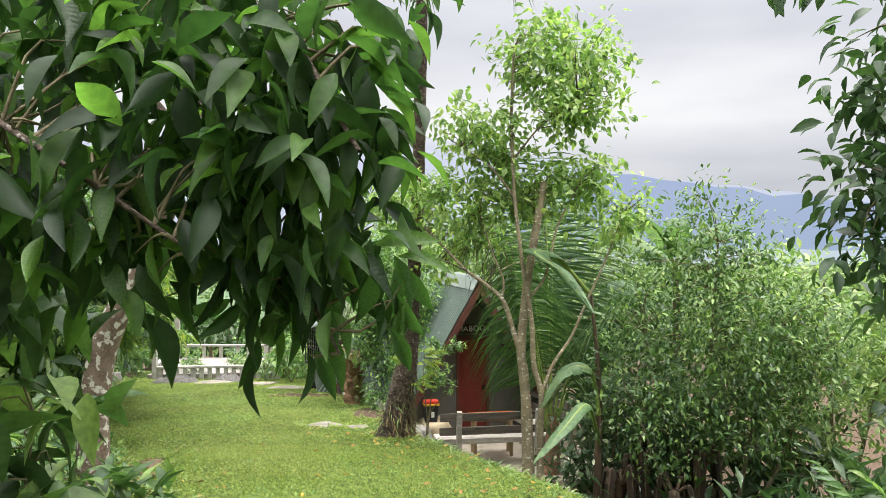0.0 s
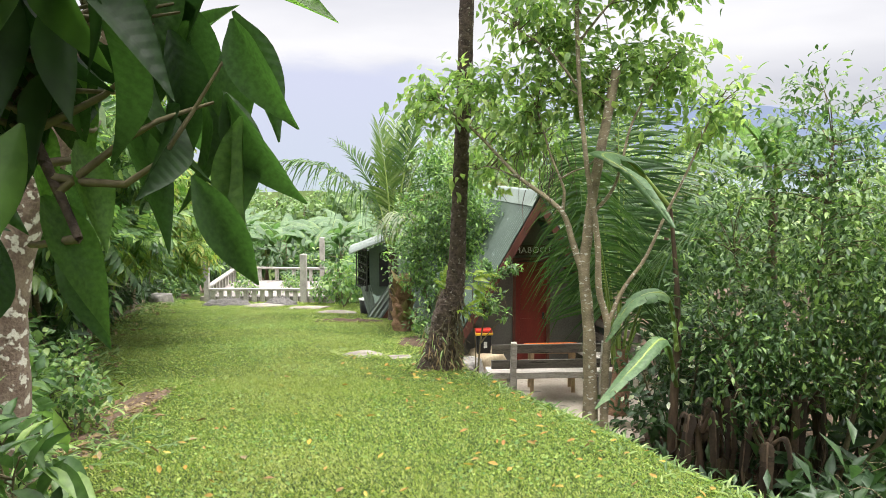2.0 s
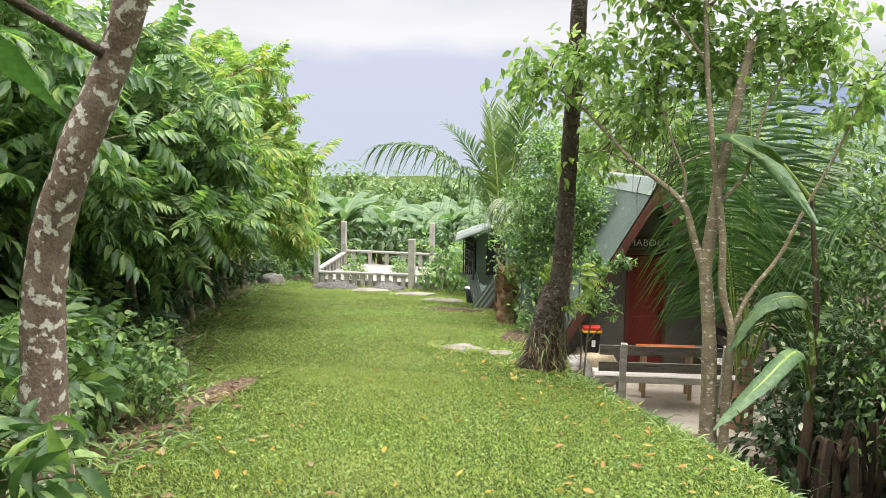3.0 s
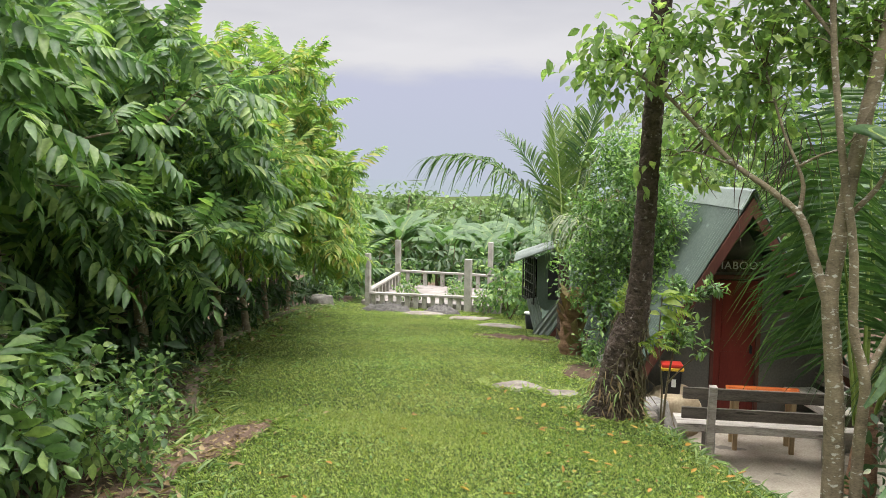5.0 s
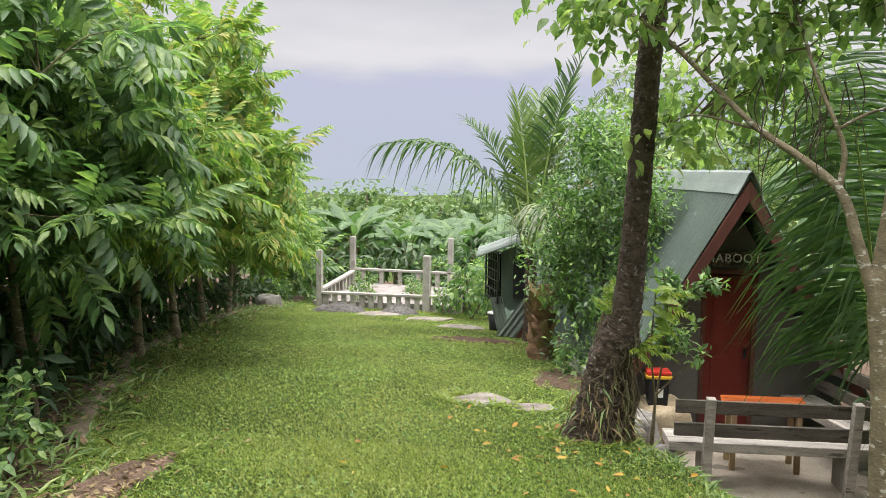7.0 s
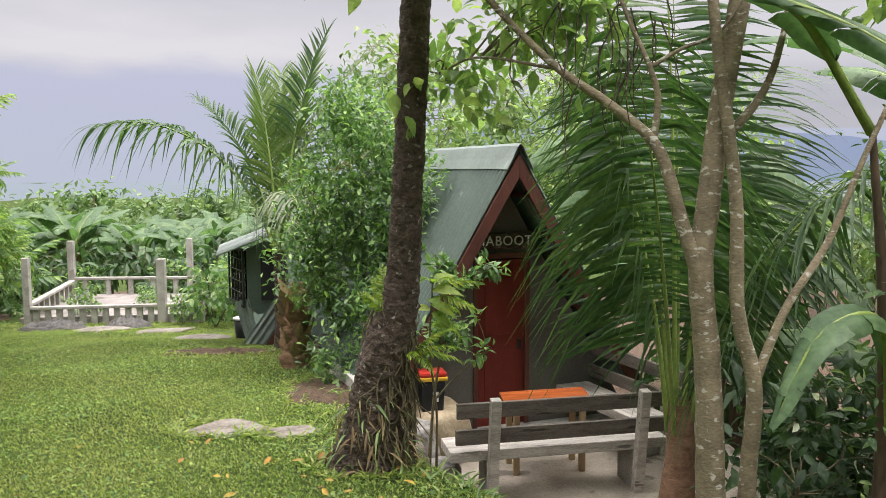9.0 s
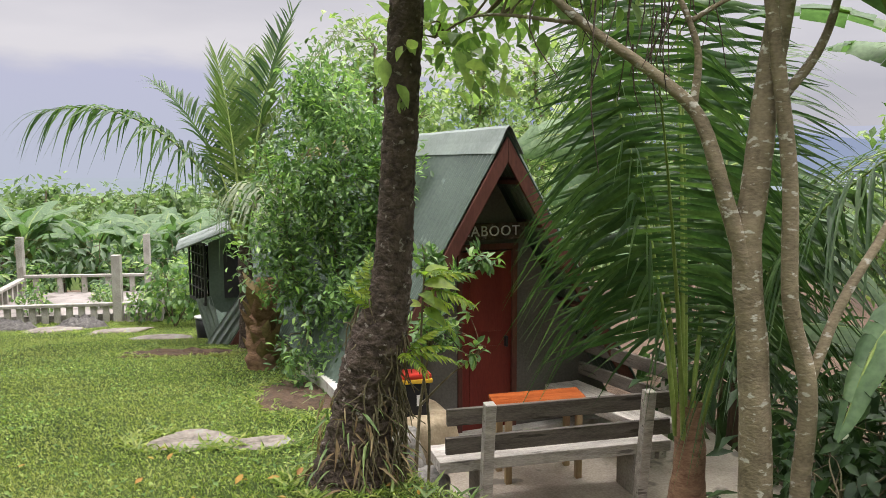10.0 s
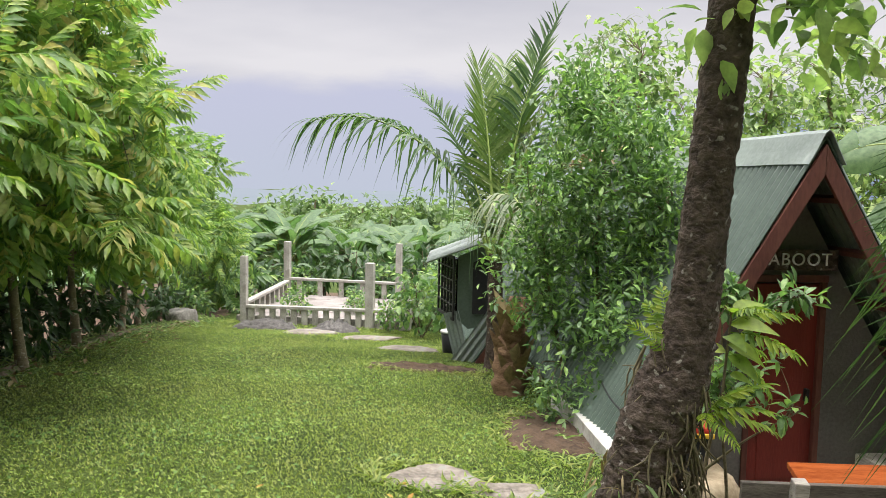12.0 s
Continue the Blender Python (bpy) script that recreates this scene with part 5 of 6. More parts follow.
bush_c = tree("bush", (0, 0, 0), [([(0, 0, -0.05), (0.03, 0, 0.4), (0.05, 0.05, 0.8)], 0.014, 0.005)], [((0, 0, 0.5), (0.6, 0.6, 0.45))], 50, 6, NARROW, 0.2, LEAF_DARK, BARK_TWIG, "low dark bush under the trees, shade put into its leaf colour", "bush", 43, 20, 0.005, "bushes in the undergrowth", 0.1, 0.2)
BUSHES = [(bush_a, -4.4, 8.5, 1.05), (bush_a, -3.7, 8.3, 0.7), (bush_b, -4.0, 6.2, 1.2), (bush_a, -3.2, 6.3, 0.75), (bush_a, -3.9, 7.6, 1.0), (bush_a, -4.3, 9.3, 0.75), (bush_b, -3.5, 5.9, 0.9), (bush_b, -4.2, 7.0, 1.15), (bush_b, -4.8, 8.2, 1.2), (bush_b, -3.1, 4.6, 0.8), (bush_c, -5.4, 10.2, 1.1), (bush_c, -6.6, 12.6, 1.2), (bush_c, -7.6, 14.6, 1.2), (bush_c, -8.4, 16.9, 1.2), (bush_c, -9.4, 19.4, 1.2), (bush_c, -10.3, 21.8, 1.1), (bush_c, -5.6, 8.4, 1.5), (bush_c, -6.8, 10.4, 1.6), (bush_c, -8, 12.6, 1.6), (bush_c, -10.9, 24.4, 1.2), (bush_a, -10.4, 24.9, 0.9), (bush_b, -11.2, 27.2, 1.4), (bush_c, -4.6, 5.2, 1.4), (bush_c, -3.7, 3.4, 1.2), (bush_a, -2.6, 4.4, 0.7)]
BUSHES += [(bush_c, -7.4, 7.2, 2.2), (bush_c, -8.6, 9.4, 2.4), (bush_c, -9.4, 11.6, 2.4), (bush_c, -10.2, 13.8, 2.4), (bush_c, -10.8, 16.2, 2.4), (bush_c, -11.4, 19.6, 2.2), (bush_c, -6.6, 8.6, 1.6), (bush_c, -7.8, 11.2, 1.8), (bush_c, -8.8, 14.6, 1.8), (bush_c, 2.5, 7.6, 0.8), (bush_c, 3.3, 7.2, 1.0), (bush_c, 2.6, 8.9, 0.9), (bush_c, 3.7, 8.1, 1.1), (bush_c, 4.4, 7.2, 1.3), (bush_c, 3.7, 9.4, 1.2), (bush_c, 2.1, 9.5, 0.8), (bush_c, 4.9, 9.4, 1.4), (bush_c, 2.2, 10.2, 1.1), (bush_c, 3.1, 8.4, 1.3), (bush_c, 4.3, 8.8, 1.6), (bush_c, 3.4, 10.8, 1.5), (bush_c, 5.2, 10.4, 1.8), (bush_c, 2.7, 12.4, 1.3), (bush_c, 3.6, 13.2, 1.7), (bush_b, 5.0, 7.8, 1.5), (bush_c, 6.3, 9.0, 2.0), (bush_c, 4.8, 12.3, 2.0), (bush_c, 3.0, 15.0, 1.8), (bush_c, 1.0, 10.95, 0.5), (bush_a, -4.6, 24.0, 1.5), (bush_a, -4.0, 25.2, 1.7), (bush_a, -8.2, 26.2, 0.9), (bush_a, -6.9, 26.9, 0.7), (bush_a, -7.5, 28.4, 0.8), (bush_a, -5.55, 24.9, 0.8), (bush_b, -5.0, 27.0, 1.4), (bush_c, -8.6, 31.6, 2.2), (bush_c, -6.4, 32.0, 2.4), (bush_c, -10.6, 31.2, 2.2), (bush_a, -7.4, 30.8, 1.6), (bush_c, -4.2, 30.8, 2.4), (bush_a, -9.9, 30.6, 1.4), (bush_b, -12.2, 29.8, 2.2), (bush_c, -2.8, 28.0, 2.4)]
started = set()
for i, (b, x, y, s) in enumerate(BUSHES):
    at = pose(x, y, float(ground(x, y)), 0, 0, 77 * i)
    if b in started:
        o = copy_thing(b, at)
        o.scale = (s, s, s)
    else:
        b.matrix_basis = at @ Matrix.Diagonal((s, s, s, 1))
        started.add(b)

# rank weeds along the edges of the lawn and on the bank
rg = np.random.default_rng(45)


def weeds(count, ys, xs, lo, hi, seed, shift, wide):
    rg = np.random.default_rng(seed)
    y = rg.uniform(ys[0], ys[1], count)
    x = np.interp(y, *xs) + shift + rg.normal(0, wide, count)
    a = rg.uniform(0, 6.28, count)
    d = np.stack([np.cos(a), np.sin(a), rg.uniform(0.3, 1.6, count)], 1)
    return scatter(leaf_template(3, 0.16, 0.2, 0.5), np.stack([x, y, ground(x, y) - 0.01], 1), d, np.array([0, 0, 1.0]) + rg.normal(0, 0.3, (count, 3)), rg.uniform(lo, hi, count))


edge_weeds = join([weeds(3600, (3, 26), (LEFT_Y, LEFT_X), 0.06, 0.2, 1, -0.25, 0.28), weeds(2600, (3, 12), (EDGE_Y, EDGE_X), 0.05, 0.15, 2, 0.25, 0.22), weeds(600, (14.6, 20.5), (EDGE_Y, EDGE_X), 0.06, 0.18, 3, -0.25, 0.15)])
tagged(new("edge_weeds", mesh_of("edge_weeds", *edge_weeds, LEAF_SMALL)), "rank green weeds along the edges of the lawn", "weeds", kind="stuff")
litter_n = 1250
ly = rg.uniform(3, 24, litter_n)
lx = np.interp(ly, LEFT_Y, LEFT_X) - 0.35 + rg.normal(0, 0.45, litter_n)
ly[900:], lx[900:] = 9.1 + rg.normal(0, 0.6, 350), -3.62 + rg.normal(0, 0.13, 350)
la = rg.uniform(0, 6.28, litter_n)
litter = scatter(leaf_template(2, 0.45, 0.3, -0.2), np.stack([lx, ly, ground(lx, ly) + 0.02], 1), np.stack([np.cos(la), np.sin(la), rg.normal(0, 0.2, litter_n)], 1), np.array([0, 0, 1.0]) + rg.normal(0, 0.4, (litter_n, 3)), rg.uniform(0.05, 0.14, litter_n) * np.where(np.arange(litter_n) < 900, 1.0, 0.5))
tagged(new("leaf_litter", mesh_of("leaf_litter", *litter, LEAF_DRY)), "dry brown leaf litter under the trees", "leaves", kind="stuff")

# the dark trunk on the lawn's edge, with its mossy foot and ferns
px0, py0 = -0.72, 12.05
palm = thing("palm_tree", pose(px0, py0, float(ground(px0, py0)) - 0.1), "tall palm with a dark scaly trunk and a rooty foot", "palm")
path = smooth_path([(-0.05, 0, -0.1), (0.0, 0, 0.3), (0.07, -0.02, 0.75), (0.21, -0.08, 1.3), (0.26, -0.2, 2.0), (0.31, -0.4, 3.0), (0.37, -0.6, 4.2), (0.45, -1.0, 7.4)], 220)
hh = path[:, 2]
rad = 0.10 + 0.20 * np.exp(-np.clip(hh, 0, 9) / 0.6) + 0.03 * np.exp(-((hh - 0.95) / 0.28) ** 2) - 0.003 * hh
child("trunk", mesh_of("trunk", *tube_arrays(path, rad, 36, 0.045), BARK_DARK), palm)
for i in range(9):
    frond_parts(palm, (0.45, -1.0, 7.3), 40 * i + 12, 42, 2.7, 105, 0.62, LEAF_PALM, 0.7, 40, 150 + i, 0.02)
rg = np.random.default_rng(51)
roots = []
for i in range(280):
    a, z0 = rg.uniform(0, 6.28), 1.3 * rg.uniform(0.08, 1.0) ** 1.3
    cx = 0.21 * min(1, z0 / 1.3) * 0.8
    r0 = 0.11 + 0.20 * math.exp(-z0 / 0.6)
    p0 = np.array([cx + r0 * math.cos(a), r0 * math.sin(a), z0])
    ln = rg.uniform(0.1, 0.42)
    p1 = p0 + np.array([math.cos(a + rg.normal(0, 0.7)) * 0.05, math.sin(a) * 0.05, -ln * 0.4 + rg.normal(0, 0.05)])
    p2 = p0 + np.array([math.cos(a) * 0.05 + rg.normal(0, 0.04), math.sin(a) * 0.05, -ln])
    roots.append(tube_arrays(smooth_path([p0, p1, p2], 6), np.linspace(0.007, 0.003, 6), 4))
tagged(child("root_tangle", mesh_of("root_tangle", *join(roots), BARK_TWIG), palm, "loose dry roots"), kind="stuff")
rp = rg.uniform(0, 1, (260, 3))
ra_ = rp[:, 0] * 6.28
rz = 0.03 + 0.65 * rp[:, 1] ** 1.6
rr_ = 0.14 + 0.22 * np.exp(-rz / 0.5)
pos = np.stack([rr_ * np.cos(ra_), rr_ * np.sin(ra_), rz], 1)
d = np.stack([np.cos(ra_), np.sin(ra_), 0.4 - rp[:, 2]], 1) + rg.normal(0, 0.5, (260, 3))
for name, a, b, mat, label in (("weed_tuft", 0, 90, LEAF_SMALL, "weeds and grass round the foot"), ("dry_tuft", 90, 260, LEAF_DRY, "dry brown weeds round the foot")):
    blades = scatter(leaf_template(3, 0.14, 0.1, 0.8), pos[a:b], d[a:b] - np.array([0, 0, 0.5 if a else 0.0]), np.array([0, 0, 1.0]) + rg.normal(0, 0.3, (b - a, 3)), rg.uniform(0.07, 0.17, b - a))
    tagged(child(name, mesh_of(name, *blades, mat), palm, label), kind="stuff")
fern = thing("fern", pose(px0 + 0.30, py0 - 0.10, -0.75), "yellow-green fern growing on the dark trunk", "fern")
for i, (a, l, lf) in enumerate(((-25, 40, 0.28), (10, 15, 0.3), (-60, 10, 0.22), (40, 50, 0.26), (-95, 35, 0.22), (-20, 62, 0.3))):
    v, f = scatter(FERN, np.zeros((1, 3)), np.array([[math.cos(radians(a)), math.sin(radians(a)), math.tan(radians(l))]]), np.array([[0, 0, 1.0]]), np.array([lf]))
    child("fern_frond", mesh_of("fern_frond", v, f, LEAF_FERN), fern)
vine = thing("climber", pose(px0 + 0.12, py0 - 0.16, -0.45), "yellow-green fern fronds against the trunk", "fern")
for i, (a, l, lf) in enumerate(((150, 66, 0.26), (115, 78, 0.32), (-150, 40, 0.2))):
    v, f = scatter(FERN, np.zeros((1, 3)), np.array([[math.cos(radians(a)), math.sin(radians(a)), math.tan(radians(l))]]), np.array([[0, -1, 0.4]]), np.array([lf]))
    child("fern_frond", mesh_of("fern_frond", v, f, LEAF_FERN), vine)

# a broad-leaved climber beside the dark trunk
clim = thing("climber", pose(-0.30, 12.28, float(ground(-0.30, 12.28))), "climbing plant with broad yellow-green leaves beside the trunk", "climber")
top = -float(ground(-0.30, 12.28))
child("stem", mesh_of("stem", *tube_arrays(smooth_path([(0.04, 0.0, -0.05), (0.05, 0, 0.5), (0.0, -0.02, top - 0.8), (0.02, -0.03, top - 0.3)], 14), np.linspace(0.011, 0.006, 14), 8, 0.05), BARK_TWIG), clim)
for i, (dx, dz, a, tilt, s) in enumerate(((0.02, -0.36, -20, 0.15, 0.30), (0.03, -0.30, 25, 0.5, 0.27), (0.01, -0.46, -5, -0.25, 0.29), (0.0, -0.42, -70, 0.1, 0.24), (0.02, -0.52, -35, -0.35, 0.25), (0.0, -0.5, 190, 0.35, 0.2), (0.02, -0.30, -100, 0.7, 0.2), (0.03, -0.62, 15, -0.1, 0.2))):
    v, f = scatter(leaf_template(7, 0.5, 0.15, 0.4, 0.35), np.array([[dx, -0.03, top + dz]]), np.array([[math.cos(radians(a)), math.sin(radians(a)), tilt]]), np.array([[0.0, -0.5, 0.8]]), np.array([s * 0.72]))
    child("leaf", mesh_of("leaf", v, f, LEAF_FERN), clim)
for i, (dz, a, l, lf) in enumerate(((-0.35, 15, 30, 0.32), (-0.4, -30, 12, 0.3), (-0.45, 40, 5, 0.28), (-0.32, -70, 40, 0.28), (-0.5, -10, -20, 0.26), (-0.3, 170, 35, 0.26))):
    v, f = scatter(FERN, np.array([[0.02, -0.03, top + dz]]), np.array([[math.cos(radians(a)), math.sin(radians(a)), math.tan(radians(l))]]), np.array([[0, -0.3, 1.0]]), np.array([lf]))
    child("fern_frond", mesh_of("fern_frond", v, f, LEAF_FERN), clim)

# the pale many-stemmed tree beside the bench
forked = tree("tree", (1.15, 10.6, -2.3), [
    ([(0.0, 0, 0), (-0.02, 0, 1.12), (-0.06, 0, 1.81), (-0.11, 0, 2.28), (-0.08, 0, 2.66), (-0.04, 0, 3.06), (0.03, 0, 3.53), (0.13, 0.02, 4.1), (0.2, 0.03, 4.5)], 0.072, 0.05),
    ([(-0.12, -0.02, 2.25), (-0.24, 0, 2.61), (-0.30, 0.02, 2.82), (-0.38, 0.05, 2.97), (-0.58, 0.1, 3.14), (-0.83, 0.15, 3.32), (-1.06, 0.22, 3.55), (-1.4, 0.26, 3.9), (-1.8, 0.3, 4.2)], 0.042, 0.012),
    ([(0.14, -0.08, 0), (0.14, -0.08, 1.12), (0.15, -0.1, 1.69), (0.05, -0.1, 2.09), (0.02, -0.1, 2.66), (-0.07, -0.1, 3.22), (-0.12, -0.1, 3.55), (-0.2, -0.05, 4.3), (-0.24, 0, 5.3), (-0.2, 0.05, 6.3)], 0.05, 0.018),
    ([(0.14, -0.08, 1.66), (0.31, -0.06, 2.08), (0.56, 0, 2.44), (0.76, 0.05, 2.88), (1.05, 0.1, 3.5), (1.3, 0.2, 4.1)], 0.03, 0.01),
    ([(-0.01, 0, 2.95), (0.18, 0, 3.19), (0.27, 0, 3.46), (0.4, 0.1, 3.95), (0.7, 0.2, 4.5)], 0.026, 0.01),
    ([(-0.36, 0.05, 2.93), (-0.34, 0.05, 3.16), (-0.39, 0.05, 3.33), (-0.5, 0.1, 3.6), (-0.65, 0.2, 4.1)], 0.022, 0.009),
    ([(-0.38, 0.05, 3.32), (-0.25, 0, 3.40), (-0.05, -0.05, 3.5), (0.1, -0.1, 3.8)], 0.014, 0.006),
    ([(-0.20, -0.02, 4.3), (-0.5, 0.1, 4.7), (-0.9, 0.2, 5.0)], 0.02, 0.007),
    ([(-0.22, 0, 4.8), (0.2, 0.2, 5.3), (0.7, 0.3, 5.6)], 0.018, 0.006),
    ([(-0.83, 0.15, 3.32), (-1.2, 0.7, 3.45), (-1.4, 1.1, 3.4)], 0.012, 0.005)],
    [((0.4, 0.2, 6.2), (1.0, 0.9, 0.6)), ((0.6, 0.2, 5.5), (0.8, 0.8, 0.35)), ((-0.7, 0.3, 5.3), (0.6, 0.6, 0.4)), ((-1.85, 0.3, 4.2), (0.5, 0.4, 0.32)), ((-1.3, 0.3, 4.4), (0.5, 0.4, 0.3)), ((-1.3, 1.1, 3.4), (0.45, 0.4, 0.28)), ((-0.7, 0.9, 3.75), (0.5, 0.4, 0.3)), ((0.1, 0.4, 4.4), (0.8, 0.6, 0.38)), ((0.8, 0.3, 4.6), (0.6, 0.5, 0.35)), ((1.3, 0.3, 4.1), (0.55, 0.5, 0.4)), ((-0.4, 0.5, 4.9), (0.6, 0.5, 0.3)), ((-0.6, 0.3, 4.3), (0.55, 0.4, 0.3)), ((-0.9, 0.5, 3.95), (0.5, 0.4, 0.22))],
    600, 11, leaf_template(4, 0.56, 0.2, 0.3, 0.4), 0.115, LEAF_CROWN, BARK_PALE, "pale many-stemmed tree with light broad leaves beside the terrace", seed=61, twigs=200, twig_r=0.008, spread=0.12, droop=0.3, shell=0.6, sides=12)
moss = []
rg = np.random.default_rng(62)
for i in range(26):
    p0 = np.array([rg.normal(-0.6, 0.22), rg.normal(0.12, 0.1), 3.5 + rg.normal(0, 0.15)])
    moss.append(tube_arrays(smooth_path([p0, p0 + [rg.normal(0, 0.05), rg.normal(0, 0.04), -0.2], p0 + [rg.normal(0, 0.06), 0, -rg.uniform(0.3, 0.55)]], 7), np.linspace(0.005, 0.002, 7), 4))
tagged(child("vine_tangle", mesh_of("vine_tangle", *join(moss), BARK_DARK), forked, "hanging dark dry vines"), kind="stuff")

# coconut palm over the bench
coco = thing("coconut_palm", pose(1.75, 12.85, -2.4), "young coconut palm with long drooping fronds beside the bench", "palm")
child("trunk", mesh_of("trunk", *tube_arrays(smooth_path([(0, 0, 0), (0.02, 0, 0.4), (0.03, 0, 1.0)], 12), np.linspace(0.16, 0.10, 12), 14, 0.06), PALM_STUB), coco)
COCO = [(230, 79, 3.3, 16, 1.02, 0.95), (318, 78, 3.2, 60, 0.85, 0.8), (80, 86, 3.9, 20, 1.0, 0.25), (50, 80, 3.9, 55, 0.9, 0.5), (20, 72, 3.6, 75, 0.85, 0.7), (120, 84, 4.2, 25, 0.9, 0.4), (95, 88, 4.6, 12, 1.0, 0.3), (160, 84, 3.9, 22, 0.95, 0.35)]
for i, (a, l, ln, cv, lf, dr) in enumerate(COCO):
    frond_parts(coco, (0.08 * math.cos(radians(a)), 0.08 * math.sin(radians(a)), 0.75), a, l, ln, cv, lf, LEAF_PALM, dr, 50, 70 + i, 0.02, 0.05, "", 0.0, (-0.02, 0.2), 0.036, 0.36 if i == 0 else 0.2)

cable = smooth_path([(-1.22, 17.1, -1.72), (-0.98, 15.9, -1.5), (-0.82, 14.6, -1.42), (-0.66, 13.2, -1.2), (-0.6, 12.3, -0.95)], 30)
tagged(new("cable", mesh_of("cable", *tube_arrays(cable, np.full(30, 0.008), 6), IRON)), "thin black cable from the cabin to the palm trunk", "cable")

# banana plants
def banana(m, leaves, height, label, seed, group="banana plants"):
    rg = np.random.default_rng(seed)
    b = thing("banana_plant", m, label, "banana plant", group)
    child("stem", mesh_of("stem", *tube_arrays(smooth_path([(0, 0, -0.2), (0.02, 0, height * 0.5), (0.0, 0.03, height)], 12), np.linspace(0.11, 0.05, 12), 10, 0.03), STEM_BANANA), b)
    for i in range(leaves):
        ln, w, cv = rg.uniform(1.3, 2.0), rg.uniform(0.42, 0.58), rg.uniform(60, 125)
        child("leaf", banana_leaf_mesh(ln, w, cv, seed * 20 + i, 6), b, "", pose(0, 0, height - 0.1 + 0.03 * i, 0, rg.uniform(-25, 10), 360 * i / leaves + rg.uniform(-20, 20)))
    return b


ban = banana(pose(3.5, 12.0, -2.9), 6, 1.5, "banana plant with torn leaves beside the terrace", 5)
ban2 = banana(pose(3.7, 12.6, -2.8), 7, 3.7, "tall banana plant rising behind the shrub", 6)
for x, y, s, a in ((5.9, 10.9, 0.8, 120), (3.0, 14.6, 1.0, 10)):
    o = copy_thing(ban, pose(x, y, float(ground(x, y)), 0, 0, a))
    o.scale = (s, s, s)

# a banana plant whose leaves reach over the bank
arch = thing("banana_plant", pose(2.05, 10.6, -2.6), "banana plant with broad hanging leaves beside the forked tree", "banana plant", "banana plants")
child("stem", mesh_of("stem", *tube_arrays(smooth_path([(0, 0, -0.2), (0.02, 0, 1.0), (0.05, 0.1, 2.2), (-0.05, 0.15, 3.3)], 14), np.linspace(0.07, 0.018, 14), 10, 0.03), STEM_BANANA), arch)
ARCH = [([(2.0, 10.75, 0.7), (1.5, 10.5, 1.22), (1.17, 10.2, 1.28), (1.48, 9.85, 1.03), (1.78, 9.4, 0.58)], (0.75, -0.55, -0.2), 0.34), ([(2.1, 10.6, -1.3), (1.78, 9.7, -0.58), (1.4, 9.15, -0.72), (1.0, 8.75, -1.02)], (0.6, -0.75, -0.4), 0.19),
        ([(2.1, 10.6, -0.9), (1.95, 10.5, -0.27), (1.55, 10.35, -0.3), (1.25, 10.2, -0.72)], (0.3, -0.9, -0.35), 0.24)]
for i, (line, side, w) in enumerate(ARCH):
    line = np.array(line) - np.array([2.05, 10.6, -2.6])
    child("leaf", banana_leaf_mesh(1, w, 0, 300 + i, 4, line, side), arch)

# a banana plant behind the cabin, whose pale leaves show beside the gable
pale = thing("banana_plant", pose(3.0, 16.0, -2.7), "banana plant with broad pale leaves behind the cabin", "banana plant", "banana plants")
child("stem", mesh_of("stem", *tube_arrays(smooth_path([(0, 0, -0.2), (0.02, 0, 1.2), (-0.02, -0.05, 2.2), (-0.1, -0.08, 2.9)], 14), np.linspace(0.1, 0.03, 14), 10, 0.03), STEM_BANANA), pale)
for i, (line, side, w) in enumerate((([(2.9, 15.92, 0.1), (2.2, 15.9, 0.62), (1.43, 15.9, 0.72), (0.95, 15.9, 0.52)], (0.05, -0.5, -0.85), 0.62), ([(2.95, 15.9, -0.5), (2.35, 15.85, 0.1), (1.8, 15.8, 0.2), (1.3, 15.75, 0.0)], (0.1, -0.45, -0.9), 0.58),
                                     ([(2.95, 15.9, -0.4), (3.2, 15.6, 0.3), (3.7, 15.3, 0.4), (4.3, 15.1, 0.0)], (0.1, -0.6, -0.75), 0.55))):
    child("leaf", banana_leaf_mesh(1, w, 0, 340 + i, 3, np.array(line) - np.array([3.0, 16.0, -2.7]), side), pale)

# brown banana stems in the ravine, with dead leaves hanging from them
for i, (x, y, h) in enumerate(((2.3, 10.3, 1.3), (2.62, 10.6, 1.5), (2.95, 10.1, 1.2), (3.4, 10.4, 1.5))):
    st = thing("dead_banana_plant", pose(x, y, float(ground(x, y)) - 0.1, 0, 0, 70 * i), "brown dying banana plant with dead leaves in the ravine", "banana plant", "dying banana plants")
    child("stem", mesh_of("stem", *tube_arrays(smooth_path([(0, 0, 0), (0.03, 0.02, h * 0.5), (-0.02, 0.03, h)], 12), np.linspace(0.075, 0.012, 12) + 0.012, 10, 0.06), STEM_BANANA), st)
    for k in range(5):
        a = 1.3 * k + i
        line = [(0.03 * math.cos(a), 0.03 * math.sin(a), h * 0.96), (0.2 * math.cos(a), 0.2 * math.sin(a), h * (1.0 + 0.04 * k)), (0.26 * math.cos(a), 0.26 * math.sin(a), h * 0.72), (0.17 * math.cos(a), 0.17 * math.sin(a), h * (0.2 + 0.06 * k))]
        dead = banana_leaf_mesh(1, 0.15, 0, 500 + 5 * i + k, 4, line, (-math.sin(a), math.cos(a), 0))
        dead.materials[0], dead.materials[1] = LEAF_DEAD, STEM_BANANA
        child("dead_leaf", dead, st, "dry brown hanging leaf")

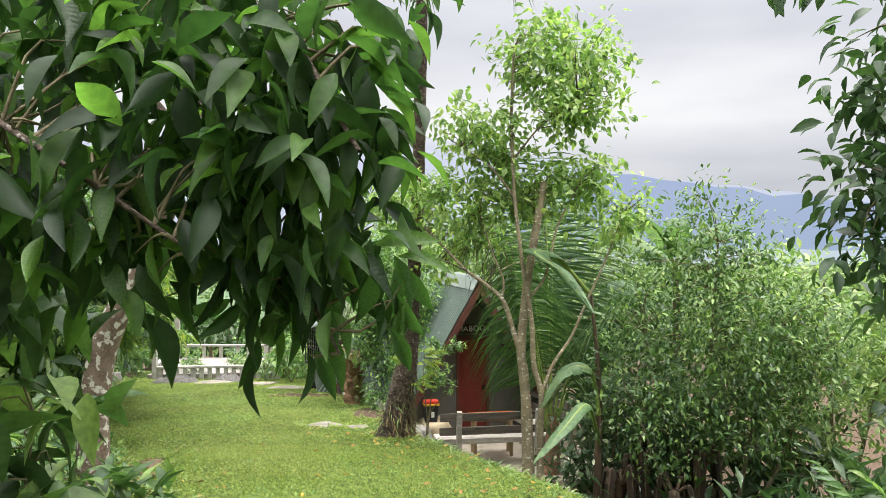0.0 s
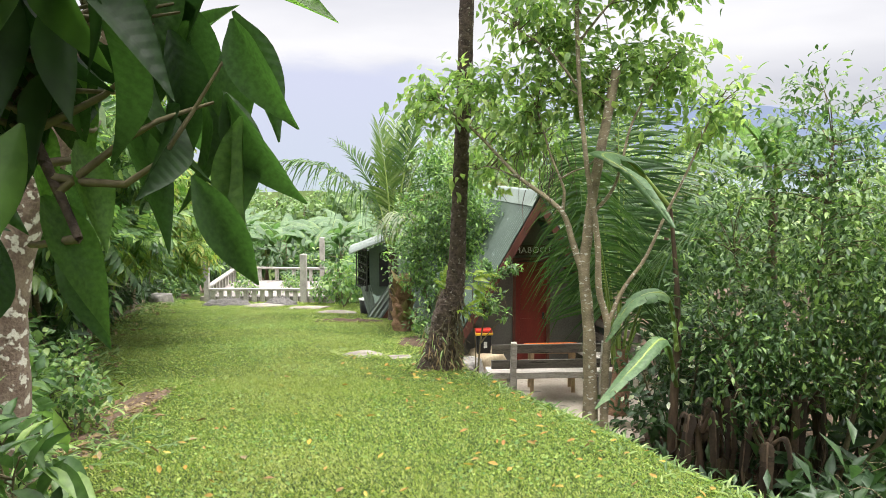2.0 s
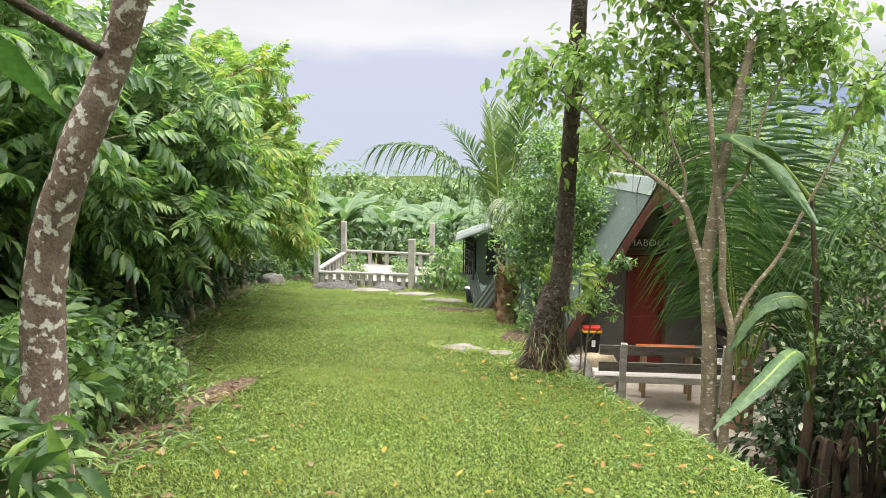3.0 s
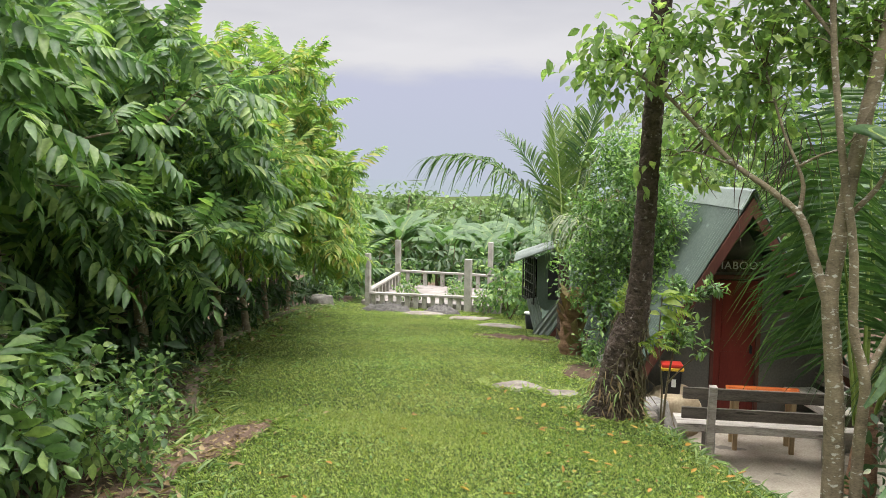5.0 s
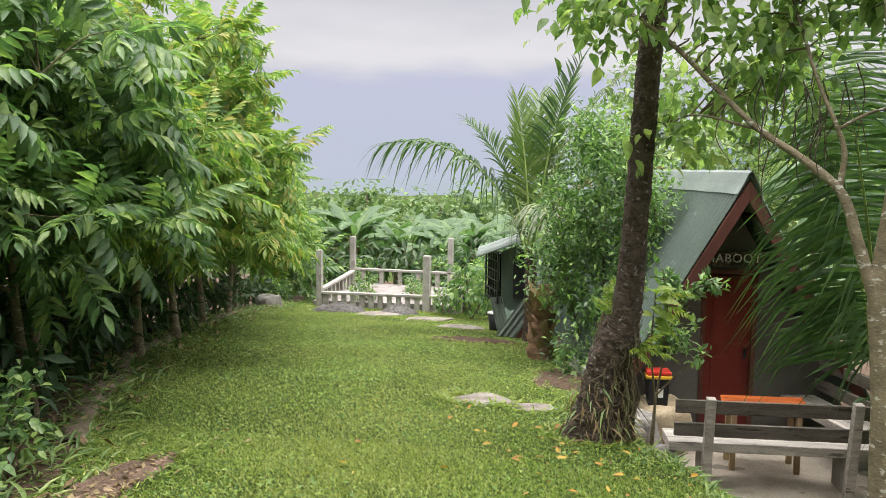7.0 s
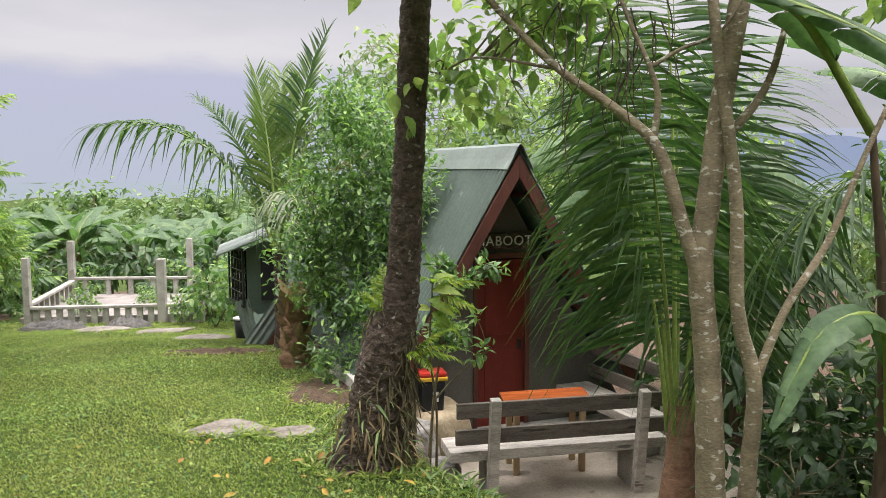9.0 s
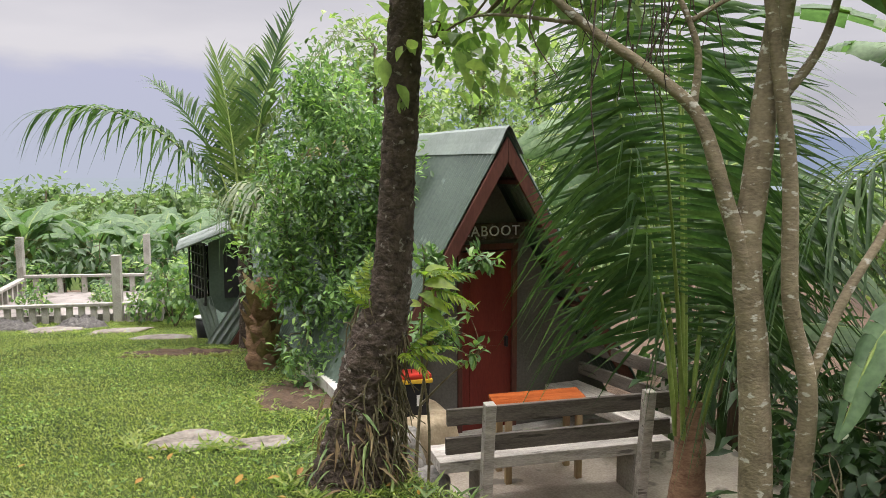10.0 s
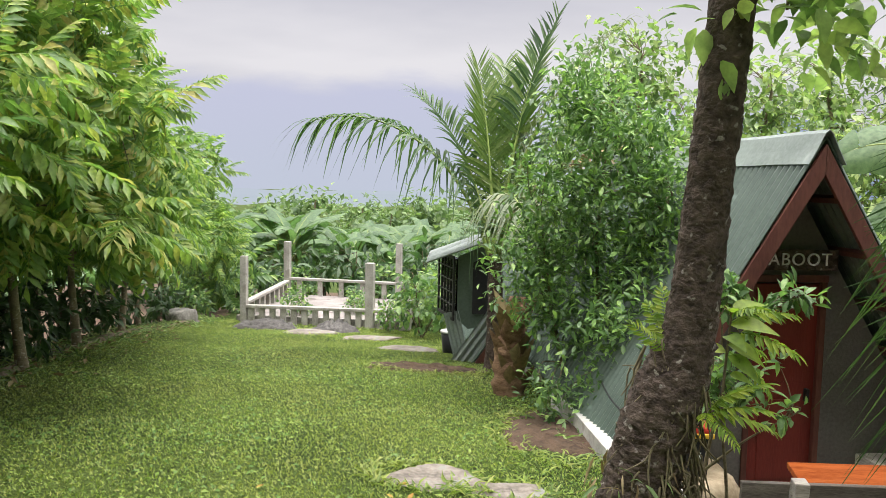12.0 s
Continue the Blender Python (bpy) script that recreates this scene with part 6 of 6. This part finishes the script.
# the dark bush with white bracts
bract = tree("bush", (2.3, 11.3, -2.6), [([(0, 0, 0), (0.1, 0, 0.8), (0.2, -0.1, 1.6)], 0.03, 0.008), ([(0, 0, 0), (-0.3, -0.1, 0.7), (-0.5, -0.3, 1.3)], 0.025, 0.008), ([(0, 0, 0), (0.5, -0.1, 0.7), (0.9, -0.3, 1.5)], 0.025, 0.008)],
             [((0.1, -0.2, 1.3), (0.9, 0.6, 0.7)), ((-0.4, -0.3, 0.8), (0.5, 0.5, 0.5)), ((0.8, -0.2, 1.0), (0.6, 0.5, 0.7))], 190, 7, leaf_template(3, 0.45, 0.2, 0.3), 0.13, LEAF_DARK, BARK_TWIG, "dark bush with white bracts among its leaves", "bush", 85, 60, 0.007, spread=0.09, droop=0.2)
rg = np.random.default_rng(86)
pts, outw = blob_points([((0.1, -0.35, 1.2), (0.95, 0.6, 0.75)), ((-0.4, -0.4, 0.7), (0.5, 0.5, 0.5))], 70, rg, 0.2)
keep = outw[:, 1] < 0.2
tagged(child("bract_spray", mesh_of("bract_spray", *scatter(leaf_template(3, 0.6, 0.15, 0.25), pts[keep], outw[keep] * 0.5 + np.array([0, -0.2, -0.6]) + rg.normal(0, 0.4, (keep.sum(), 3)), np.array([0, -0.6, 0.5]) + rg.normal(0, 0.3, (keep.sum(), 3)), rg.uniform(0.06, 0.10, keep.sum())), LEAF_WHITE), bract, "white bracts"), kind="stuff")

# large-leaved plants close to the start
tree("bush", (-2.15, 3.6, -0.6), [([(0, 0, 0), (0.05, 0, 0.8), (0.1, 0.05, 1.7)], 0.02, 0.006), ([(0, 0, 0), (0.25, -0.1, 0.7), (0.35, -0.1, 1.3)], 0.016, 0.005)], [((0.1, 0, 1.35), (0.5, 0.45, 0.55)), ((0.15, 0, 0.7), (0.5, 0.4, 0.4))], 46, 4, leaf_template(5, 0.42, 0.2, 0.45), 0.3, LEAF_RAVINE, BARK_TWIG, "large-leaved bush beside the path", "bush", 87, 30, 0.006, spread=0.06, droop=0.2)
tree("bush", (-1.78, 4.55, -0.68), [([(0, 0, 0), (0.02, 0, 0.3), (0.0, 0.05, 0.6)], 0.012, 0.005)], [((0, 0, 0.55), (0.25, 0.25, 0.22))], 16, 4, leaf_template(4, 0.36, 0.2, 0.4), 0.2, LEAF_RAVINE, BARK_TWIG, "small broad-leaved plant at the lawn's edge", "bush", 88, 14, 0.005, spread=0.04, droop=-0.1)
tree("bush", (-2.2, 5.1, -0.75), [([(0, 0, 0), (0.02, 0, 0.3), (0.0, 0.05, 0.6)], 0.012, 0.005)], [((0, 0, 0.55), (0.32, 0.3, 0.3))], 22, 4, leaf_template(4, 0.38, 0.2, 0.4), 0.19, LEAF_RAVINE, BARK_TWIG, "small broad-leaved plant under the leaning tree", "bush", 89, 14, 0.005, spread=0.05, droop=-0.1)

# the large shrub beside the ravine
tree("shrub", (3.6, 10.6, -3.0), [([(0, 0, 0), (0.05, 0, 1.2), (0.0, 0.1, 2.6), (0.1, 0.1, 4.4)], 0.05, 0.015), ([(0.2, 0, 0), (0.5, 0.1, 1.5), (0.9, 0.2, 3.2)], 0.045, 0.012), ([(-0.2, 0, 0), (-0.45, 0, 1.4), (-0.9, 0.1, 3.2)], 0.045, 0.012), ([(0.1, 0.2, 0), (0.9, 0.2, 1.2), (1.5, 0.2, 2.8)], 0.05, 0.012), ([(-0.1, -0.1, 0), (-0.7, -0.3, 1.2), (-1.1, -0.3, 2.3)], 0.04, 0.01)],
     [((0, 0, 3.3), (1.5, 1.1, 1.2)), ((0.0, 0.1, 4.4), (0.9, 0.8, 0.75)), ((-0.8, -0.2, 2.4), (0.95, 0.9, 1.0)), ((0.95, 0, 2.9), (0.95, 0.9, 1.1)), ((0.2, -0.3, 2.2), (1.2, 0.7, 0.6))],
     1050, 12, leaf_template(3, 0.44, 0.2, 0.25), 0.086, LEAF_RAVINE, BARK_TWIG, "tall dense shrub with small glossy leaves beside the ravine", "shrub", 81, 160, 0.009, spread=0.12, droop=0.1, shell=0.42)
tree("shrub", (5.7, 11.8, -3.6), [([(0, 0, 0), (0.1, 0, 1.8), (0.0, 0.1, 4.4)], 0.06, 0.015), ([(0.1, 0, 0), (0.6, 0.1, 1.9), (1.1, 0.2, 3.8)], 0.05, 0.012), ([(-0.1, 0, 0), (-0.6, 0.1, 1.9), (-1.1, 0.2, 3.5)], 0.05, 0.012)],
     [((0, 0, 3.9), (1.7, 1.3, 1.0)), ((-1.0, 0, 3.2), (1.0, 1.0, 1.0)), ((1.3, 0, 3.3), (1.2, 1.1, 1.1)), ((0, 0, 2.2), (1.8, 1.0, 1.0))],
     620, 8, leaf_template(2, 0.5, 0.2, 0.3), 0.15, LEAF_SMALL, BARK_TWIG, "tall shrub with pale green leaves behind the ravine", "shrub", 82, 120, 0.009, spread=0.14, droop=0.15, shell=0.45)

# dark-leaved tree on the other side of the path
tree("tree", (4.25, 5.9, -2.3), [([(0, 0, 0), (0.05, 0, 2.0), (-0.05, 0, 3.6), (-0.2, 0, 5.2)], 0.11, 0.03), ([(0, 0, 3.2), (-0.5, -0.2, 3.9), (-1.1, -0.4, 4.2)], 0.04, 0.01), ([(-0.1, 0, 4.2), (-0.9, -0.4, 5.2), (-1.9, -0.7, 5.6)], 0.04, 0.01), ([(0, 0, 3.6), (0.7, 0.2, 4.4), (1.3, 0.3, 5.0)], 0.04, 0.01)],
     [((-0.75, -0.3, 4.0), (0.75, 0.6, 0.7)), ((-1.15, -0.3, 4.1), (0.55, 0.45, 0.6)), ((-0.9, -0.3, 4.8), (0.5, 0.45, 0.5)), ((-0.2, 0, 3.3), (0.8, 0.8, 0.6)), ((-0.1, 0, 5.2), (1.1, 1.0, 0.8)), ((-1.7, -0.7, 5.75), (0.7, 0.5, 0.25)), ((0.9, 0.2, 4.4), (1.1, 0.9, 0.9)), ((0, 0, 2.3), (0.8, 0.7, 0.6))],
     430, 8, leaf_template(4, 0.46, 0.2, 0.35), 0.17, LEAF_DARK, BARK_DARK, "tree with dark drooping leaves beside the path", seed=83, twigs=90, spread=0.13, droop=0.4)

# the shrub in front of the cabin and its neighbours
tree("shrub", (-1.0, 16.4, -2.2), [([(0, 0, 0), (0.05, 0, 0.9), (0.0, 0.1, 2.0), (0.1, 0.1, 3.4)], 0.045, 0.012), ([(0.1, 0, 0), (0.4, -0.1, 1.0), (0.7, -0.2, 2.1)], 0.035, 0.01), ([(-0.1, 0, 0), (-0.4, 0, 1.0), (-0.6, 0.1, 2.2)], 0.035, 0.01), ([(0.1, -0.1, 0.2), (0.6, -0.6, 0.9), (1.05, -0.9, 1.35)], 0.02, 0.006)],
     [((-0.1, 0, 2.5), (0.85, 0.7, 1.0)), ((-0.1, 0, 3.35), (0.5, 0.5, 0.55)), ((-0.55, -0.1, 1.7), (0.6, 0.6, 0.75)), ((0.55, -0.1, 1.9), (0.6, 0.6, 0.75)), ((0.1, -0.2, 1.2), (0.8, 0.5, 0.5)), ((1.1, -0.95, 1.2), (0.35, 0.3, 0.4)), ((0.2, -0.3, 0.8), (0.4, 0.35, 0.5)), ((0.5, -0.75, 0.95), (0.4, 0.3, 0.4)), ((0.5, -0.65, 2.45), (0.45, 0.35, 0.75)), ((0.3, -0.6, 3.0), (0.4, 0.35, 0.5)), ((0.55, -0.85, 1.6), (0.45, 0.3, 0.5)), ((0.2, -1.0, 1.1), (0.5, 0.3, 0.35)), ((0.6, -1.15, 1.3), (0.4, 0.25, 0.4)), ((-0.2, -0.9, 0.6), (0.5, 0.35, 0.4))],
     1350, 10, leaf_template(3, 0.44, 0.2, 0.12, 0.55), 0.09, LEAF_SHRUB, BARK_TWIG, "dense upright shrub with glossy leaves before the cabin", "shrub", 91, 130, 0.008, spread=0.09, droop=-0.15, shell=0.5)
tree("shrub", (-0.28, 13.4, -2.2), [([(0, 0, 0), (0.06, -0.05, 0.8), (0.2, -0.12, 1.5), (0.42, -0.2, 1.88)], 0.016, 0.005), ([(0.05, -0.04, 0.7), (0.25, -0.3, 1.0), (0.46, -0.48, 1.22)], 0.011, 0.004), ([(0.1, -0.08, 1.1), (0.1, -0.15, 1.6), (0.06, -0.2, 2.0)], 0.011, 0.004)],
     [((0.50, -0.22, 1.9), (0.13, 0.12, 0.10)), ((0.30, -0.2, 1.75), (0.16, 0.12, 0.16)), ((0.44, -0.47, 1.24), (0.14, 0.1, 0.08)), ((0.28, -0.3, 1.42), (0.2, 0.15, 0.16)), ((0.10, -0.2, 1.85), (0.16, 0.14, 0.22)), ((0.12, -0.15, 1.3), (0.18, 0.14, 0.2))],
     58, 9, leaf_template(4, 0.42, 0.2, 0.12, 0.58), 0.10, LEAF_SHRUB, BARK_TWIG, "slender shrub with rosettes of glossy leaves by the bin", "shrub", 93, 40, 0.005, spread=0.025, droop=-0.25, shell=0.6)
stub = thing("palm_stump", pose(*on_ground(-1.95, 17.2)), "leaning reddish palm stump wrapped in dry leaf sheaths", "palm stump")
child("trunk", mesh_of("trunk", *tube_arrays(smooth_path([(0, 0, -0.1), (-0.03, 0, 0.5), (0.04, 0, 0.8), (0.05, 0.05, 1.15)], 30), 0.19 - np.linspace(0, 0.09, 30) + 0.012 * np.sin(np.linspace(0, 60, 30)), 16, 0.07), PALM_STUB), stub)
rg = np.random.default_rng(92)
for i in range(24):
    a, z0 = i * 2.4, 0.02 + 0.036 * i
    v, f = scatter(leaf_template(5, 0.5, 0.5, -0.1, 0.3), np.array([[0.15 * math.cos(a), 0.15 * math.sin(a), z0]]), np.array([[0.5 * math.cos(a), 0.5 * math.sin(a), 1.0]]), np.array([[-math.cos(a), -math.sin(a), 0.3]]), np.array([rg.uniform(0.28, 0.46)]))
    child("sheath", mesh_of("sheath", v, f, LEAF_DRY if i % 3 else PALM_STUB), stub)
far_palm = thing("coconut_palm", pose(-2.45, 19.3, -2.4), "young coconut palm with arching fronds before the far cabin", "palm")
child("trunk", mesh_of("trunk", *tube_arrays(smooth_path([(0, 0, 0), (0.02, 0, 0.8), (0.0, 0, 1.7)], 12), np.linspace(0.13, 0.10, 12), 12, 0.06), BARK_DARK), far_palm)
FARP = [(176, 73, 3.8, 92, 1.0, 1.1, LEAF_PALM), (120, 84, 3.0, 25, 0.6, 0.1, LEAF_PALM_PALE), (70, 82, 3.4, 35, 0.7, 0.2, LEAF_PALM_PALE), (20, 78, 3.1, 60, 0.7, 0.4, LEAF_PALM_PALE), (288, 68, 2.5, 135, 0.7, 0.9, LEAF_DULL), (312, 70, 2.8, 120, 0.7, 0.8, LEAF_PALM), (350, 70, 3.2, 95, 0.7, 0.7, LEAF_DRY), (315, 60, 2.4, 130, 0.6, 0.9, LEAF_PALM_PALE), (150, 78, 3.0, 50, 0.7, 0.4, LEAF_PALM), (95, 82, 3.3, 40, 0.75, 0.3, LEAF_PALM_PALE), (45, 86, 3.7, 28, 0.75, 0.3, LEAF_PALM), (15, 84, 3.9, 50, 0.8, 0.8, LEAF_DULL)]
for i, (a, l, ln, cv, lf, dr, mat) in enumerate(FARP):
    frond_parts(far_palm, (0.08 * math.cos(radians(a)), 0.08 * math.sin(radians(a)), 1.6), a, l, ln, cv, lf, mat, dr, 48, 90 + i, 0.026)

# trees behind the cabins
behind = tree("tree", (0, 0, 0), [([(0, 0, -0.5), (0.1, 0, 2.0), (0.0, 0.1, 4.2), (0.2, 0, 6.0)], 0.12, 0.03), ([(0.05, 0, 2.5), (0.8, 0.2, 3.6), (1.5, 0.3, 4.5)], 0.05, 0.012), ([(0.05, 0, 2.8), (-0.8, 0.1, 3.9), (-1.5, 0.2, 4.6)], 0.05, 0.012)],
              [((0, 0, 4.8), (1.9, 1.7, 1.1)), ((1.2, 0, 3.9), (1.2, 1.2, 0.8)), ((-1.2, 0, 4.0), (1.2, 1.2, 0.8)), ((0, 0, 6.0), (1.1, 1.1, 0.7))], 330, 9, leaf_template(2, 0.6, 0.2, 0.3), 0.19, LEAF_SMALL, BARK_PALE, "broad-leaved tree behind the cabin", seed=101, twigs=120, twig_r=0.012, group="trees behind the cabins", spread=0.18, droop=0.3)
behind.matrix_basis = pose(1.2, 20.5, -2.6) @ Matrix.Diagonal((0.72, 0.72, 0.72, 1))
for x, y, s, a in ((4.2, 19.0, 0.74, 60), (6.5, 16.5, 0.72, 120), (3.2, 24.5, 1.0, 200), (8.3, 13.8, 0.7, 260), (9.5, 9.5, 1.1, 20), (8.5, 6.0, 1.0, 150), (-0.5, 23.6, 0.94, 300), (5.5, 3.0, 1.0, 80), (12, 18, 0.9, 0), (13, 12, 0.9, 90)):
    o = copy_thing(behind, pose(x, y, float(ground(x, y)) - 0.1, 0, 0, a))
    o.scale = (s, s, s)

# the grove below the platform
grove = banana(pose(-8.5, 36, float(ground(-8.5, 36))), 11, 1.4, "banana plant in the grove below the platform", 8, "banana grove")
rg = np.random.default_rng(5)
for i in range(64):
    x, y = rg.uniform(-26, 6), 33 + 23 * (i / 64) + rg.uniform(-1, 1)
    o = copy_thing(grove, pose(x, y, float(ground(x, y)), 0, 0, rg.uniform(0, 360)))
    s = 1.25 + 0.055 * (y - 34) + rg.uniform(-0.15, 0.3)
    o.scale = (s, s, s)
wood = tree("tree", (0, 0, 0), [([(0, 0, -1), (0.1, 0, 3), (0.0, 0.1, 6), (0.2, 0, 8)], 0.2, 0.05)], [((0, 0, 6.0), (3.2, 3.0, 2.0)), ((1.6, 0, 5.0), (2, 2, 1.4)), ((-1.6, 0, 5.0), (2, 2, 1.5)), ((0, 0, 7.8), (1.8, 1.8, 1.0))], 190, 7, leaf_template(2, 0.7, 0.2, 0.3), 0.5, LEAF_FAR, BARK_PALE, "broad tree in the far wood", seed=111, twigs=0, group="far wood", spread=0.35, droop=0.2, shell=0.35)
wood.matrix_basis = pose(-16, 62, float(ground(-16, 62)))
for i in range(46):
    x, y = -70 + 120 * ((i * 0.618) % 1.0), 58 + 40 * (i / 46)
    o = copy_thing(wood, pose(x, y, float(ground(x, y)), 0, 0, rg.uniform(0, 360)))
    s = rg.uniform(0.95, 1.35)
    o.scale = (s, s, s)
for i in range(22):
    a = 35 + 290 * i / 22
    x, y = 24 * math.sin(radians(a)), 4 + 22 * math.cos(radians(a))
    o = copy_thing(wood, pose(x, y, float(ground(x, y)) - 1.0, 0, 0, rg.uniform(0, 360)))
    s = rg.uniform(0.8, 1.1)
    o.scale = (s, s, s)
